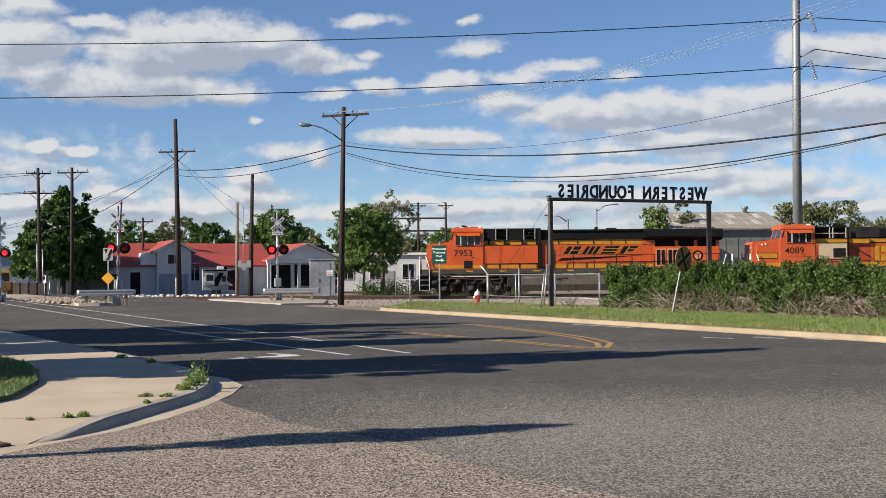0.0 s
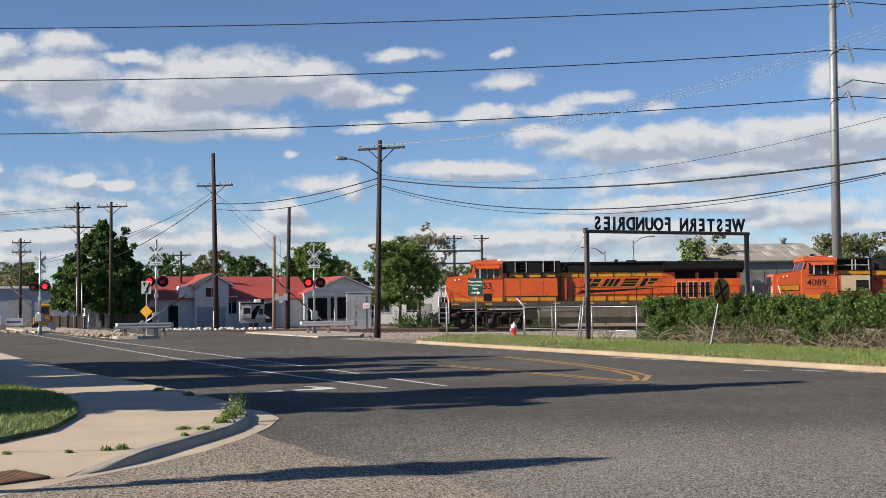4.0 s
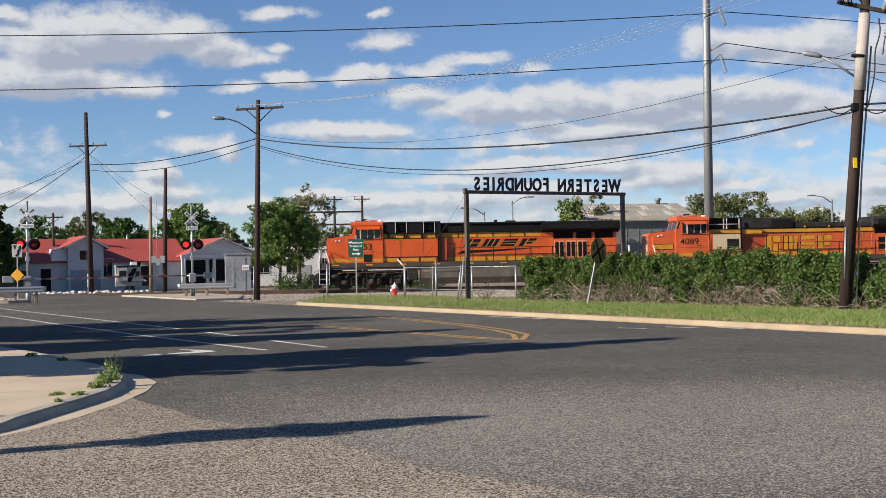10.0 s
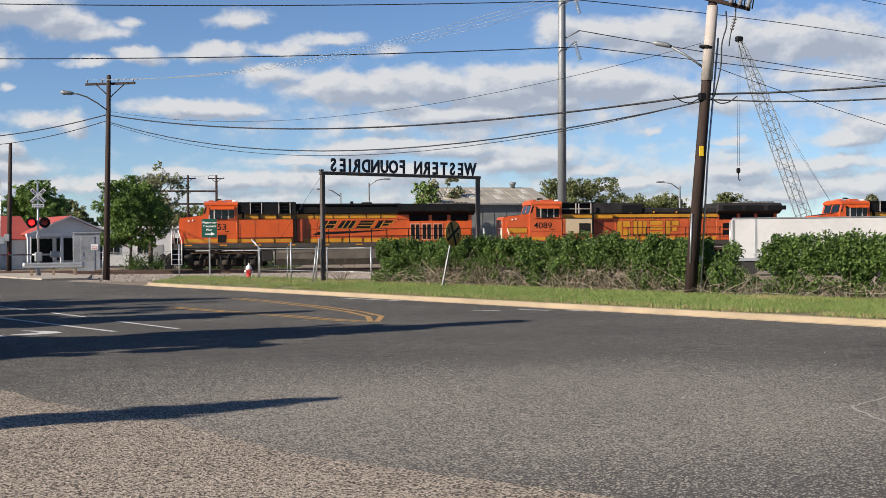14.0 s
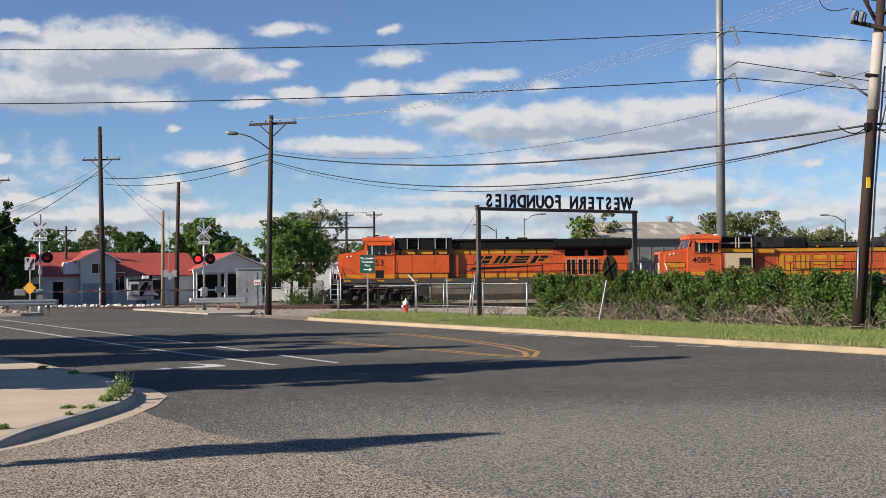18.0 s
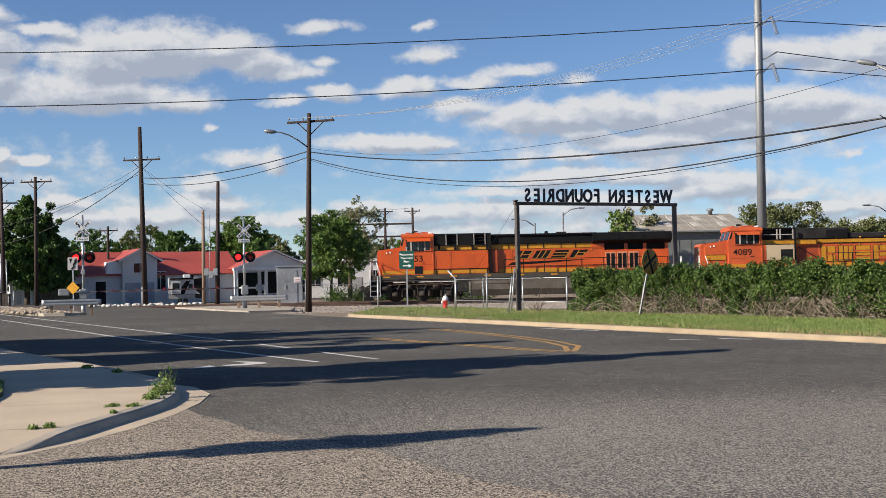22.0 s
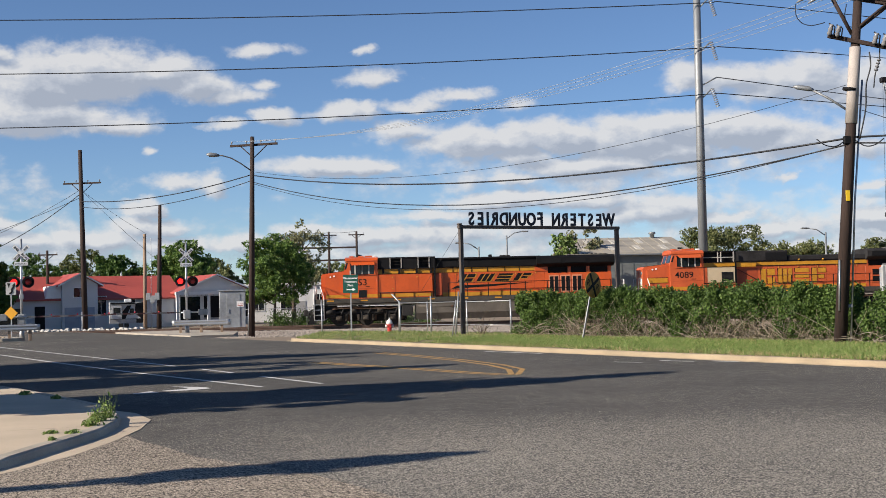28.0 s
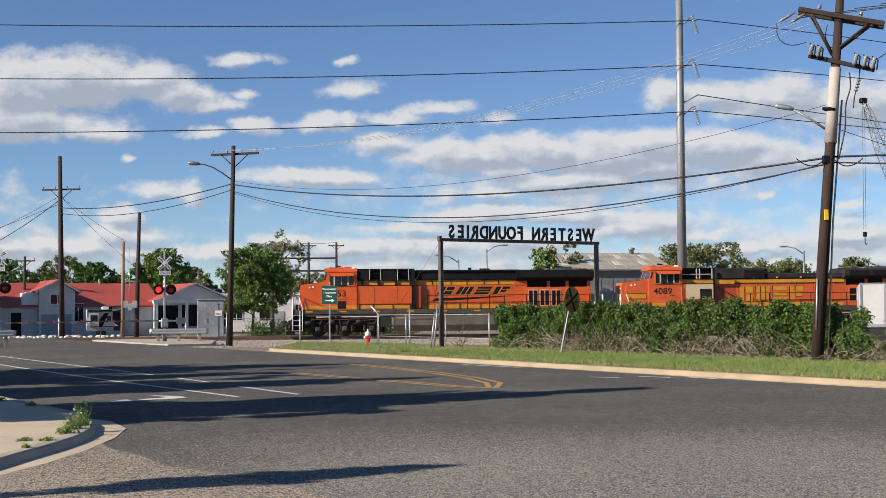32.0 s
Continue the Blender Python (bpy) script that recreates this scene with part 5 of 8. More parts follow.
def tracks():
    rng = np.random.default_rng(21)
    for off, nm in ((0.0, "near"), (4.6, "far")):
        t = thing("railway_track", pose(0, TRACK_Y + off, 0.0, 0, 0, TRACK_TURN), "railway track of rusty rails on timber sleepers in stone ballast", "railway track", kind="structure")
        for y in (-0.755, 0.755):
            prof = [(y - 0.075, -0.17), (y + 0.075, -0.17), (y + 0.075, -0.15), (y + 0.012, -0.12), (y + 0.012, -0.04), (y + 0.036, -0.03), (y + 0.036, 0.012), (y - 0.036, 0.012), (y - 0.036, -0.03), (y - 0.012, -0.04), (y - 0.012, -0.12), (y - 0.075, -0.15)]
            part("rail", Mesh().prism(prof, "x", -140, 180), RAIL_M, t)
        if off == 0:
            tie = Mesh().box(-0.11, 0.11, -1.3, 1.3, -0.34, -0.165, 0.008).data("sleeper", TIE)
            for k in range(110):
                x = -14 + k * 0.53
                if -34 < x < 46:
                    part("sleeper", tie, TIE, t, at=pose(x, rng.normal(0, 0.02), rng.normal(0, 0.006), 0, 0, rng.normal(0, 0.6)))
        bed = Mesh().prism([(-2.9, -0.36), (-1.9, -0.19), (1.9, -0.19), (2.9, -0.36)], "x", -140, 180)
        part("ballast_bed", bed, GRAVEL, t)
    apron = [road_xy(-30, 0), road_xy(-30, KERB_N + 1.5), road_xy(66, KERB_N + 1.2), road_xy(68, 27), road_xy(84, 27), road_xy(84, 0)]
    m = Mesh()
    for _ in range(9500):
        x, y = rng.uniform(-12, 12), rng.uniform(64.5, 86.5)
        r = rng.uniform(0.03, 0.085)
        if inside(x, y, apron):
            continue
        m.ball((x, y, ground_z(y) + r * 0.3), r, (1, 0.8, 0.75), 5, 3, 0.2, rng, smooth=False)
    tagged(part("ballast", m, GRAVEL), "loose grey-brown ballast stones beside the track", "gravel", kind="stuff")


# ---- trees ----


def tree(x, y, h, w, leaf_mat, seed, label, base=0.0, zb=0.25, count=7000, leaf=0.28, trunk=0.22, lobes=34, forks=7, droop=0.2, squash=1.0, skirt=0.55, extra=(), cone=0.0, sub=14):
    """A tapered trunk, limbs and a crown of leaf clumps with gaps; w: the crown's half width, zb: where it starts, as a part of h."""
    rng = np.random.default_rng(seed)
    t = thing("tree", pose(x, y, base), label, "tree", "trees")
    m = Mesh()
    lean = rng.normal(0, 0.03 * h, 2)
    top = Vector((lean[0], lean[1], h * 0.72))
    m.tube([(0, 0, -0.3), (lean[0] * 0.2, lean[1] * 0.2, h * zb * 0.8), tuple(top * 0.7), tuple(top)], [trunk * 1.35, trunk, trunk * 0.55, trunk * 0.2], 9)
    cl = []
    for k in range(forks):
        z0 = h * rng.uniform(zb * 0.7, 0.6)
        a = 2 * math.pi * (k + rng.uniform(-0.3, 0.3)) / forks
        rad = w * rng.uniform(0.45, 0.85)
        end = Vector((math.cos(a) * rad, math.sin(a) * rad * squash, z0 + h * rng.uniform(0.08, 0.3)))
        st = Vector((lean[0] * z0 / h, lean[1] * z0 / h, z0))
        mid = st.lerp(end, 0.5) + Vector((0, 0, h * 0.03))
        m.tube([st, mid, end], [trunk * 0.42, trunk * 0.28, trunk * 0.1], 6, caps=False)
        for j in range(3):
            e2 = mid + Vector((rng.normal(0, w * 0.35), rng.normal(0, w * 0.35 * squash), rng.uniform(0.02, 0.2) * h))
            m.tube([mid, mid.lerp(e2, 0.5) + Vector((0, 0, 0.1)), e2], [trunk * 0.2, trunk * 0.14, trunk * 0.05], 5, caps=False)
            cl.append(e2)
        cl.append(end)
    part("trunk", m, BARK, t)
    while len(cl) < lobes:
        a, q = rng.uniform(0, 2 * math.pi), rng.uniform(-1, 1)
        z = h * (zb + (1 - zb) * (0.5 + 0.46 * q))
        prof = math.sqrt(max(0.04, 1 - ((q + 0.25) / 1.27) ** 2))
        if cone:
            prof = max(0.03, 1.0 - cone * (q + 1) - (1 - 2 * cone) / 4 * (q + 1) ** 2)
        rr = w * prof * math.sqrt(rng.uniform(0.0 if cone else 0.25, 0.95))
        cl.append(Vector((math.cos(a) * rr, math.sin(a) * rr * squash, z)))
    p = []
    sz = [w * rng.uniform(0.16, 0.34) * (0.75 if cone else 1.0) for _ in cl]
    if cone:
        sz = [r * (1.15 - 0.75 * min(1, c.z / h)) for r, c in zip(sz, cl)]
    for ex, ey, ez, er in extra:
        cl.append(Vector((ex, ey, ez)))
        sz.append(er)
    wt = np.array(sz) ** 2
    pick = rng.choice(len(cl), count, p=wt / wt.sum())
    q = rng.normal(size=(count, 3))
    q /= np.linalg.norm(q, axis=1, keepdims=True)
    # sprays of leaves on the outside of each clump
    sprays = rng.normal(size=(len(cl), sub, 3))
    sprays /= np.linalg.norm(sprays, axis=2, keepdims=True)
    sprays *= rng.uniform(0.45, 1.05, (len(cl), sub, 1))
    q *= (0.40 * rng.random(count) ** 0.6)[:, None]
    q += sprays[pick, rng.integers(sub, size=count)]
    q *= np.array(sz)[pick][:, None]
    c = np.array([tuple(v) for v in cl])[pick] + q * [1, squash, 0.85]
    c = c[c[:, 2] > h * zb * skirt]
    c[:, 2] = np.minimum(c[:, 2], h * 1.02)
    part("crown", leaves(c, leaf, rng, 0.5, droop), leaf_mat, t)
    return t


def trees():
    shade = "leafy shade tree on the lawn by the street corner"
    for a0, pp, h, w, seed, cone in ((-5.2, 21.2, 10.9, 3.0, 1, 0.34), (-5.4, 27.9, 10.1, 2.7, 2, 0.16), (-6.2, 32.6, 9.4, 2.9, 3, 0.12), (-6.6, 36.7, 11.7, 4.1, 5, 0.14)):
        tree(0.9207 * a0 - 0.3903 * pp, 0.3903 * a0 + 0.9207 * pp, h, w, LEAF, seed, shade, 0.15, 0.10, 36000, 0.24, 0.22, 200, cone=cone)
    hanging_tree(-9.35, 9.1, "slender young street tree with a small crown", 17, 8.0, 0.11, YOUNG, 4200, 0.10, LEAF, [])
    tree(-34.0, 111.5, 9.9, 4.4, LEAF_DK, 4, "full dark green tree by the white porch", -0.2, 0.14, 62000, 0.19, 0.25, 200, 8, skirt=0.9, cone=0.10, sub=30)
    tree(-7.2, 110, 7.8, 2.9, LEAF, 6, "small green tree beside the railway fence", -0.2, 0.22, 24000, 0.14, 0.12, 80)
    tree(-6.3, 126, 10.3, 3.4, LEAF_GREY, 7, "pale half-bare tree behind a green one", -0.2, 0.3, 9000, 0.16, 0.2, 40)
    tree(-19.0, 141, 8.9, 3.5, LEAF, 8, "round green tree behind the red roof", -0.2, 0.2, 22000, 0.2, 0.25, 80)
    rng = np.random.default_rng(40)
    far = "distant tree in a row behind the buildings"
    rows = ((-38, 150, 9.6, 4.6, 0), (-33, 156, 10.4, 4.4, 1), (-28.5, 152, 9.2, 4.0, 0), (-16.5, 150, 8.4, 3.8, 1), (-11.5, 172, 9.6, 5.0, 0), (-6, 176, 8.6, 4.6, 1), (-0.5, 168, 9.0, 3.4, 2),
            (-66, 160, 9.8, 5.2, 0), (-58, 155, 8.8, 4.6, 1), (-52, 165, 8.0, 4.6, 0), (-74, 150, 10.5, 5, 1), (15.0, 170, 6.6, 4.2, 1), (8.5, 178, 6.8, 2.6, 0), (29.5, 178, 9.6, 3.2, 0), (35, 182, 9.8, 2.6, 0))
    for x, y, h, w, k in rows:
        tree(x, y, h * 0.87, w * 0.92, (LEAF_DK, LEAF_OLIVE, LEAF)[k], int(rng.integers(1000)), far, -0.3, 0.12, 13000, 0.22, 0.2, 60, 6, sub=10)
    tree(17.6, 112, 7.9, 2.6, LEAF_COT, 60, "young cottonwood beside the tin shed", -0.3, 0.25, 5500, 0.19, 0.12, 26)
    tree(21.8, 116, 8.3, 1.9, LEAF_GREY, 61, "pale grey budding tree beside the tin shed", -0.3, 0.3, 4000, 0.16, 0.12, 26)
    for x, y, h, w in ((42, 150, 10.0, 4.2), (48.5, 155, 10.2, 4.4), (55, 150, 8.2, 4.0), (71, 165, 8.8, 4.2)):
        tree(x, y, h, w, LEAF_OLIVE, int(x), far, -0.3, 0.15, 14000, 0.2, 0.2, 60, 7)
    for x, y, h, w in ((66, 118, 7.0, 2.2), (79, 135, 7.6, 4.0), (74, 128, 6.6, 2.4), (60, 112, 6.6, 2.0)):
        tree(x, y, h, w, LEAF_GREY if w < 2.3 else LEAF_OLIVE, int(x) + 3, far, -0.3, 0.3, 3600, 0.24, 0.12, 26)
    tree(24.8, 91.2 + 8, 3.9, 1.6, LEAF_DK, 77, "dark bushy shrub between the trains and the shed", -0.3, 0.05, 3200, 0.2, 0.08, 26)
    hanging_tree(36.6, 38.5, "large cottonwood with hanging leafy branches behind the fence", 90, 15.0, 0.45, COTTONWOOD, 78000, 0.105, LEAF_COT,
                 [[(0, 0, 2.5), (0.1, -2.6, 6.0), (-0.6, -3.0, 7.6), (0.0, -3.4, 9.8)], [(0.0, -2.9, 9.6), (-1.7, -2.9, 9.5), (-3.2, -2.4, 9.25), (-4.2, -2.1, 8.7), (-5.3, -1.8, 8.7)], [(0, -2.0, 5.0), (-1.8, -2.5, 5.9), (-3.0, -2.7, 5.8)], [(-5.2, -1.8, 8.7), (-7.0, -1.7, 9.0), (-8.2, -1.7, 8.2), (-9.0, -1.6, 6.2), (-9.7, -1.3, 4.6)]])
    hanging_tree(28.2, 35.6, "lower olive tree with a browned top by the fence", 91, 4.6, 0.1, UNDER_A, 22000, 0.09, LEAF_OLIVE, [])
    hanging_tree(30.7, 33.8, "lower green tree under the cottonwood", 92, 4.4, 0.13, UNDER_B, 30000, 0.095, LEAF_COT, [])


# clumps of leaves: place from the trunk's foot, radius
YOUNG = [(0.0, -0.1, 3.5, 0.16), (0.0, -0.12, 3.9, 0.24), (0.05, -0.15, 4.25, 0.34), (-0.05, -0.18, 4.6, 0.44), (0.05, -0.2, 4.95, 0.46), (0.0, -0.2, 5.25, 0.38), (0.0, -0.2, 5.5, 0.26), (0.0, -0.2, 5.72, 0.14)]
COTTONWOOD = [(-8.0, -1.9, 9.3, 1.2), (-6.6, -1.6, 9.6, 1.1), (-8.3, -2.0, 8.4, 1.1), (-7.4, -2.0, 7.7, 1.3), (-8.3, -1.9, 7.1, 1.1), (-8.9, -1.9, 6.0, 0.7), (-9.0, -1.8, 5.3, 0.5), (-9.6, -1.2, 4.6, 0.5), (-9.9, -0.9, 4.0, 0.3), (-7.0, -2.1, 6.5, 1.0), (-6.9, -2.1, 5.6, 0.6), (-6.2, -2.2, 7.1, 0.8), (-4.7, -1.9, 9.4, 1.3), (-5.7, -2.1, 8.4, 1.0), (-3.8, -2.5, 8.5, 1.2), (-3.9, -3.0, 7.4, 1.1), (-4.6, -3.0, 7.7, 0.6), (-3.4, -3.1, 6.3, 1.3), (-4.3, -3.0, 5.6, 0.8), (-5.6, -3.1, 6.1, 0.3), (-1.8, -2.9, 8.1, 1.3), (-0.6, -2.9, 9.0, 1.5), (-1.1, -3.5, 7.0, 1.3), (-2.0, -3.0, 5.8, 1.2), (-0.1, -2.9, 5.5, 1.1), (-1.3, -3.0, 4.6, 1.1), (-2.9, -2.9, 4.9, 1.0), (0.1, -3.0, 4.0, 0.9), (-1.3, -2.4, 9.8, 1.4), (0.9, -2.8, 8.2, 1.7), (2.1, -2.4, 6.4, 1.7), (3.0, -2.4, 9.6, 2.2), (2.9, -1.6, 4.5, 1.4), (-3.2, -1.2, 11.0, 1.8), (-6.5, -0.8, 11.2, 1.6), (0.8, -0.8, 11.5, 2.2), (-1.2, 0.8, 12.8, 2.2)]
UNDER_A = [(0.5, -0.2, 4.4, 0.8), (-0.0, -0.4, 3.4, 0.9), (-0.6, 0.0, 3.1, 0.5), (0.9, -0.5, 2.9, 1.0), (-0.1, -0.2, 2.2, 0.8), (0.7, -0.9, 2.0, 0.7), (0.9, 0.0, 4.9, 0.5)]
UNDER_B = [(-0.2, 0.8, 4.4, 1.1), (0.4, 0.3, 3.6, 1.3), (-0.6, 0.6, 2.9, 1.1), (0.8, -0.0, 2.7, 1.1), (-0.5, -0.1, 2.1, 0.8), (1.4, 0.1, 3.8, 1.0), (1.2, -1.1, 2.8, 0.8), (0.8, -1.3, 2.2, 0.5), (1.7, -0.9, 3.5, 0.6), (-1.2, 0.4, 2.2, 0.7), (-0.1, -0.5, 1.8, 0.5)]


def hanging_tree(x, y, label, seed, h, trunk, clumps, count, leaf, leaf_mat, limbs):
    """A tree whose leaves hang in clumps from long limbs."""
    rng = np.random.default_rng(seed)
    t = thing("tree", pose(x, y, 0.0), label, "tree", "trees")
    part("trunk", Mesh().tube([(0, 0, -0.3), (0.1, -0.1, h * 0.3), (0.0, -0.3, h * 0.7)], [trunk * 1.3, trunk, trunk * 0.5], 10), BARK, t)
    for k, pts in enumerate(limbs):
        n = len(pts) * 5 - 4
        r0 = trunk * (0.75, 0.5, 0.4, 0.2)[k]
        part("limb", Mesh().tube(soft(pts), [r0 * (1 - 0.75 * i / (n - 1)) for i in range(n)], 8), BARK, t, "thick furrowed limb")
    m = Mesh()
    for cx, cy, cz, r in clumps:
        for _ in range(3):
            d = Vector(rng.normal(0, 1, 3)).normalized() * r * 0.8
            m.tube([(cx * 0.96, cy * 0.96, cz + r * 0.5), (cx, cy, cz + r * 0.2), (cx + d.x, cy + d.y, cz + d.z)], [0.04, 0.03, 0.01], 5, caps=False)
    part("branch_tangle", m, BARK, t)
    c = np.array(clumps)
    w = c[:, 3] ** 2.2
    pick = rng.choice(len(c), count, p=w / w.sum())
    sub = 22
    sp = rng.normal(size=(len(c), sub, 3))
    sp /= np.linalg.norm(sp, axis=2, keepdims=True)
    sp *= rng.uniform(0.35, 1.0, (len(c), sub, 1))
    j = rng.integers(sub, size=count)
    off = rng.normal(size=(count, 3)) * [0.13, 0.13, 0.20]
    p = c[pick, :3] + c[pick, 3:4] * (sp[pick, j] + off)
    p[:, 2] = np.maximum(p[:, 2], 1.15)
    part("crown", leaves(p, leaf, rng, 0.45, 0.9), leaf_mat, t)
    return t

# ---- locomotives ----
RAIL_TOP = 0.02


def truck(parent, xc):
    """A three-axle bogie: side frame, springs, boxes, brake gear; returns its wheels."""
    frame_m = Mesh()
    for y in (-1.2, 1.02):
        frame_m.box(xc - 2.4, xc + 2.4, y, y + 0.18, 0.78, 1.02, 0.05)
        for k in (-1.85, 0.0, 1.85):
            frame_m.box(xc + k - 0.34, xc + k - 0.22, y, y + 0.18, 0.40, 0.80, 0.02).box(xc + k + 0.22, xc + k + 0.34, y, y + 0.18, 0.40, 0.80, 0.02)
    frame_m.box(xc - 0.7, xc + 0.7, -1.15, 1.15, 0.7, 1.1)
    t = part("truck", frame_m, TRUCK_BLK, parent, "black grimy bogie")
    ws = []
    for k in (-1.85, 0.0, 1.85):
        w = Mesh()
        for y in (-0.76, 0.76):
            sd = -1 if y < 0 else 1
            w.tube([(0, y - sd * 0.06, 0), (0, y - sd * 0.03, 0), (0, y + sd * 0.07, 0)], [0.56, 0.53, 0.52], 20)
            w.tube([(0, y + sd * 0.07, 0), (0, y + sd * 0.12, 0)], [0.16, 0.14], 10)
            for a in range(4):
                c, n = math.cos(a * 1.57), math.sin(a * 1.57)
                w.tube([(c * 0.3, y + sd * 0.06, n * 0.3), (c * 0.3, y + sd * 0.085, n * 0.3)], 0.08, 6)
        w.tube([(0, -0.75, 0), (0, 0.75, 0)], 0.09, 8)
        ws.append(part("wheelset", w, WHEEL, parent, "grimy steel wheels and axle", at=pose(xc + k, 0, 0.53)))
        part("axle_box", Mesh().box(xc + k - 0.2, xc + k + 0.2, -1.32, -1.1, 0.36, 0.72, 0.05).tube([(xc + k, -1.36, 0.54), (xc + k, -1.30, 0.54)], [0.10, 0.15], 10), TRUCK_DUST, t, "dusty axle box")
        for d in (-0.50, 0.50):
            sp = Mesh()
            for i in range(6):
                sp.tube([(xc + k + d, -1.13, 0.36 + i * 0.075), (xc + k + d, -1.13, 0.40 + i * 0.075)], 0.12, 8)
            part("spring", sp, TRUCK_DUST, t)
        part("damper", Mesh().tube([(xc + k + 0.1, -1.27, 0.7), (xc + k + 0.35, -1.27, 1.2)], [0.05, 0.07], 8), TRUCK_BLK, t)
        part("brake_shoe", Mesh().box(xc + k + 0.58, xc + k + 0.70, -0.9, -0.62, 0.35, 0.8, 0.02), RUST, t)
    for k in (-0.92, 0.92):
        part("brake_cylinder", Mesh().tube([(xc + k - 0.15, -1.26, 1.02), (xc + k + 0.25, -1.26, 1.02)], [0.13, 0.12], 10), TRUCK_DUST, t)
    for z, r in ((1.14, 0.03), (1.24, 0.02)):
        part("brake_pipe", Mesh().tube(soft([(xc - 2.3, -1.3, z), (xc - 1, -1.33, z + 0.06), (xc + 1.2, -1.3, z - 0.04), (xc + 2.3, -1.28, z + 0.05)]), r, 5), RUST, t)
    for k in (-2.2, -0.4, 1.3):
        part("sand_pipe", Mesh().tube(soft([(xc + k, -1.2, 1.4), (xc + k + 0.08, -1.25, 0.9), (xc + k + 0.25, -0.95, 0.2)]), 0.025, 5), TRUCK_DUST, t)
    return ws


def logo_strokes(hood, material, x0, z0, w, h, slant, face, gap):
    """A painted logo as four plain blocks of strokes."""
    for k in range(4):
        x = x0 + k * (w + gap)
        blocks = (((0.0, 0.34, 0.0, 1.0), (0.44, 0.98, 0.56, 1.0), (0.44, 0.98, 0.0, 0.42)), ((0.0, 0.28, 0.0, 1.0), (0.36, 0.64, 0.0, 1.0), (0.72, 1.0, 0.0, 1.0)),
                  ((0.0, 1.0, 0.72, 1.0), (0.0, 1.0, 0.36, 0.62), (0.0, 1.0, 0.0, 0.26)), ((0.0, 0.34, 0.0, 1.0), (0.44, 1.0, 0.68, 1.0), (0.44, 0.86, 0.30, 0.56)))[k]
        for u0, u1, v0, v1 in blocks:
            a, b, c, d = x + u0 * w + v0 * slant, x + u1 * w + v0 * slant, x + u1 * w + v1 * slant, x + u0 * w + v1 * slant
            part("logo_stroke", Mesh().prism([(a, z0 + v0 * h), (b, z0 + v0 * h), (c, z0 + v1 * h), (d, z0 + v1 * h)], "y", face - 0.014, face), material, hood)


def end_gear(e, x0, s):
    """Pilot, plough, coupler, hoses and corner steps at one end; s: the way inwards."""
    def span(a, b):
        return min(x0 + s * a, x0 + s * b), max(x0 + s * a, x0 + s * b)

    part("pilot", Mesh().box(*span(0.0, 0.14), -1.4, 1.4, 0.42, 1.5, 0.02), BLACK, e)
    part("plough", Mesh().prism([(x0 - s * 0.42, 0.14), (x0 + s * 0.05, 0.14), (x0 + s * 0.05, 0.82), (x0 - s * 0.12, 0.82)], "y", -1.35, 1.35), BLACK, e)
    part("coupler", Mesh().box(*span(-0.5, 0.0), -0.13, 0.13, 0.78, 1.02, 0.03).box(*span(-0.74, -0.42), -0.2, 0.22, 0.7, 1.12, 0.06), TRUCK_BLK, e)
    part("draft_pocket", Mesh().box(*span(-0.12, 0.0), -0.4, 0.4, 0.62, 1.2, 0.03), LOCO_GREY, e)
    for y, reach in ((-0.62, 0.30), (-0.42, 0.36), (0.45, 0.34), (0.62, 0.28)):
        part("brake_hose", Mesh().tube(soft([(x0, y, 1.18), (x0 - s * reach, y, 1.0), (x0 - s * (reach + 0.06), y * 0.9, 0.62), (x0 - s * 0.2, y * 0.8, 0.42)]), 0.032, 6), PLASTIC_B, e)
    part("cut_lever", Mesh().tube([(x0 - s * 0.05, -1.35, 1.2), (x0 - s * 0.2, -1.1, 1.16), (x0 - s * 0.2, 0.0, 1.2)], 0.018, 5), STEEL, e)
    for y in (-1.38, 1.38):
        o = 1 if y > 0 else -1
        st = part("corner_steps", Mesh().box(*span(0.06, 0.10), y - 0.14, y + 0.14, 0.36, 1.84).box(*span(0.70, 0.74), y - 0.14, y + 0.14, 0.36, 1.84).box(*span(0.1, 0.7), y - o * 0.14 - 0.01, y - o * 0.14 + 0.01, 0.36, 1.84), TRUCK_BLK, e)
        for z in (0.40, 0.75, 1.10, 1.45):
            part("tread", Mesh().box(*span(0.08, 0.72), y - 0.15, y + 0.15, z, z + 0.045), STEEL, st, "worn bright step")
        for dx in (0.07, 0.74):
            part("grab_rail", Mesh().tube([(x0 + s * dx, y + o * 0.16, 0.40), (x0 + s * dx, y + o * 0.16, 1.95), (x0 + s * (dx * 0.6 + 0.05), y + o * 0.1, 2.75)], 0.028, 6), WHITE, st, "white grab rail")
    part("end_rail", Mesh().tube([(x0 + s * 0.08, -1.2, 1.84), (x0 + s * 0.08, -1.2, 2.75), (x0 + s * 0.08, -0.45, 2.75), (x0 + s * 0.08, -0.45, 1.84)], 0.022, 6), STEEL, e)
    part("end_rail", Mesh().tube([(x0 + s * 0.08, 1.2, 1.84), (x0 + s * 0.08, 1.2, 2.75), (x0 + s * 0.08, 0.45, 2.75), (x0 + s * 0.08, 0.45, 1.84)], 0.022, 6), STEEL, e)


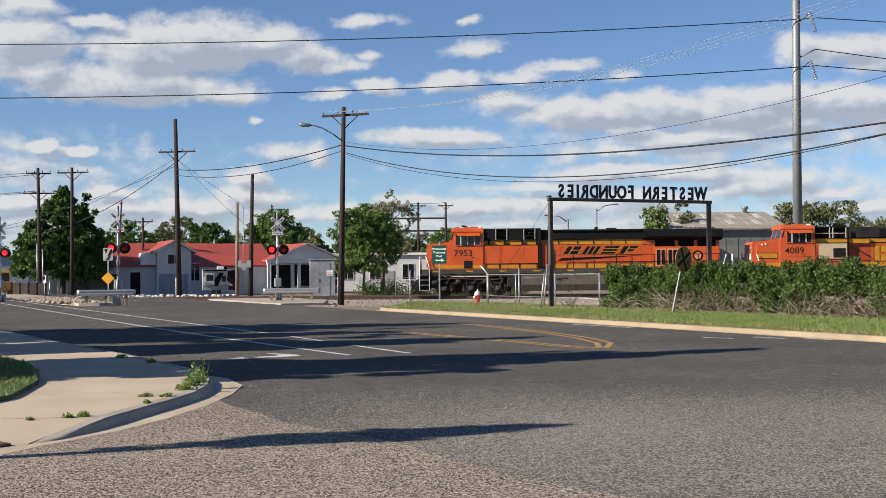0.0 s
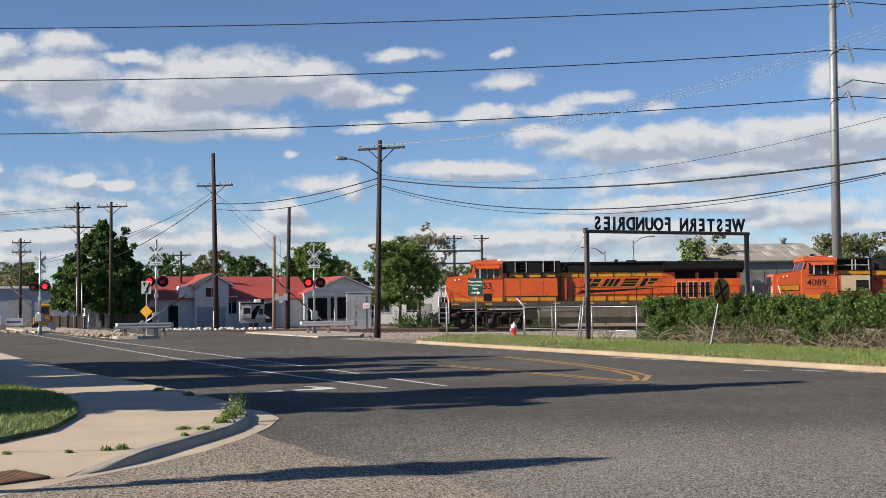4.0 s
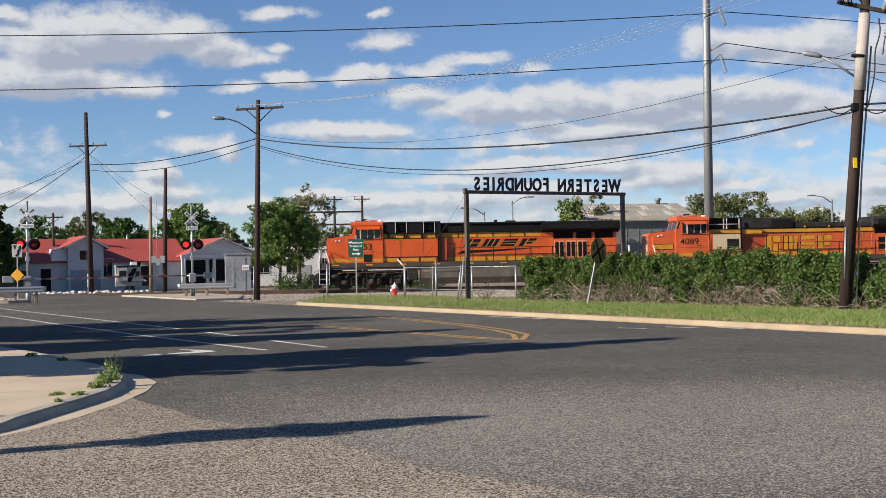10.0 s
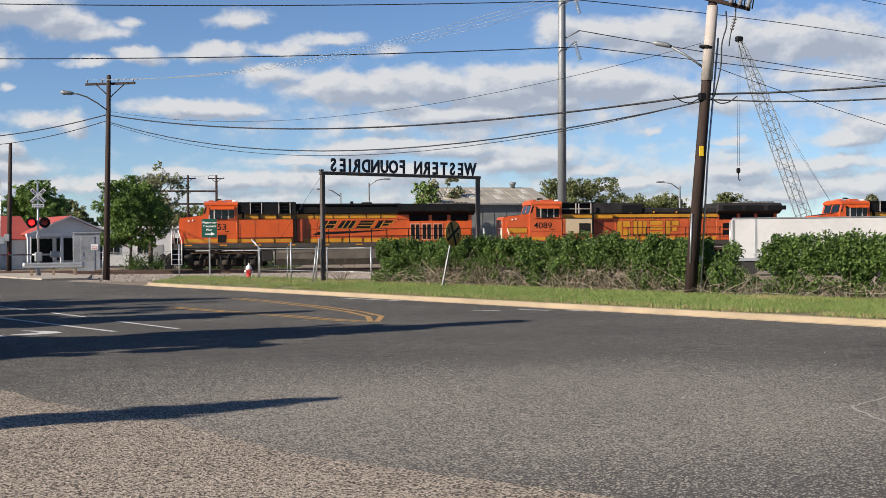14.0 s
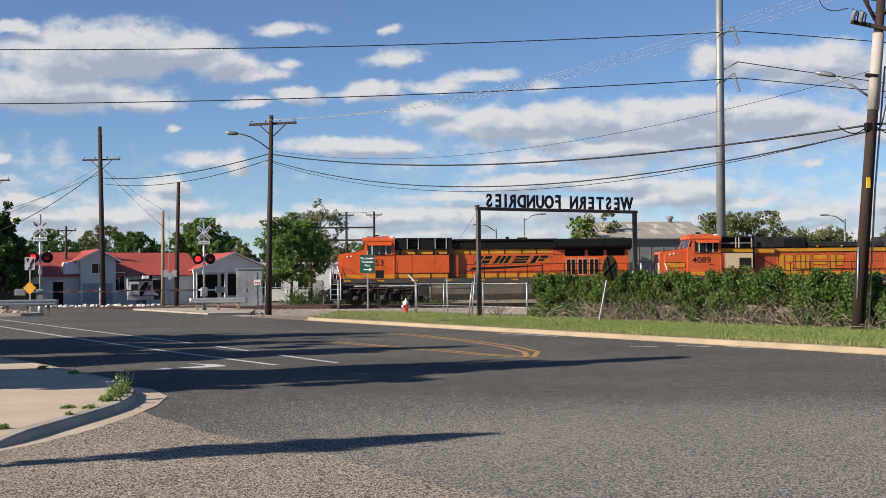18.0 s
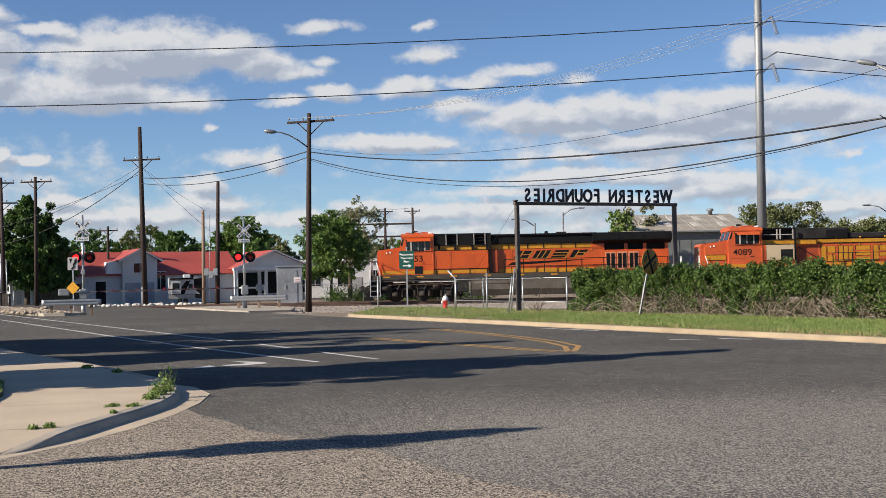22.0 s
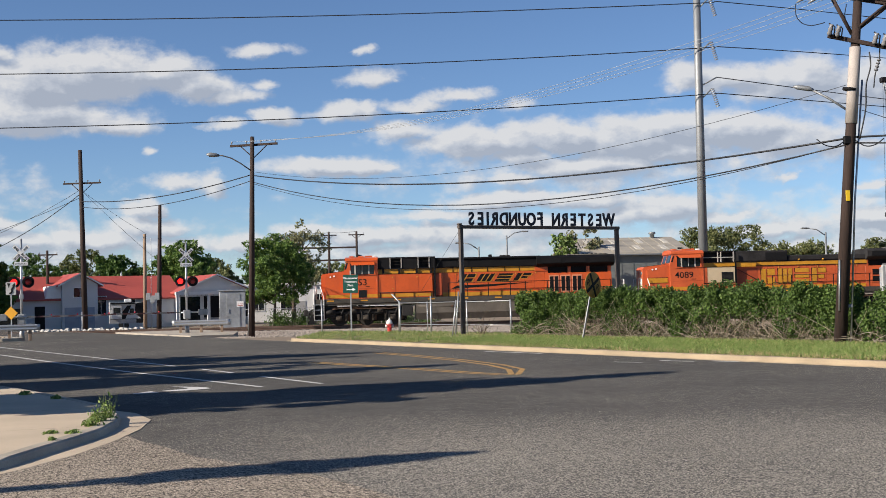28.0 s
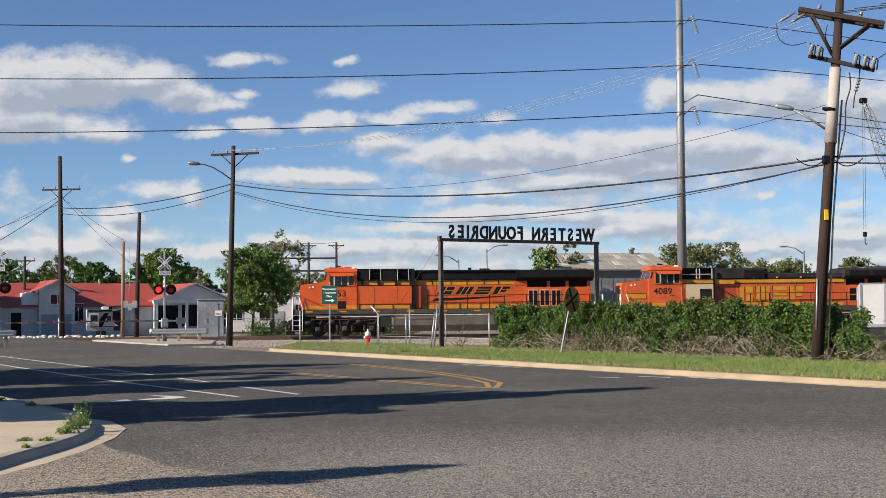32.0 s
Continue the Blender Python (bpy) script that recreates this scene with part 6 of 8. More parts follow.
def cab_parts(e, number, old, body):
    """Nose and cab, with windows, visor, number and roof gear."""
    n0 = 0.25 if old else 0.55
    top = part("nose", Mesh().prism([(n0 + 0.06, 1.84), (n0, 2.4), (n0, 3.42), (n0 + 0.1, 3.56), (2.14, 3.74), (2.14, 1.84)], "y", -1.16, 1.16), body, e)
    part("nose_flank", Mesh().prism([(n0 + 0.34, 1.84), (n0 + 0.28, 2.4), (n0 + 0.28, 3.30), (n0 + 0.42, 3.42), (2.14, 3.66), (2.14, 1.84)], "y", -1.32, 1.32), body, e)
    part("tread_panel", Mesh().prism([(n0 + 0.3, 3.60), (2.1, 3.762), (2.1, 3.745), (n0 + 0.3, 3.583)], "y", -0.95, 0.95), LOCO_BLK, top, "black non-slip top of the nose")
    part("nose_door", Mesh().box(n0 - 0.015, n0 + 0.002, 0.3, 0.85, 1.95, 3.3, 0.004), body, top)
    for z in (2.12, 3.12):
        part("ditch_lamp", Mesh().tube([(n0 + 0.02, -0.78, z), (n0 - 0.05, -0.78, z)], 0.11, 10), PORCELAIN, e, "round lamp")
    for k in range(3 if old else 2):
        z = 2.02 + 0.22 * k
        part("nose_chevron", Mesh().prism([(n0 - 0.004, z), (n0 + 0.004, z), (n0 + 0.004, z + 0.09), (n0 - 0.004, z + 0.09)], "y", -1.15, 1.15), LOCO_YEL, top, "yellow stripe round the nose")
    part("nose_stripe", Mesh().box(n0 + 0.34, 2.14, -1.334, -1.321, 1.9, 2.12), LOCO_YEL, e, "yellow stripe")
    if old:
        part("nose_panel", Mesh().box(n0 + 0.34, 1.98, -1.330, -1.321, 2.40, 2.80), BLACK, e, "dark outline of a stripe")
        part("nose_stripe", Mesh().box(n0 + 0.34, 1.94, -1.336, -1.331, 2.44, 2.76), LOCO_YEL, e, "broad yellow stripe with a dark outline")
    for x, z in ((n0 + 0.65, 3.36), (n0 + 0.9, 3.4)):
        part("sand_filler", Mesh().tube([(x, -1.325, z), (x, -1.36, z)], 0.06, 8), WHITE, e)
    c = part("cab", Mesh().prism([(2.10, 1.84), (2.10, 3.68), (2.32, 4.42), (2.42, 4.52), (4.44, 4.52), (4.44, 1.84)], "y", -1.49, 1.49), body, e)
    part("cab_roof", Mesh().prism([(-1.53, 4.46), (-1.34, 4.60), (-0.7, 4.70), (0.7, 4.70), (1.34, 4.60), (1.53, 4.46), (1.53, 4.40), (-1.53, 4.40)], "x", 2.22, 4.46), body, e)
    for x0, x1, y0, y1, z1, mt in ((2.5, 2.8, -0.6, 0.2, 4.78, body), (3.1, 3.5, -0.9, -0.5, 4.76, body), (3.55, 4.1, -0.35, 0.45, 4.80, body), (4.1, 4.35, -0.9, -0.6, 4.77, WHITE)):
        part("roof_fitting", Mesh().box(x0, x1, y0, y1, 4.62, z1, 0.02), mt, e)
    for dy in (-0.1, 0.0, 0.1):
        part("horn", Mesh().tube([(2.95 + abs(dy), dy - 0.3, 4.84), (3.35, dy - 0.3, 4.84)], [0.075, 0.025], 8), BLACK, e)
    # side windows: dark glass between pale pillars, under a sloping visor
    part("window_recess", Mesh().box(2.52, 4.30, -1.497, -1.491, 3.50, 4.24), GLASS_DK, c, "dark glazing")
    for xx, w in ((2.50, 0.08), (2.86, 0.09), (3.36, 0.05), (3.80, 0.09), (4.22, 0.08)):
        part("window_pillar", Mesh().box(xx, xx + w, -1.525, -1.498, 3.48, 4.2, 0.004), CAB_GREY if xx not in (2.50, 4.22) else body, c, "pale window post")
    part("window_sill", Mesh().box(2.48, 4.32, -1.55, -1.491, 3.44, 3.50, 0.008), body, c)
    part("arm_rest", Mesh().box(2.95, 3.8, -1.575, -1.551, 3.47, 3.52, 0.006), BLACK, c)
    part("sun_visor", Mesh().prism([(-1.50, 4.34), (-1.86, 4.14), (-1.86, 4.11), (-1.50, 4.30)], "x", 2.66, 4.24), body, c, "sloping visor over the windows")
    part("windscreen", Mesh().prism([(2.11, 3.80), (2.13, 3.80), (2.30, 4.34), (2.28, 4.34)], "y", -1.2, 1.2), GLASS_DK, c)
    part("windscreen_side", Mesh().prism([(2.17, 3.84), (2.30, 3.84), (2.42, 4.3), (2.33, 4.3)], "y", -1.497, -1.491), GLASS_DK, c)
    part("windscreen_post", Mesh().prism([(2.09, 3.78), (2.12, 3.78), (2.29, 4.36), (2.26, 4.36)], "y", -0.05, 0.05), body, c)
    if number:
        part("number", lettering(number, 0.60, 0.004, BLACK, False, 0.004), LOCO_BLK, c, "black road number", at=pose(3.07, -1.495, 2.74) @ Matrix.Diagonal((1.1, 1, 1, 1)))
    part("cab_stripe", Mesh().box(2.15, 4.44, -1.503, -1.492, 1.9, 2.12), LOCO_YEL, c, "yellow lower stripe")
    part("panel_line", Mesh().box(2.25, 4.40, -1.499, -1.491, 2.515, 2.54), MAROON, c)
    part("builder_plate", Mesh().box(3.6, 3.88, -1.5, -1.491, 2.62, 2.66), BLACK, c)
    if not old:
        part("battery_vent", Mesh().box(3.12, 3.68, -1.515, -1.491, 1.90, 2.42), BLACK, c, "black square vent")
    for xx in (4.38,):
        part("grab_iron", Mesh().tube([(xx, -1.5, 2.0), (xx, -1.55, 2.05), (xx, -1.55, 3.2), (xx, -1.5, 3.25)], 0.014, 5), body, c)
    return c


def locomotive(old, number, label):
    """Six-axle diesel freight engine; its origin is the middle of its front plate at the rail's top, its length runs along +x."""
    e = thing("locomotive", pose(0, 0, 0), label, "locomotive", "diesel engines on the near track")
    body = ORANGE_OLD if old else ORANGE
    W = 1.5
    part("underframe", Mesh().box(0.1, 21.4, -W, W, 1.52, 1.84, 0.02).box(0.75, 20.8, -W + 0.06, W - 0.06, 1.38, 1.52, 0.01), LOCO_GREY, e, "grey-brown side sill")
    for k in range(9):
        part("sill_marker", Mesh().box(0.95 + k * 2.3, 1.42 + k * 2.3, -W - 0.008, -W - 0.001, 1.66, 1.75), LOCO_YEL, e, "yellow reflective marker")
    tank = part("fuel_tank", Mesh().prism([(-1.45, 1.38), (1.45, 1.38), (1.48, 0.75), (1.2, 0.32), (-1.2, 0.32), (-1.48, 0.75)], "x", 7.0, 14.4), LOCO_TANK, e, "taupe fuel tank")
    for xx in (8.4, 10.8, 13.2):
        part("tank_band", Mesh().prism([(-1.46, 1.36), (-1.495, 0.75), (-1.21, 0.31), (-1.2, 0.33), (-1.475, 0.76), (-1.44, 1.36)], "x", xx, xx + 0.06), LOCO_TANK, tank)
    part("fuel_filler", Mesh().tube([(9.5, -1.45, 1.15), (9.5, -1.56, 1.2)], 0.07, 8), RUST, tank)
    part("air_tank", Mesh().tube([(7.1, -1.32, 1.2), (7.2, -1.32, 1.2), (10.2, -1.32, 1.2), (10.3, -1.32, 1.2)], [0.1, 0.17, 0.17, 0.1], 12), LOCO_TANK, e)
    for x0 in (1.2, 14.6):
        part("traction_gear", Mesh().box(x0, x0 + 5.2, -0.66, 0.66, 0.28, 1.3, 0.1), TRUCK_BLK, e, "black motors and gear between the wheels")
    ws = truck(e, 3.6) + truck(e, 17.6)
    for x0 in (0.78, 20.0):
        part("air_gear", Mesh().box(x0, x0 + 0.75, -1.3, 1.3, 0.55, 1.5, 0.06).tube([(x0 + 0.1, -1.36, 0.95), (x0 + 0.7, -1.36, 0.95)], 0.16, 10), TRUCK_BLK, e, "black air gear behind the steps")
    for x0 in (6.05, 14.45):
        part("battery_box", Mesh().box(x0, x0 + 0.75, -1.4, 1.4, 0.6, 1.36, 0.04), TRUCK_BLK, e)
    end_gear(e, 0.0, 1)
    end_gear(e, 21.5, -1)
    cab_parts(e, number, old, body)
    x1 = 16.0
    if not old:
        hood = part("equipment_hood", Mesh().box(4.45, 8.2, -1.44, 1.44, 1.84, 3.46, 0.02), body, e)
        for xx in (5.62, 5.66, 7.2):
            part("door_seam", Mesh().box(xx, xx + 0.018, -1.447, -1.438, 2.2, 3.4), MAROON, hood)
        for xx, z in ((5.42, 3.22), (5.42, 2.42), (7.1, 3.2)):
            part("latch", Mesh().box(xx, xx + 0.09, -1.47, -1.441, z, z + 0.07, 0.01), LOCO_YEL, hood)
        part("hood_stripe", Mesh().box(4.45, 8.2, -1.45, -1.441, 1.9, 2.12), LOCO_YEL, hood, "yellow lower stripe")
        part("walk_edge", Mesh().box(4.45, 8.25, -1.46, -1.2, 3.46, 3.50), LOCO_BLK, e)
        part("stripe_panel", Mesh().box(4.45, 8.3, -1.28, 1.28, 3.50, 3.80), LOCO_YEL, e, "yellow upper stripe")
        for xx in (4.75, 5.85, 7.05, 8.05):
            part("strut", Mesh().box(xx, xx + 0.13, -1.42, -1.281, 3.50, 3.80), LOCO_BLK, e)
        # open cage of the blower: dark core behind bright uprights
        cage = part("upper_hood", Mesh().box(4.46, 8.4, -1.1, 1.1, 3.80, 4.56, 0.03).box(4.46, 8.4, -1.4, 1.4, 4.50, 4.62, 0.02).box(4.46, 8.4, -1.4, 1.4, 3.80, 3.88, 0.01), LOCO_BLK, e, "black upper hood")
        for xx0, xx1 in ((4.46, 5.25), (6.12, 7.15), (8.05, 8.4)):
            part("cage_panel", Mesh().box(xx0, xx1, -1.38, -1.2, 3.88, 4.5), LOCO_BLK, cage)
        for xx in (5.28, 6.04, 7.2, 7.96):
            part("upright", Mesh().box(xx, xx + 0.055, -1.43, -1.36, 3.84, 4.58), CAB_GREY, cage, "pale upright")
        for z in (4.1, 4.3):
            part("grille_bar", Mesh().box(5.3, 8.0, -1.30, -1.27, z, z + 0.03), TRUCK_BLK, cage)
        # long hood
        hood = part("engine_hood", Mesh().box(8.2, x1, -1.02, 1.02, 1.84, 3.50, 0.02), body, e)
        part("transition_panel", Mesh().box(8.22, 8.85, -1.3, -0.9, 1.9, 3.46, 0.03), MAROON, e, "dark orange stepped panel")
        part("transition_post", Mesh().box(8.3, 8.42, -1.42, -1.3, 1.84, 4.5, 0.01), LOCO_BLK, e)
        part("lower_panel", Mesh().box(8.9, x1 + 0.1, -1.035, -1.021, 1.86, 2.12), LOCO_YEL, hood, "yellow lower stripe")
        part("hood_shoulder", Mesh().box(8.3, x1, -1.05, 1.05, 3.50, 3.82), LOCO_YEL, e, "yellow upper stripe")
        for xx in (9.6, 10.9, 12.0, 13.2, 14.2):
            part("strut", Mesh().box(xx, xx + 0.05, -1.075, -1.051, 3.50, 3.82), LOCO_BLK, e)
        part("shoulder_end", Mesh().box(15.3, x1 + 0.2, -1.07, 1.07, 3.46, 3.83), body, e)
        logo_strokes(hood, LOCO_YEL, 10.0, 2.79, 0.98, 0.52, 0.36, -1.021, 0.30)
        logo_strokes(hood, LOCO_BLK, 9.93, 2.83, 0.98, 0.52, 0.36, -1.030, 0.30)
        part("swoosh", Mesh().prism([(9.5, 2.36), (12.4, 2.50), (15.4, 2.72), (12.0, 2.62), (9.9, 2.58)], "y", -1.037, -1.022), LOCO_BLK, hood, "thin black swoosh")
        part("upper_hood", Mesh().box(8.4, 15.6, -1.18, 1.18, 3.82, 4.46, 0.03).box(8.4, 15.7, -1.3, 1.3, 4.36, 4.52, 0.05), LOCO_BLK, e, "black upper hood")
        for xx in (9.2, 10.0):
            part("hood_vent", Mesh().box(xx, xx + 0.7, -1.2, -1.181, 3.9, 4.3), BLACK, e)
        part("exhaust_stack", Mesh().box(13.0, 13.7, -0.3, 0.3, 4.52, 4.64, 0.03), TRUCK_BLK, e)
        part("antenna", Mesh().box(12.2, 12.4, -0.4, 0.2, 4.52, 4.70, 0.02), BLACK, e)
    else:
        cab2 = part("beige_cabinet", Mesh().box(4.70, 6.65, -1.44, 1.44, 2.36, 3.42, 0.02), BEIGE, e, "beige equipment cabinet")
        part("cabinet_grille", Mesh().box(5.70, 6.52, -1.455, -1.441, 2.44, 3.08), BLACK, cab2)
        for k in range(7):
            part("louvre", Mesh().box(5.74, 6.48, -1.468, -1.456, 2.48 + k * 0.085, 2.52 + k * 0.085), TRUCK_BLK, cab2)
        part("cabinet_base", Mesh().box(4.45, 6.65, -1.45, 1.45, 1.84, 2.36, 0.01), body, e)
        part("edge_line", Mesh().box(4.45, 6.65, -1.462, -1.451, 2.28, 2.34), BLACK, e)
        part("cabinet_side", Mesh().box(4.45, 4.70, -1.45, 1.45, 2.36, 3.42), body, e)
        part("stripe_panel", Mesh().box(4.45, 8.2, -1.25, 1.25, 3.42, 3.76), LOCO_YEL, e, "yellow upper stripe")
        part("walk_edge", Mesh().box(4.45, 6.7, -1.46, -1.2, 3.42, 3.46).box(4.45, 8.2, -1.3, -1.251, 3.74, 3.78), LOCO_BLK, e)
        cage = part("upper_hood", Mesh().box(4.46, 6.7, -0.9, 0.9, 3.78, 4.5).box(4.46, 6.75, -1.2, 1.2, 4.46, 4.56, 0.02), LOCO_BLK, e, "black upper cage")
        for xx in (5.5, 5.72, 6.6):
            part("upright", Mesh().box(xx, xx + 0.06, -1.22, -1.14, 3.78, 4.5), CAB_GREY, cage, "grey upright")
        part("cage_bar", Mesh().box(4.5, 6.65, -1.22, -1.16, 4.08, 4.13), CAB_GREY, cage, "grey bar")
        hood = part("engine_hood", Mesh().box(6.65, x1, -1.02, 1.02, 1.84, 3.46, 0.02), body, e)
        part("recess_panel", Mesh().box(6.85, 8.35, -1.03, -1.021, 2.16, 3.30), MAROON, hood, "brown-red recessed panel")
        part("panel_stay", Mesh().prism([(6.9, 3.24), (6.96, 3.24), (8.3, 2.5), (8.3, 2.44)], "y", -1.2, -1.14), BLACK, e)
        part("hood_post", Mesh().box(6.68, 6.78, -1.4, -1.3, 1.84, 4.4), LOCO_BLK, e)
        logo_strokes(hood, LOCO_BLK, 8.55, 2.16, 1.04, 1.10, 0.0, -1.021, 0.16)
        logo_strokes(hood, LOCO_YEL, 8.60, 2.20, 0.98, 1.04, 0.0, -1.030, 0.22)
        part("lower_stripe", Mesh().box(6.7, x1, -1.036, -1.021, 1.86, 2.10), LOCO_YEL, hood, "yellow lower stripe")
        part("hood_shoulder", Mesh().box(8.2, x1 + 0.1, -1.05, 1.05, 3.46, 3.78), LOCO_YEL, e, "yellow upper stripe")
        part("shoulder_line", Mesh().box(6.7, x1 + 0.1, -1.065, -1.051, 3.44, 3.49).box(8.2, x1 + 0.1, -1.065, -1.051, 3.74, 3.79), LOCO_BLK, e)
        for xx in (9.6, 11.3, 13.0, 14.6):
            part("lift_eye", Mesh().tube([(xx, -1.08, 3.80), (xx, -1.08, 3.9)], 0.07, 8), LOCO_YEL, e)
        part("high_hood", Mesh().box(6.75, 10.45, -1.15, 1.15, 3.79, 4.52, 0.04), LOCO_SOOT, e, "sooty grey raised hood")
        part("stack_panel", Mesh().box(8.9, 10.4, -1.165, -1.151, 3.86, 4.38), BLACK, e)
        part("low_hood", Mesh().box(10.5, x1 + 0.2, -1.05, 1.05, 3.79, 4.16, 0.05), LOCO_SOOT, e, "sooty grey hood")
    for k in range(10):
        xx = 9.05 + k * 0.69
        part("door_seam", Mesh().box(xx, xx + 0.016, -1.0285, -1.0, 2.14, 3.42), MAROON, hood)
        if k % 2:
            part("latch", Mesh().box(xx + 0.08, xx + 0.14, -1.06, -1.021, 3.30, 3.40, 0.008), LOCO_YEL, hood)
    # radiator end, with wings that overhang
    rear = part("rear_hood", Mesh().box(x1, 20.65, -1.03, 1.03, 1.84, 3.30, 0.02), body, e)
    # the wings' shade over the recessed intake is put in as black
    part("intake", Mesh().box(x1 + 0.2, 20.55, -0.86, 0.86, 3.30, 3.86), LOCO_BLK, e, "recessed intake, coloured black for the shade under the wings")
    for xx in (x1, 17.6, 18.9, 20.4):
        part("intake_post", Mesh().box(xx, xx + 0.22, -1.02, -0.861, 3.28, 3.84), body, e)
    if not old:
        for k in range(3):
            xx = 16.28 + k * 0.80
            g = part("vent_door", Mesh().box(xx, xx + 0.70, -1.06, -1.031, 1.98, 3.16, 0.006), VENT_FRAME, e, "pale orange vent frame")
            for u in (0.06, 0.39):
                part("vent_slot", Mesh().box(xx + u, xx + u + 0.25, -1.068, -1.061, 2.05, 3.06), LOCO_BLK, g)
        part("badge", Mesh().tube([(19.15, -1.045, 2.66), (19.15, -1.031, 2.66)], 0.36, 20, smooth=False), LOCO_BLK, e, "round dark badge")
        part("badge_ring", Mesh().tube([(19.15, -1.052, 2.66), (19.15, -1.046, 2.66)], 0.24, 20, smooth=False), VENT_FRAME, e, "pale ring in the badge")
    else:
        for k in range(4):
            g = part("vent_door", Mesh().box(16.4 + k * 1.0, 17.2 + k * 1.0, -1.06, -1.031, 2.1, 3.15, 0.006), body, e)
            part("vent_slot", Mesh().box(16.48 + k * 1.0, 17.12 + k * 1.0, -1.068, -1.061, 2.2, 2.58).box(16.48 + k * 1.0, 17.12 + k * 1.0, -1.068, -1.061, 2.66, 3.05), LOCO_BLK, g)
    r0 = 15.4 if not old else 16.0
    part("radiator", Mesh().prism([(-1.02, 3.72), (-1.52, 3.94), (-1.54, 4.34), (-1.3, 4.5), (1.3, 4.5), (1.54, 4.34), (1.52, 3.94), (1.02, 3.72)], "x", r0, 20.8), LOCO_BLK if not old else LOCO_SOOT, e, "black radiator with flared wings")
    for xx in (r0 + 0.3, r0 + 2.0, r0 + 3.7):
        part("radiator_grille", Mesh().box(xx, xx + 1.4, -1.553, -1.541, 3.99, 4.30), BLACK, e)
    part("roof_mesh", Mesh().box(17.6, 20.4, -1.2, 1.2, 4.5, 4.56, 0.01), ROOF_MESH, e, "pale roof grating")
    for k in range(9):
        part("grating_bar", Mesh().box(17.7 + k * 0.31, 17.8 + k * 0.31, -1.22, 1.22, 4.56, 4.60), LOCO_BLK, e)
    # rails along the walkway
    y = -W + 0.03
    for xx in (9.26, 10.6, 12.02, 13.54, 14.6, 16.1, 17.6, 19.1, 20.5):
        part("handrail_post", Mesh().box(xx - 0.028, xx + 0.028, y - 0.02, y + 0.02, 1.84, 2.78), BLACK, e)
    for z in (2.77, 2.28):
        part("handrail", Mesh().tube([(9.26, y, z), (20.5, y, z)], 0.022, 6), BLACK, e)
    for xx in (4.6, 5.55, 6.9, 8.1):
        part("handrail_post", Mesh().box(xx - 0.022, xx + 0.022, y - 0.02, y + 0.02, 1.84, 2.22), BLACK, e)
    part("handrail", Mesh().tube([(4.5, y, 2.2), (8.2, y, 2.2)], 0.022, 6), BLACK, e)
    return e, ws


ENGINES = []


def engines():
    new_look = "orange and black diesel locomotive with yellow stripes, stopped on the track"
    for k, (old, num, lab) in enumerate(((False, "7953", new_look), (True, "4089", "older orange diesel locomotive with a beige cabinet, stopped"), (False, "", new_look), (False, "", new_look))):
        e, ws = locomotive(old, num, lab)
        ENGINES.append((e, ws, -2.95 + 22.56 * k + (0.6 if k == 2 else 0.0)))


# ---- buildings and far things ----


def window(parent, x, z, w, h, y, name="window"):
    f = Mesh().box(x - w / 2 - 0.06, x + w / 2 + 0.06, y - 0.05, y - 0.004, z - h / 2 - 0.06, z + h / 2 + 0.06)
    o = part(name, f, WHITE, parent)
    part("pane", Mesh().box(x - w / 2, x + w / 2, y - 0.056, y - 0.051, z - h / 2, z + h / 2), GLASS_DK, o)
    part("glazing_bar", Mesh().box(x - 0.02, x + 0.02, y - 0.062, y - 0.057, z - h / 2, z + h / 2), WHITE, o)
    return o


def gable_block(parent, x0, x1, d0, d1, eave, ridge, along, over=0.35, wall=WALL_W, roof=ROOF_RED):
    """Walls and a pitched roof; along: the axis of the ridge."""
    if along == "x":
        m = (d0 + d1) / 2
        part("wall", Mesh().prism([(d0, -0.3), (d1, -0.3), (d1, eave), (m, ridge), (d0, eave)], "x", x0, x1), wall, parent)
        sl = (ridge - eave) / (m - d0)
        for a, b in ((d0 - over, m), (d1 + over, m)):
            za = eave - over * sl
            part("roof", Mesh().prism([(a, za + 0.03), (b, ridge + 0.03), (b, ridge + 0.15), (a, za + 0.15)], "x", x0 - over, x1 + over), roof, parent)
    else:
        m = (x0 + x1) / 2
        part("wall", Mesh().prism([(x0, -0.3), (x1, -0.3), (x1, eave), (m, ridge), (x0, eave)], "y", d0, d1), wall, parent)
        sl = (ridge - eave) / (m - x0)
        for a, b in ((x0 - over, m), (x1 + over, m)):
            za = eave - over * sl
            part("roof", Mesh().prism([(a, za + 0.03), (b, ridge + 0.03), (b, ridge + 0.15), (a, za + 0.15)], "y", d0 - over, d1 + over), roof, parent)
            part("barge_board", Mesh().prism([(a, za + 0.02), (b, ridge + 0.02), (b, ridge + 0.16), (a, za + 0.16)], "y", d0 - over - 0.03, d0 - over - 0.004), WHITE, parent, "white barge board")


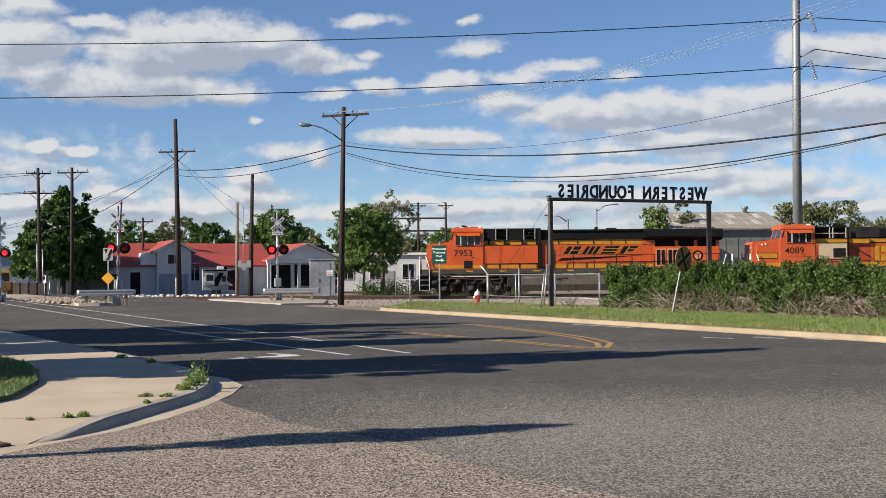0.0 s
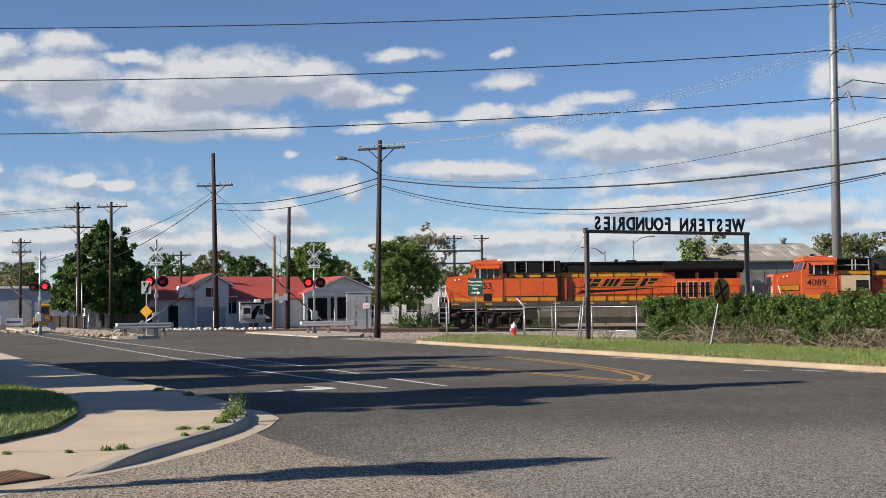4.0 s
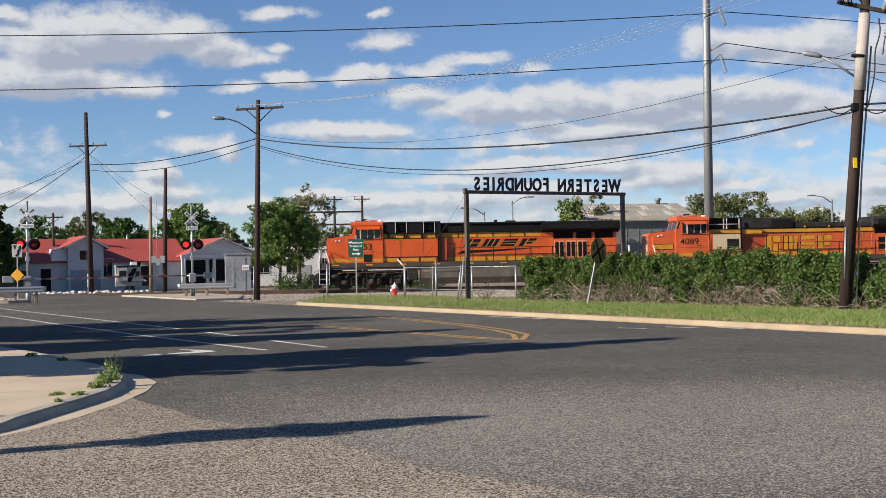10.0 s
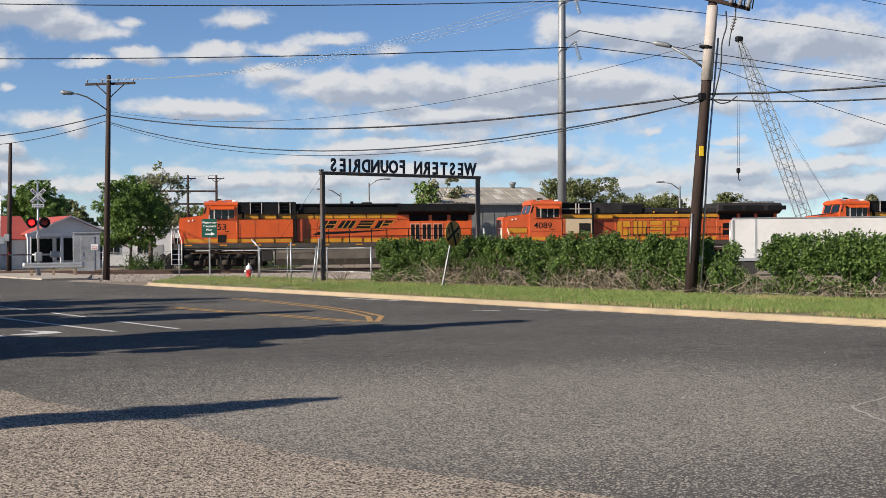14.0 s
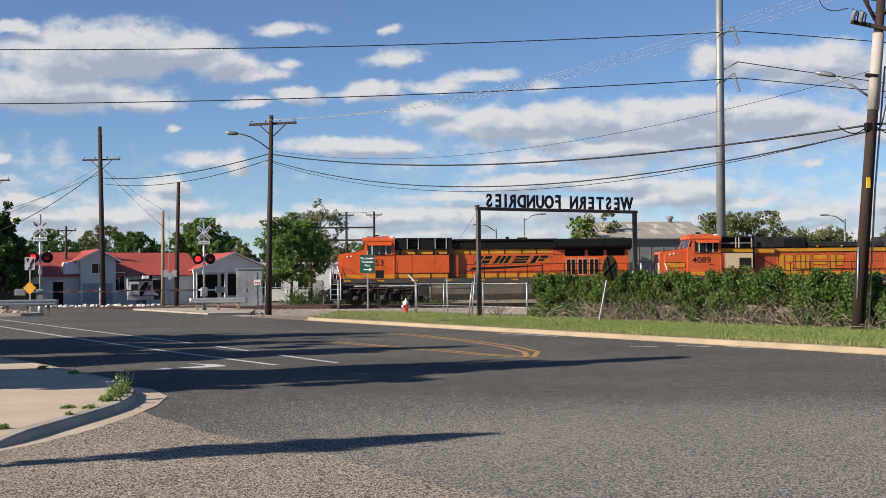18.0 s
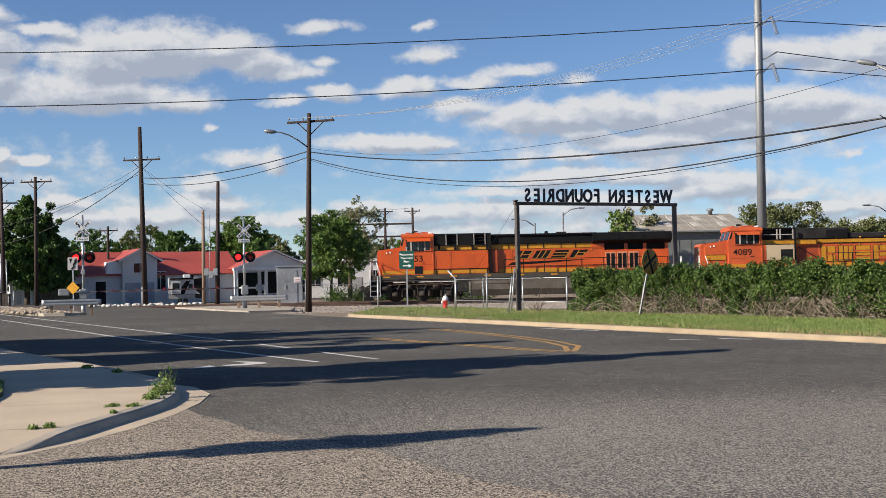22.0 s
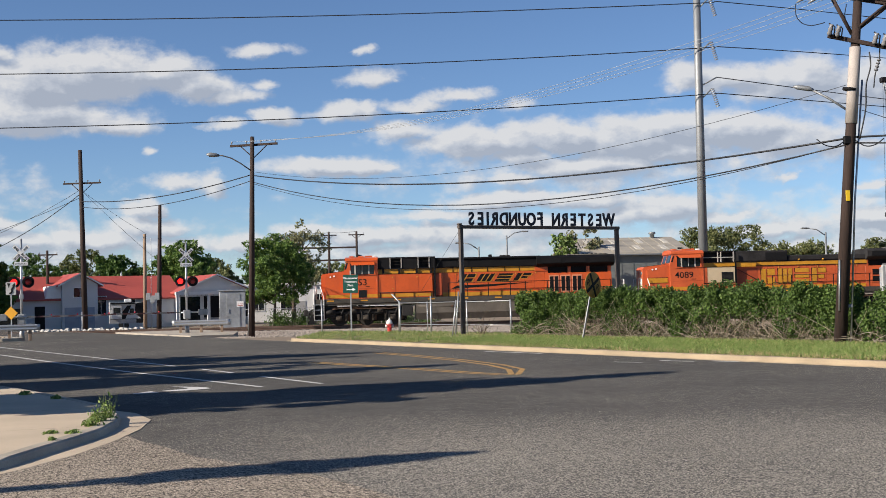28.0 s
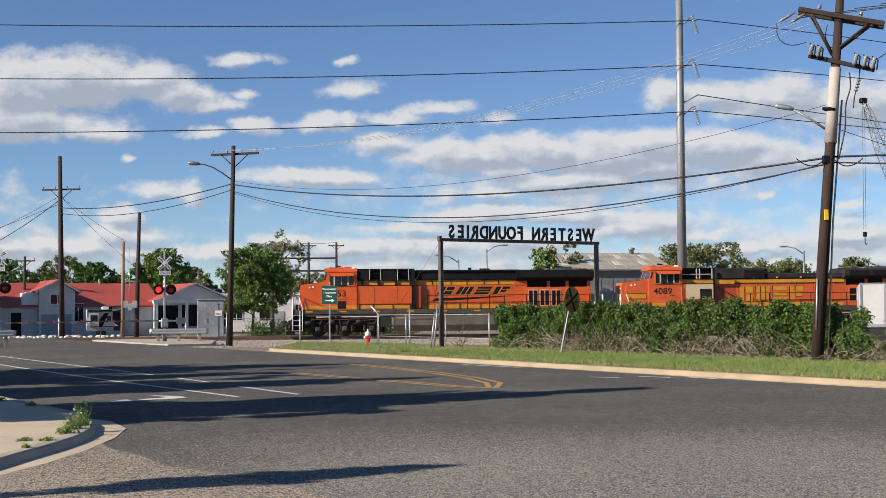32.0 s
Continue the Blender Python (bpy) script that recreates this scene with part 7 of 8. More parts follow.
def red_roof_building():
    h = thing("red_roofed_building", pose(-28.7, 114.6, 0.0, 0, 0, ROAD_TURN), "white workshop with red metal roofs, a gabled front and a carport", "building")
    gable_block(h, -7.2, 13.5, 0.6, 9.0, 2.5, 4.55, "x", 0.3)
    gable_block(h, 2.3, 5.5, -0.05, 6.0, 3.85, 4.75, "y", 0.45)
    gable_block(h, 13.0, 20.4, -0.6, 8.0, 2.95, 4.5, "y", 0.3)
    # sunlit side of the gable, coloured brighter than the shaded front's WALL_W
    part("dormer", Mesh().prism([(0.9, 2.6), (2.3, 2.6), (2.3, 3.85), (1.2, 3.7)], "y", 0.4, 2.5), WHITE, h, "side wall of the gable, in a brighter white for its sunlit side")
    window(h, 3.9, 3.1, 1.15, 0.85, -0.05)
    part("garage_door", Mesh().box(2.5, 5.2, -0.09, -0.055, -0.2, 1.75), WALL_BLUE, h, "blue garage door")
    window(h, 5.95, 1.9, 0.95, 1.6, 0.6)
    window(h, 8.6, 1.9, 1.0, 1.2, 0.6)
    # the bays are dark sheets on the wall, coloured as the shade inside
    part("doorway", Mesh().box(13.1, 15.0, -0.66, -0.604, -0.2, 2.5), GLASS_DK, h, "dark panel for the shade inside the narrow carport bay")
    part("doorway", Mesh().box(15.4, 19.9, -0.66, -0.604, 0.5, 2.55), BLACK, h, "black panel for the shade inside the wide carport bay")
    part("low_wall", Mesh().box(15.4, 19.9, -0.70, -0.604, -0.2, 0.49), GREY_PAINT, h, "grey low wall under the bay")
    for k in range(18):
        part("siding_rib", Mesh().box(13.1 + k * 0.41, 13.14 + k * 0.41, -0.625, -0.602, 2.56, 2.94), GREY_PAINT, h)
    for x in (12.6, 15.65):
        part("porch_post", Mesh().box(x - 0.12, x + 0.12, -1.4, -1.15, -0.3, 2.75), WHITE, h)
    part("porch_beam", Mesh().box(12.4, 19.5, -1.42, -1.1, 2.7, 2.98), WHITE, h)
    part("flue", Mesh().tube([(9.0, 4.8, 4.2), (9.0, 4.8, 5.1)], 0.06, 8), STEEL, h)
    part("flue", Mesh().tube([(11.4, 4.8, 4.4), (11.4, 4.8, 4.9)], 0.09, 8), STEEL, h)
    # the left wing's porch
    part("porch_roof", Mesh().box(-8.8, -6.0, -1.2, 1.0, 1.9, 2.2), WHITE, h)
    for x in (-8.6, -7.6, -6.6, -5.9):
        part("porch_post", Mesh().box(x - 0.09, x + 0.09, -1.15, -0.95, -0.3, 1.95), WHITE, h)
    part("dark_bay", Mesh().box(-5.2, -1.2, 0.55, 0.596, 0.1, 1.75), GLASS_DK, h, "dark glazed bay under the eave")
    # no opening here: a black sheet shows the doorway's inner shade
    part("door", Mesh().box(0.0, 0.9, 0.55, 0.596, -0.2, 1.9), BLACK, h, "black panel for the shade inside a doorway")
    # recreational vehicle parked in front
    v = thing("camper_trailer", pose(-20.6, 114.3, -0.26, 0, 0, 14), "white and dark camper trailer parked before the workshop", "camper trailer")
    v.scale = (0.6, 0.9, 0.9)
    part("body", Mesh().prism([(-2.6, 0.55), (2.3, 0.55), (2.75, 1.1), (2.7, 1.9), (2.3, 2.6), (-2.6, 2.65)], "y", -1.1, 1.1), TRAILER_W, v)
    part("front_cap", Mesh().prism([(1.0, 1.5), (2.3, 0.8), (2.76, 1.1), (2.72, 1.9), (2.32, 2.61), (1.1, 2.5)], "y", -1.12, 1.12), BLACK, v, "black moulded front cap")
    part("skirt", Mesh().box(-2.6, 1.2, -1.12, -1.102, 0.55, 0.95), GREY_PAINT, v, "grey lower skirt")
    part("swoosh", Mesh().prism([(-1.6, 0.96), (-0.4, 0.96), (0.5, 2.3), (-0.1, 2.3)], "y", -1.115, -1.102), BLACK, v, "black painted swoosh")
    part("swoosh", Mesh().prism([(-2.6, 1.9), (-1.6, 1.9), (-1.9, 2.5), (-2.6, 2.5)], "y", -1.115, -1.102), CAR_GREY, v, "grey painted swoosh")
    part("awning", Mesh().box(-2.5, 1.0, -1.3, -1.1, 2.45, 2.6, 0.03), BLACK, v)
    for x in (-1.9, 0.55):
        part("window", Mesh().box(x - 0.3, x + 0.3, -1.125, -1.117, 1.4, 2.0), GLASS_DK, v)
    for x in (-1.0, -0.2):
        part("wheel", Mesh().tube([(x, -1.1, 0.34), (x, -0.85, 0.34)], 0.34, 14), PLASTIC_B, v)
    part("roof_unit", Mesh().box(-0.4, 0.6, -0.4, 0.4, 2.63, 2.95, 0.06), WHITE, v)
    part("slide_out", Mesh().box(-2.3, -0.9, -1.35, -1.13, 1.0, 2.3, 0.03), TRAILER_W, v)
    part("window", Mesh().box(-2.1, -1.1, -1.362, -1.351, 1.5, 2.1), GLASS_DK, v)
    part("lower_panel", Mesh().box(-2.6, 2.2, -1.118, -1.103, 0.56, 1.0), BLACK, v, "black lower panel")


def yard():
    """Fence, boards and a loader in the yard beyond the median."""
    chain_fence("chain_link_fence", [(-43.0 + 2.6 * k, 99.6 + 0.9 * k) for k in range(0, 5)], 1.45, -0.25, "dark chain-link yard fence", pitch=0.3)
    for x, y, w, h, z, lab in ((-39.3, 100.5, 0.75, 0.75, 0.45, "round white"), (-38.0, 101.0, 1.35, 0.62, 0.35, "white")):
        b = thing("banner", pose(x, y, z, 0, 0, 20), lab + " banner with unreadable writing on the yard fence", "banner")
        part("sheet", Mesh().box(-w / 2, w / 2, -0.03, 0.0, 0, h, 0.01), WHITE, b)
        part("writing_bar", Mesh().box(-w * 0.3, w * 0.35, -0.036, -0.031, h * 0.4, h * 0.58), LETTER, b, "dark writing bar")
        part("mark", Mesh().tube([(-w * 0.38, -0.032, h * 0.5), (-w * 0.38, -0.038, h * 0.5)], h * 0.16, 10), LETTER, b, "dark round mark")
    f = thing("board_fence", pose(-34.2, 102.5, -0.26, 0, 0, 19), "weathered brown board fence round the yard", "fence")
    rng = np.random.default_rng(31)
    for k in range(17):
        x = -1.3 + k * 0.165
        part("board", Mesh().box(x, x + 0.15, -0.02, 0.01, 0.0, 1.35 + rng.uniform(-0.06, 0.06)), WOOD_PALE if k % 4 else WOOD, f)
    for z in (0.35, 1.1):
        part("rail", Mesh().box(-1.35, 1.5, 0.012, 0.06, z, z + 0.09), WOOD_PALE, f)
    for k, (x, y, a) in enumerate(((-33.6, 101.2, 28), (-33.0, 101.0, -35), (-32.6, 101.1, 50))):
        p = thing("plank", pose(x, y, -0.2, 0, -a, 10 * k), "loose brown plank leaning in the yard", "plank", "loose planks")
        part("plank", Mesh().box(-0.6, 0.6, -0.08, 0.08, 0.0, 0.05, 0.005), WOOD_PALE, p)
    l = thing("loader", pose(-36.6, 104.0, -0.26, 0, 0, 20), "small yellow loader standing in the yard", "loader")
    part("body", Mesh().box(-0.9, 0.9, -0.5, 0.5, 0.6, 1.3, 0.08), OLD_YELLOW, l)
    part("cab", Mesh().box(-0.4, 0.45, -0.45, 0.45, 1.3, 2.35, 0.06), YELLOW_SIGN, l)
    part("cab_window", Mesh().box(-0.3, 0.35, -0.47, -0.455, 1.45, 2.15), GLASS_DK, l)
    part("arm", Mesh().tube([(-0.6, -0.4, 1.2), (-1.3, -0.4, 0.9), (-1.7, -0.4, 0.4)], 0.04, 6), OLD_YELLOW, l)
    part("bucket", Mesh().prism([(-2.1, 0.1), (-1.6, 0.1), (-1.65, 0.6)], "y", -0.6, 0.6), STEEL_DK, l)
    for x in (-0.6, 0.6):
        for y in (-0.6, 0.4):
            part("wheel", Mesh().tube([(x, y, 0.4), (x, y + 0.22, 0.4)], 0.4, 14), PLASTIC_B, l)
    for k in range(7):
        x = -6.6 + 2.1 * k
        b = thing("shrub", pose(x, 109.5 + 0.3 * (k % 3), -0.3), "dark low shrub behind the railway fence", "shrub", "shrubs behind the fence")
        part("foliage", leaves(np.concatenate([rng.normal(0, 0.55, (1500, 1)), rng.normal(0, 0.4, (1500, 1)), np.abs(rng.normal(0.5, 0.4, (1500, 1)))], 1), 0.1, rng), LEAF_DK, b)


def far_buildings():
    w = thing("white_warehouse", pose(-1.5, 135, -0.3, 0, 0, 4), "long low white warehouse behind the trees", "building")
    part("wall", Mesh().box(-13, 6, 0, 8, 0, 3.9), WALL_W, w)
    part("roof", Mesh().box(-13.3, 6.3, -0.3, 8.3, 3.9, 4.15), WHITE, w)
    for x in (-9, -6, -2.5, 1.5):
        window(w, x, 2.1, 1.2, 1.6, 0)
    part("door", Mesh().box(-5, -4, -0.05, -0.004, 0.05, 2.2), GREY_PAINT, w)
    b = thing("blue_grey_shed", pose(-62, 140, -0.3, 0, 0, 15), "long pale blue-grey industrial building", "building")
    part("wall", Mesh().box(-22, 16, 0, 14, 0, 4.4), surf("pale_blue_siding", (0.30, 0.34, 0.40), 0.7, var=0.08), b)
    part("roof", Mesh().box(-22.4, 16.4, -0.4, 14.4, 4.4, 4.65), WHITE, b)
    for x in (3, 8, 12):
        part("door", Mesh().box(x, x + 2.6, -0.05, -0.004, 0, 3.1), GREY_PAINT, b)
    for x, w, z, h in ((-1.6, 0.9, 2.6, 1.1), (1.2, 0.9, 2.6, 1.1), (14.3, 0.9, 2.6, 1.1)):
        window(b, x, z, w, h, 0)
    # tin shed behind the engines
    s = thing("tin_shed", pose(30.5, 121.0, -0.3, 0, 0, 1.0), "grey metal shed with a low tan roof and skylight strips", "building")
    part("wall", Mesh().prism([(-7.5, 0), (7.5, 0), (7.5, 5.72), (0, 7.42), (-7.5, 5.72)], "x", -10.0, 0.0), TIN_WALL, s)
    for k in range(9):
        part("wall_rib", Mesh().box(-9.8 + k * 1.12, -9.74 + k * 1.12, -7.54, -7.503, 0.0, 5.65), TIN_WALL, s)
    for sg in (-1, 1):
        part("roof", Mesh().prism([(sg * 7.9, 5.70), (0, 7.50), (0, 7.60), (sg * 7.9, 5.80)], "x", -10.4, 0.4), TIN, s)
    for k in range(10):
        part("roof_rib", Mesh().prism([(-7.92, 5.80), (0, 7.605), (0, 7.635), (-7.92, 5.83)], "x", -10.2 + k * 1.05, -10.16 + k * 1.05), TIN, s)
    for k in range(4):
        for y in (-5.2, -2.2):
            x, z = -9.6 + k * 2.5 + (0.9 if y > -3 else 0.0), 7.61 + y * 0.2278
            part("skylight", Mesh().prism([(y - 1.0, z - 0.235), (y + 1.0, z + 0.22), (y + 1.0, z + 0.25), (y - 1.0, z - 0.205)], "x", x, x + 0.55), SKYLIGHT, s, "pale skylight strip")
    part("vent", Mesh().tube([(-1.6, -0.3, 7.4), (-1.6, -0.3, 7.85), (-1.6, -0.3, 7.9), (-1.6, -0.3, 8.1)], [0.22, 0.22, 0.36, 0.3], 10), STEEL_DK, s)
    part("gutter", Mesh().box(-10.4, 0.4, -8.02, -7.9, 5.62, 5.74), STEEL_DK, s)
    # box trailer
    t = thing("box_trailer", pose(25.9, 60.2, 0.0, 0, 0, -21), "white box trailer with rear doors parked behind the hedge", "trailer")
    part("body", Mesh().box(0.0, 8.5, 0.0, 2.5, 0.75, 2.86, 0.05), TRAILER_W, t)
    part("roof_rail", Mesh().box(-0.02, 8.52, -0.03, 0.05, 2.83, 2.90, 0.015), STEEL_DK, t)
    part("floor_rail", Mesh().box(0, 8.5, -0.03, 0.05, 0.7, 0.85), STEEL, t)
    for x in (0.05, 1.15):
        part("corner_post", Mesh().box(x - 0.05, x + 0.05, -0.02, 0.0, 0.86, 2.8), STEEL_DK if x < 1 else STEEL, t)
    part("edge_trim", Mesh().box(8.4, 8.5, -0.02, 0.0, 0.86, 2.82), STEEL, t)
    for a, b in ((0.08, 1.22), (1.28, 2.42)):
        d = part("rear_door", Mesh().box(-0.05, -0.002, a, b, 0.85, 2.75, 0.01), TRAILER_W, t)
        part("lock_bar", Mesh().tube([(-0.08, (a + b) / 2, 0.9), (-0.08, (a + b) / 2, 2.7)], 0.02, 6), STEEL, d)
    for x in (0.9, 2.1):
        for yy in (0.05, 2.15):
            part("wheel", Mesh().tube([(x, yy, 0.5), (x, yy + 0.3, 0.5)], 0.5, 16), PLASTIC_B, t)
    part("landing_leg", Mesh().box(6.2, 6.35, 0.3, 0.45, 0.0, 0.8), STEEL, t)
    # lattice crane
    c = thing("lattice_crane", pose(62.3, 126, -0.3, 0, 0, 0), "grey lattice-boom crane with a hanging hook behind the trains", "crane")
    foot, tip = Vector((1.2, 0, 2.0)), Vector((-6.1, 2.4, 24.2))
    ax = (tip - foot).normalized()
    s1 = ax.cross(Vector((0, 1, 0))).normalized()
    s2 = ax.cross(s1)
    L = (tip - foot).length
    ch, lace = Mesh(), Mesh()
    n = 22
    def corner(k, i):
        f = k / n
        r = 0.62 * min(1.0, 0.3 + f * 6, 0.25 + (1 - f) * 3.2)
        return foot + ax * L * f + s1 * r * (1 if i in (0, 1) else -1) + s2 * r * (1 if i in (0, 3) else -1)
    for i in range(4):
        part("boom_chord", Mesh().tube([corner(k, i) for k in range(n + 1)], 0.055, 5), STEEL_DK, c)
        for k in range(n):
            a, b = (i, (i + 1) % 4) if k % 2 else ((i + 1) % 4, i)
            lace.tube([corner(k, a), corner(k + 1, b)], 0.024, 4, caps=False)
            lace.tube([corner(k, a), corner(k, b)], 0.02, 4, caps=False)
    part("boom_lacing", lace, STEEL_DK, c)
    part("boom_head", Mesh().box(-0.4, 0.35, -0.3, 0.3, -0.35, 0.2, 0.08, Matrix.Translation(tip)), BLACK, c)
    hook = tip + Vector((-0.2, 0, -14.4))
    for d in (-0.12, 0.12):
        part("hoist_rope", Mesh().tube([tip + Vector((d, 0, 0)), hook + Vector((d, 0, 0.5))], 0.018, 4), WIRE, c)
    part("hook_block", Mesh().box(-0.2, 0.2, -0.15, 0.15, -0.25, 0.3, 0.07, Matrix.Translation(hook)), BLACK, c)
    part("hook", Mesh().tube([hook + Vector((0, 0, -0.25)), hook + Vector((0, 0, -0.9)), hook + Vector((0.12, 0, -1.1)), hook + Vector((0.22, 0, -0.9))], 0.05, 6), BLACK, c)
    for k, e in enumerate((Vector((5.0, 0, 3.6)), Vector((5.6, 0.6, 3.4)))):
        part("pendant", Mesh().tube([tip.lerp(foot, 0.16 + k * 0.1), e], 0.018, 4), STEEL_DK, c)
    part("house", Mesh().box(0.5, 5.2, -1.6, 1.6, 1.0, 3.6, 0.15), YELLOW_SIGN, c)
    part("crawler", Mesh().box(-1.5, 4.0, -2.2, -1.4, 0.0, 1.0, 0.3).box(-1.5, 4.0, 1.4, 2.2, 0.0, 1.0, 0.3), BLACK, c)
    # street lamps in the distance
    for x, y, h, r in ((11.6, 118, 6.9, -1), (15.5, 128, 8.4, 1), (42.2, 110, 7.2, -1)):
        l = thing("street_lamp", pose(x, y, -0.3), "grey steel street lamp in the distance", "street lamp", "far street lamps")
        part("pole", Mesh().tube([(0, 0, 0), (0, 0, h)], [0.12, 0.08], 8), STEEL_DK, l)
        part("arm", Mesh().tube([(0, 0, h - 0.3), (r * 0.8, 0, h + 0.25), (r * 1.6, 0, h + 0.4)], 0.05, 6), STEEL_DK, l)
        part("lamp_head", Mesh().box(r * 1.9 - 0.35, r * 1.9 + 0.35, -0.15, 0.15, h + 0.33, h + 0.47, 0.05), STEEL_DK, l)
    # parked cars behind the fence
    for x, y, tn in ((43.5, 53.5, -30), (49.5, 49.0, 150), (54.0, 62.0, -28)):
        car(x, y, tn)


def car(x, y, turn):
    c = thing("parked_car", pose(x, y, -0.06, 0, 0, turn), "dark grey parked car behind the chain-link fence", "car", "parked cars")
    part("body", Mesh().prism([(-2.2, 0.3), (2.2, 0.3), (2.25, 0.75), (1.9, 0.95), (-2.0, 1.0), (-2.25, 0.8)], "y", -0.88, 0.88), CAR_GREY, c)
    part("cabin", Mesh().prism([(-1.6, 0.98), (1.1, 0.96), (0.5, 1.45), (-1.1, 1.47)], "y", -0.76, 0.76), GLASS_DK, c, "dark glazed cabin")
    part("roof", Mesh().box(-1.12, 0.5, -0.74, 0.74, 1.45, 1.5, 0.02), CAR_GREY, c)
    for a in (-1.4, 1.35):
        for yy in (-0.9, 0.7):
            w = part("wheel", Mesh().tube([(a, yy, 0.32), (a, yy + 0.2, 0.32)], 0.32, 16), PLASTIC_B, c)
            part("rim", Mesh().tube([(a, yy - 0.01, 0.32), (a, yy + 0.21, 0.32)], 0.16, 12), STEEL_DK, w)
    for yy in (-0.6, 0.6):
        part("headlamp", Mesh().box(2.2, 2.26, yy - 0.18, yy + 0.18, 0.62, 0.76, 0.01), PORCELAIN, c)

# ---- clouds: a far backdrop, in degrees of turn (to the right) and of height ----


def cloud_field(clouds):
    """A node group: how thick the clouds stand at a place of the sky, in degrees."""
    g = bpy.data.node_groups.new("cloud_field", "ShaderNodeTree")
    g.interface.new_socket("Place", in_out="INPUT", socket_type="NodeSocketVector")
    g.interface.new_socket("Thickness", in_out="OUTPUT", socket_type="NodeSocketFloat")
    g.interface.new_socket("Core", in_out="OUTPUT", socket_type="NodeSocketFloat")
    n, l = g.nodes, g.links
    gi, go = n.new("NodeGroupInput"), n.new("NodeGroupOutput")
    here = gi.outputs[0]

    def op(kind, a, b=None, c=None, vector=False):
        o = n.new("ShaderNodeVectorMath" if vector else "ShaderNodeMath")
        o.operation = kind
        for i, q in enumerate((a, b, c)):
            if isinstance(q, (int, float, tuple)):
                o.inputs[i].default_value = q
            elif q is not None:
                l.new(q, o.inputs[i])
        return o.outputs["Value"] if vector and kind == "LENGTH" else o.outputs[0]

    def fbm(scale, detail, shift, rough, stretch=(1.0, 1.45, 1.0)):
        t = n.new("ShaderNodeTexNoise")
        t.inputs["Scale"].default_value, t.inputs["Detail"].default_value, t.inputs["Roughness"].default_value = scale, detail, rough
        l.new(op("MULTIPLY_ADD", here, stretch, (shift, shift * 0.7, shift), True), t.inputs["Vector"])
        return t.outputs

    warp = op("SUBTRACT", fbm(0.42, 5, 3.0, 0.6)["Color"], (0.5, 0.5, 0.5), None, True)
    bent = op("MULTIPLY_ADD", warp, (2.2, 1.15, 0.0), here, True)
    total = None
    for a, b, wa, wb, s in clouds:
        d = op("MULTIPLY_ADD", bent, (1 / wa, 1 / wb, 0.0), (-a / wa, -b / wb, 0.0), True)
        # flat below, domed above
        d = op("MAXIMUM", d, op("MULTIPLY", d, (-1.0, -1.25, 1.0), None, True), None, True)
        q = op("MULTIPLY", op("SUBTRACT", 1.06, op("LENGTH", d, vector=True)), s)
        total = q if total is None else op("SMOOTH_MAX", total, q, 0.10)
    total = op("MAXIMUM", total, -1.0)
    puff = op("SUBTRACT", fbm(0.75, 10, 11.0, 0.56)["Fac"], 0.5)
    vor = n.new("ShaderNodeTexVoronoi")
    vor.feature, vor.normalize = "SMOOTH_F1", True
    vor.inputs["Scale"].default_value, vor.inputs["Detail"].default_value, vor.inputs["Roughness"].default_value, vor.inputs["Smoothness"].default_value = 0.95, 3.0, 0.55, 0.5
    l.new(op("MULTIPLY_ADD", bent, (0.8, 1.5, 1.0), (5.0, 9.0, 0.0), True), vor.inputs["Vector"])
    billow = op("SUBTRACT", 0.33, vor.outputs["Distance"])
    dens = op("MULTIPLY_ADD", puff, 1.5, op("MULTIPLY_ADD", billow, 0.85, op("MULTIPLY_ADD", total, 1.2, 0.02)))
    l.new(dens, go.inputs[0])
    l.new(total, go.inputs[1])
    return g


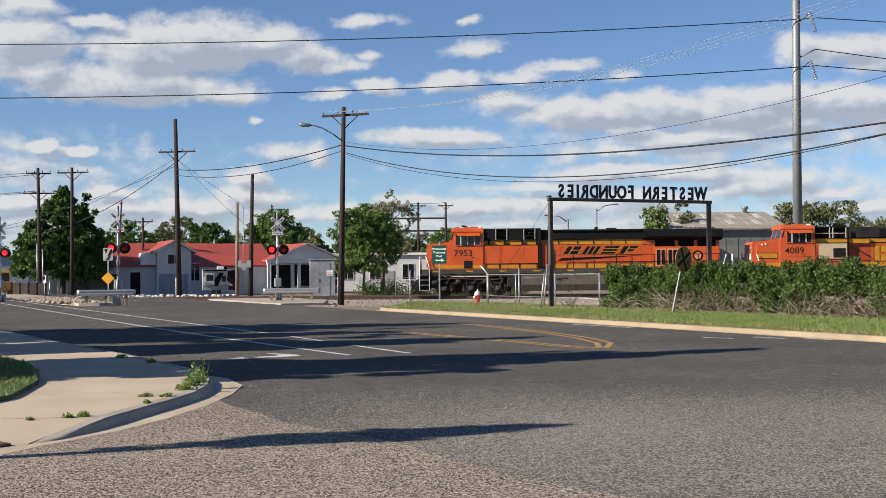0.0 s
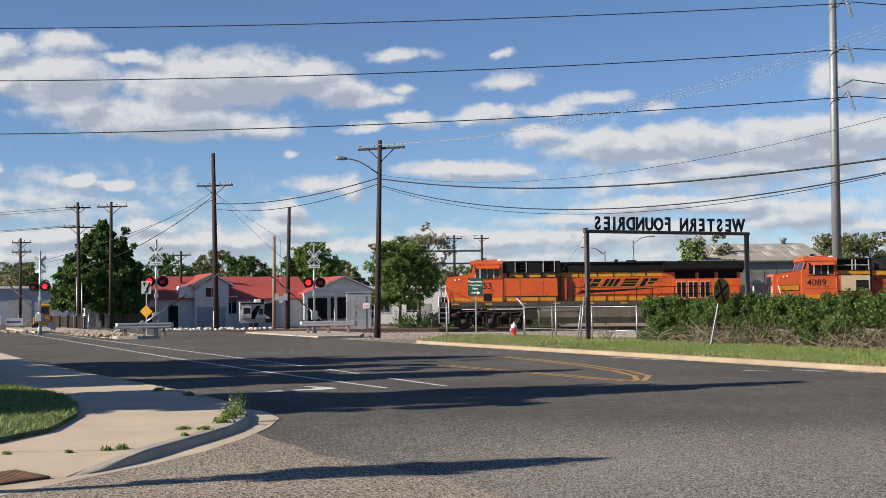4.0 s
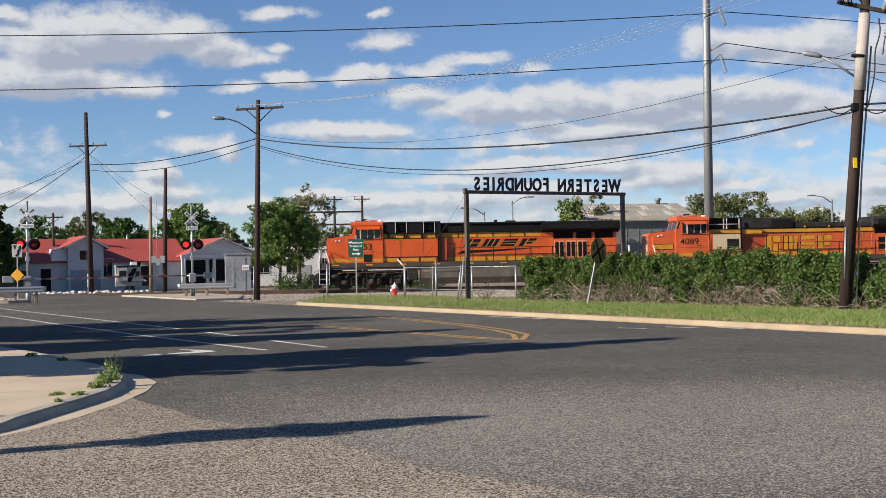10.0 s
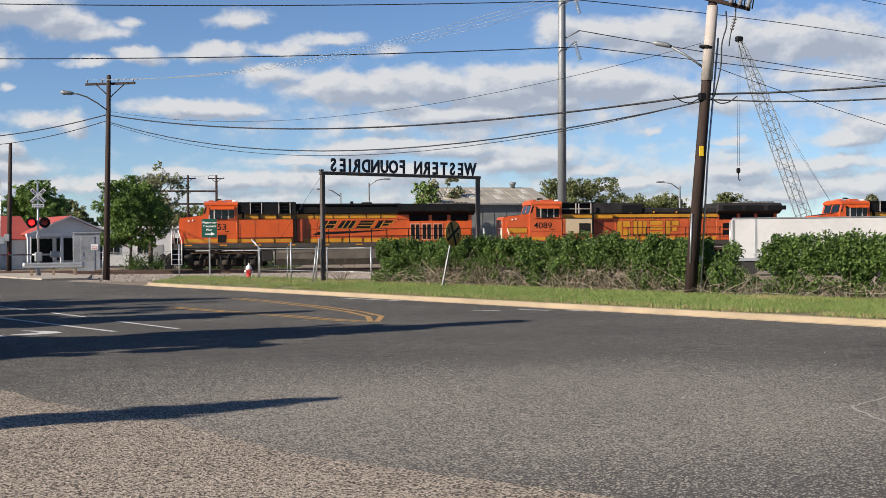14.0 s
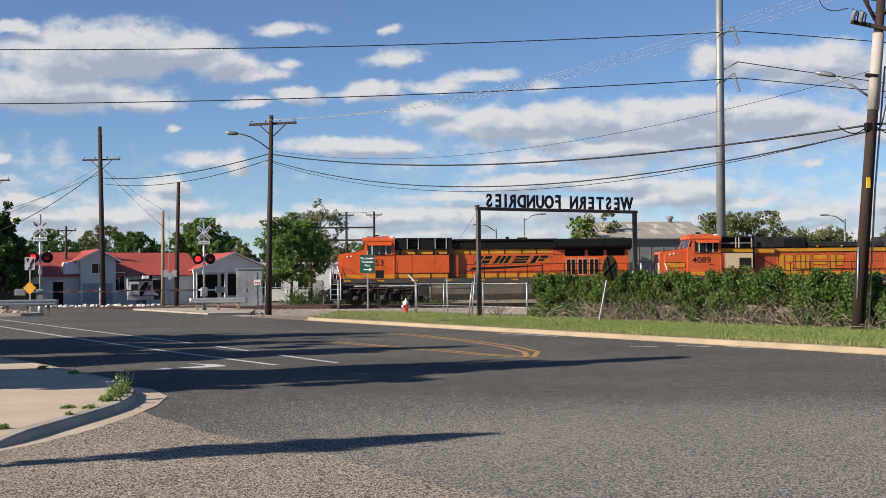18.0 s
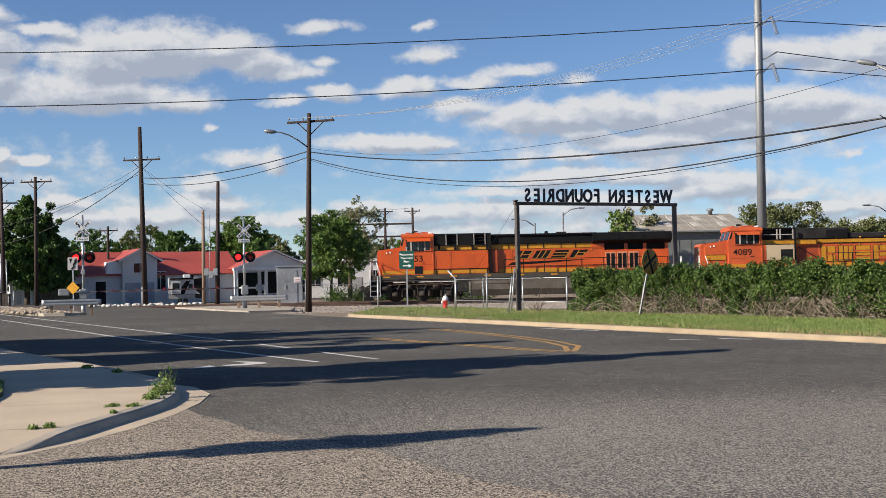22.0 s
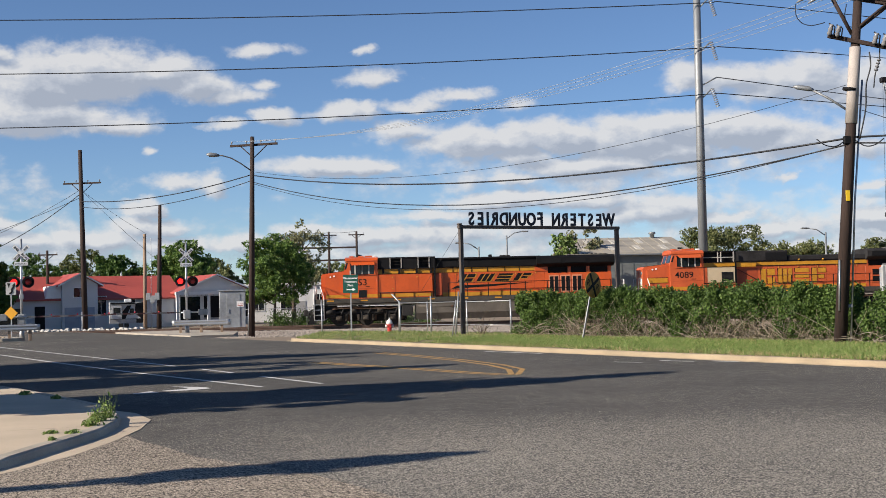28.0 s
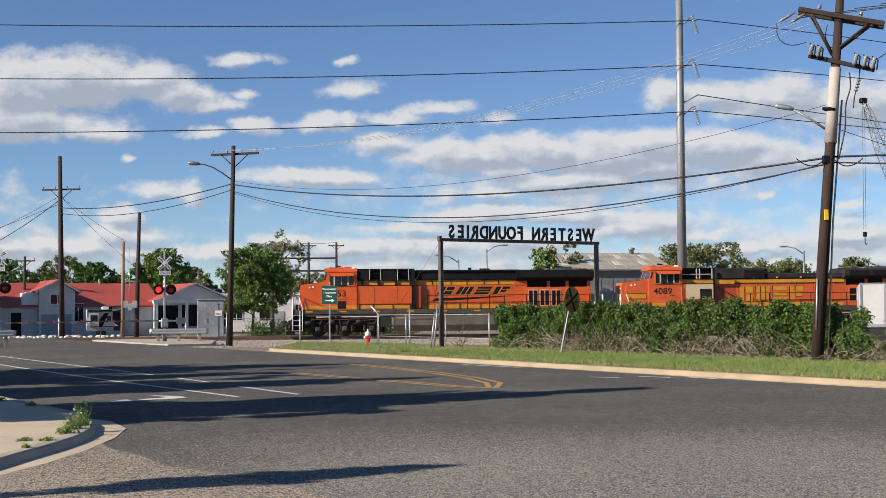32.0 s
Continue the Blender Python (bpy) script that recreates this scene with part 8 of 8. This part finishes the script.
def cloud_backdrop():
    me = bpy.data.meshes.new("backdrop")
    az = [-40 + 3 * k for k in range(40)]
    el = [0, 4, 8, 12, 16, 20, 24, 28]
    R = 3600
    v = [(R * math.sin(radians(a)) * math.cos(radians(b)), R * math.cos(radians(a)) * math.cos(radians(b)), R * math.sin(radians(b)) - 30) for b in el for a in az]
    k = len(az)
    f = [(r * k + c, r * k + c + 1, r * k + k + c + 1, r * k + k + c) for r in range(len(el) - 1) for c in range(k - 1)]
    me.from_pydata(v, [], f)
    uv = me.uv_layers.new(name="sky")
    for p in me.polygons:
        for li in p.loop_indices:
            i = me.loops[li].vertex_index
            uv.data[li].uv = (az[i % k], el[i // k])
    m = bpy.data.materials.new("cloud")
    m.use_nodes = True
    n, l = m.node_tree.nodes, m.node_tree.links
    n.remove(n["Principled BSDF"])
    tc = n.new("ShaderNodeTexCoord")

    def op(kind, a, b=None, c=None):
        o = n.new("ShaderNodeMath")
        o.operation = kind
        for i, q in enumerate((a, b, c)):
            if isinstance(q, (int, float)):
                o.inputs[i].default_value = q
            elif q is not None:
                l.new(q, o.inputs[i])
        return o.outputs[0]

    field = cloud_field(CLOUDS)
    here, sunward = n.new("ShaderNodeGroup"), n.new("ShaderNodeGroup")
    here.node_tree = sunward.node_tree = field
    l.new(tc.outputs["UV"], here.inputs[0])
    shift = n.new("ShaderNodeVectorMath")
    shift.inputs[1].default_value = (-0.42, 0.40, 0.0)
    l.new(tc.outputs["UV"], shift.inputs[0])
    l.new(shift.outputs[0], sunward.inputs[0])
    alpha = n.new("ShaderNodeMapRange")
    alpha.interpolation_type = "SMOOTHSTEP"
    alpha.inputs["From Min"].default_value, alpha.inputs["From Max"].default_value = -0.18, 0.68
    l.new(here.outputs[0], alpha.inputs[0])
    # the side towards the sun is white, the thick underside grey
    slope = op("SUBTRACT", here.outputs[0], sunward.outputs[0])
    lit = op("MULTIPLY_ADD", slope, 0.62, op("MULTIPLY_ADD", op("MAXIMUM", sunward.outputs[0], 0.0), -0.46, 0.79))
    ramp = n.new("ShaderNodeValToRGB")
    e = ramp.color_ramp.elements
    e[0].position, e[1].position = 0.10, 0.88
    e[0].color, e[1].color = (0.44, 0.485, 0.575, 1), (0.80, 0.80, 0.81, 1)
    mid = e.new(0.5)
    mid.color = (0.60, 0.635, 0.705, 1)
    l.new(lit, ramp.inputs[0])
    em, tr, mix = n.new("ShaderNodeEmission"), n.new("ShaderNodeBsdfTransparent"), n.new("ShaderNodeMixShader")
    l.new(ramp.outputs[0], em.inputs["Color"])
    em.inputs["Strength"].default_value = CLOUD_GLOW
    l.new(op("MULTIPLY", alpha.outputs[0], 0.93), mix.inputs[0])
    l.new(tr.outputs[0], mix.inputs[1])
    l.new(em.outputs[0], mix.inputs[2])
    l.new(mix.outputs[0], n["Material Output"].inputs["Surface"])
    me.materials.append(m)
    ob = new("backdrop", me)
    return tagged(ob, "blue sky with drifting white and grey clouds", "sky", kind="structure")


CLOUD_GLOW = 0.565
# degrees to the right, height, half width, half height, strength
CLOUDS = [(-20.77, 10.43, 1.42, 1.04, 1), (-18.63, 10.42, 2.7, 1.49, 1.25), (-18.16, 12.02, 1.76, 0.6, 0.9), (-21.36, 11.59, 1.37, 0.65, 1), (-17.9, 9.36, 1.99, 1.04, 1.1), (-11.2, 10.7, 3.99, 1.55, 1.35)]
CLOUDS += [(-8.38, 10.88, 2.85, 1.07, 1.2), (-13.47, 10.14, 2.56, 1.34, 1.2), (-14.21, 8.87, 5.41, 1.01, 1.1), (-6.83, 10.4, 1.85, 1.01, 1.1), (-5.02, 9.91, 1.76, 0.6, 0.85), (-3.59, 10.37, 0.74, 0.3, 0.8)]
CLOUDS += [(-15.71, 11.48, 1.88, 0.33, 0.75), (-10.43, 8.58, 2.56, 0.54, 0.9), (-3.72, 11.88, 1.42, 0.3, 0.65), (1.34, 10.64, 1.42, 0.45, 0.55), (1.37, 11.82, 0.37, 0.24, 0.6), (-5.02, 8.69, 1.02, 0.27, 0.8)]
CLOUDS += [(-2.94, 8.93, 1.31, 0.45, 1), (0.3, 9.11, 1.99, 0.48, 1), (3.27, 9.35, 1.71, 0.36, 0.7), (5.32, 9.68, 1.48, 0.39, 0.85), (3.01, 8.21, 2.13, 0.6, 0.75), (7.98, 9.23, 0.97, 0.3, 0.5)]
CLOUDS += [(-8.58, 7.42, 0.42, 0.2, 0.55), (-17.52, 6.14, 0.68, 0.48, 1.2), (-16.18, 5.97, 0.85, 0.36, 1.1), (-7.14, 6, 1.88, 0.39, 0.7), (-5.88, 5.83, 0.68, 0.6, 0.9), (-0.35, 6.67, 3.56, 0.57, 1.25)]
CLOUDS += [(-1.39, 6.85, 1.71, 0.42, 1), (2.1, 6.67, 1.08, 0.27, 0.9), (6.83, 7.63, 3.84, 0.83, 1.2), (9.84, 7.67, 2.42, 1.01, 1.3), (8.34, 6.96, 1.99, 0.65, 1), (13.25, 7.55, 3.56, 1.19, 1.35)]
CLOUDS += [(15.16, 7.84, 2.56, 1.07, 1.3), (11.55, 6.5, 4.27, 0.71, 1), (8.08, 5.93, 1.88, 0.36, 0.8), (16.13, 10.2, 1.57, 0.71, 1.1), (14.68, 7, 3.13, 0.89, 1.1), (7.57, 4.88, 3.13, 0.6, 1.1)]
CLOUDS += [(11.29, 4.8, 3.56, 0.6, 1.1), (14.18, 4.31, 3.13, 0.77, 1.1), (4.53, 4.31, 3.13, 0.36, 0.8), (1.44, 3.41, 3.13, 0.6, 1.1), (4.78, 3.44, 3.42, 0.65, 1), (9.31, 3.66, 3.13, 0.65, 0.9)]
CLOUDS += [(-21.55, 4.75, 1.48, 0.71, 1.2), (-21.81, 6.44, 0.68, 0.45, 1), (-20.14, 3.55, 2.28, 0.48, 1.1), (-18.35, 3.73, 1.99, 0.54, 1.2), (-20.72, 2.88, 2.56, 0.48, 1), (-14.94, 4.13, 1.57, 0.48, 1.1)]
CLOUDS += [(-14.19, 3.38, 2.42, 0.6, 1.1), (-9.02, 4.86, 1.02, 0.54, 1.1), (-8.76, 4.09, 2.28, 0.54, 1), (-11.05, 3.49, 2.85, 0.6, 1.1), (-7.61, 3.32, 3.13, 0.54, 0.9), (-4.77, 3.25, 2.56, 0.42, 0.8)]
CLOUDS += [(-1.66, 3.76, 1.71, 0.36, 0.7), (17.88, 7.59, 3.13, 1.07, 1.3), (20.4, 7.14, 2.85, 1.07, 1.1), (22.7, 6.62, 2.28, 0.71, 0.8), (17.92, 10, 2.42, 0.77, 1.1), (20.71, 9.64, 3.13, 1.19, 1.2)]
CLOUDS += [(23.78, 9.38, 3.42, 1.31, 1.1), (27.38, 9.21, 4.84, 1.43, 1.15), (31.49, 8.23, 4.84, 1.31, 1.1), (34.81, 8.87, 3.13, 1.31, 1.1), (28.65, 7.67, 3.13, 0.77, 0.9), (32.49, 7.07, 3.13, 0.65, 0.8)]
CLOUDS += [(37.06, 7.66, 2.56, 0.83, 0.9), (38.82, 8.94, 3.42, 1.19, 1), (42.46, 8.26, 4.55, 1.49, 1), (30.67, 5.52, 2.7, 0.71, 1.25), (28.86, 5.12, 1.71, 0.48, 1), (32.71, 4.78, 1.71, 0.48, 0.9)]
CLOUDS += [(36.28, 5.56, 1.57, 0.77, 1.1), (27.03, 3.95, 3.13, 0.54, 1), (31.42, 3.91, 2.56, 0.48, 0.9), (23.44, 5.21, 1.28, 0.3, 0.8), (23.54, 3.67, 2.56, 0.48, 0.9), (20.12, 5.54, 0.46, 0.21, 0.7)]
CLOUDS += [(19.05, 3.21, 3.13, 0.54, 1), (17.05, 3.81, 1.71, 0.42, 0.9), (29.34, 2.93, 3.7, 0.71, 1), (33.96, 3.09, 3.13, 0.71, 1.1), (32.42, 2.35, 4.55, 0.6, 0.9), (25.2, 2.62, 3.7, 0.54, 0.9)]
CLOUDS += [(21.08, 2.42, 3.7, 0.54, 0.9), (39.97, 3.43, 3.42, 0.89, 1), (43.61, 4.78, 3.42, 1.01, 1)]
CLOUDS += [(44, 9.5, 5.5, 1.4, 1.0), (50, 5.5, 5, 1.2, 1.0), (55, 11, 6, 1.6, 1.0), (-27, 7, 3.5, 1.0, 1.0), (-30, 11.5, 4, 1.3, 1.1), (22, 15, 5, 1.0, 0.9), (2, 16, 4, 0.8, 0.7), (-10, 17, 5, 1.2, 0.9)]
CLOUDS += [(-14, 3.0, 9, 1.5, 0.42), (4, 2.8, 10, 1.5, 0.42), (22, 3.2, 10, 1.6, 0.46), (38, 3.5, 10, 1.8, 0.46), (12, 6.2, 9, 1.6, 0.36), (30, 7.5, 12, 2.2, 0.40), (-19, 5.2, 6, 1.2, 0.34)]

# ---- build ----
cloud_backdrop_ob = cloud_backdrop()
ground()
road()
markings()
kerbs()
pavement()
cracks()
weeds()
verge()
crossing()
tracks()
engines()
red_roof_building()
far_buildings()
yard()
poles()
wires()
gate_sign()
fences()
hydrant()
signs()
trees()
hedge()
scrub()
signals = [(signal_mast(-17.75, 68.0, 8, 5.6), 1, 4.4), (signal_mast(-10.1, 75.5, 12, 5.6), -1, 4.6), (signal_mast(-28.2, 79.3, 0, 5, True), -1, 5.0)]
BOOMS = [(boom(s, length, side), side) for s, side, length in signals]


# ---- what moves ----


def motions():
    # the train rolls to a stop
    stop = [(0, 1.16), (0.5, 0.74), (1.0, 0.35), (1.5, 0.11), (2.0, 0.04), (2.6, 0.02), (4.5, 0.0), (32, 0.0)]
    lay = pose(0, TRACK_Y, RAIL_TOP, 0, 0, TRACK_TURN)
    for e, ws, x in ENGINES:
        walk(e, [(t, lay @ pose(x + d, 0, 0)) for t, d in stop])
        for w in ws:
            home = w.matrix_basis.copy()
            walk(w, [(t, home @ Matrix.Rotation(d / 0.53, 4, "Y")) for t, d in stop])
    # the booms come down
    down = ([(0, 87), (0.5, 79), (1, 69), (1.5, 60), (2, 53), (2.5, 47), (4.5, 30), (6, 20), (7.5, 9), (8.6, 0), (32, 0)],
            [(0, 86), (0.5, 78), (1, 70), (1.5, 64), (2, 58), (2.5, 52), (4.5, 39), (6, 29), (7.5, 16), (8.6, 4), (9.4, 0), (32, 0)],
            [(0, 86), (0.5, 80), (1, 74), (1.5, 68), (2, 62), (2.5, 56), (4.5, 40), (6, 29), (7.5, 14), (9, 0), (32, 0)])
    for (b, side), rows in zip(BOOMS, down):
        home = b.matrix_basis.copy()
        walk(b, [(t, home @ Matrix.Rotation(radians(-a), 4, "Y")) for t, a in rows])
    # the clouds drift to the left
    walk(cloud_backdrop_ob, [(0, pose(0, 0, 0)), (16, pose(0, 0, 0, 0, 0, 0.33)), (32, pose(0, 0, 0, 0, 0, 0.66))])


motions()
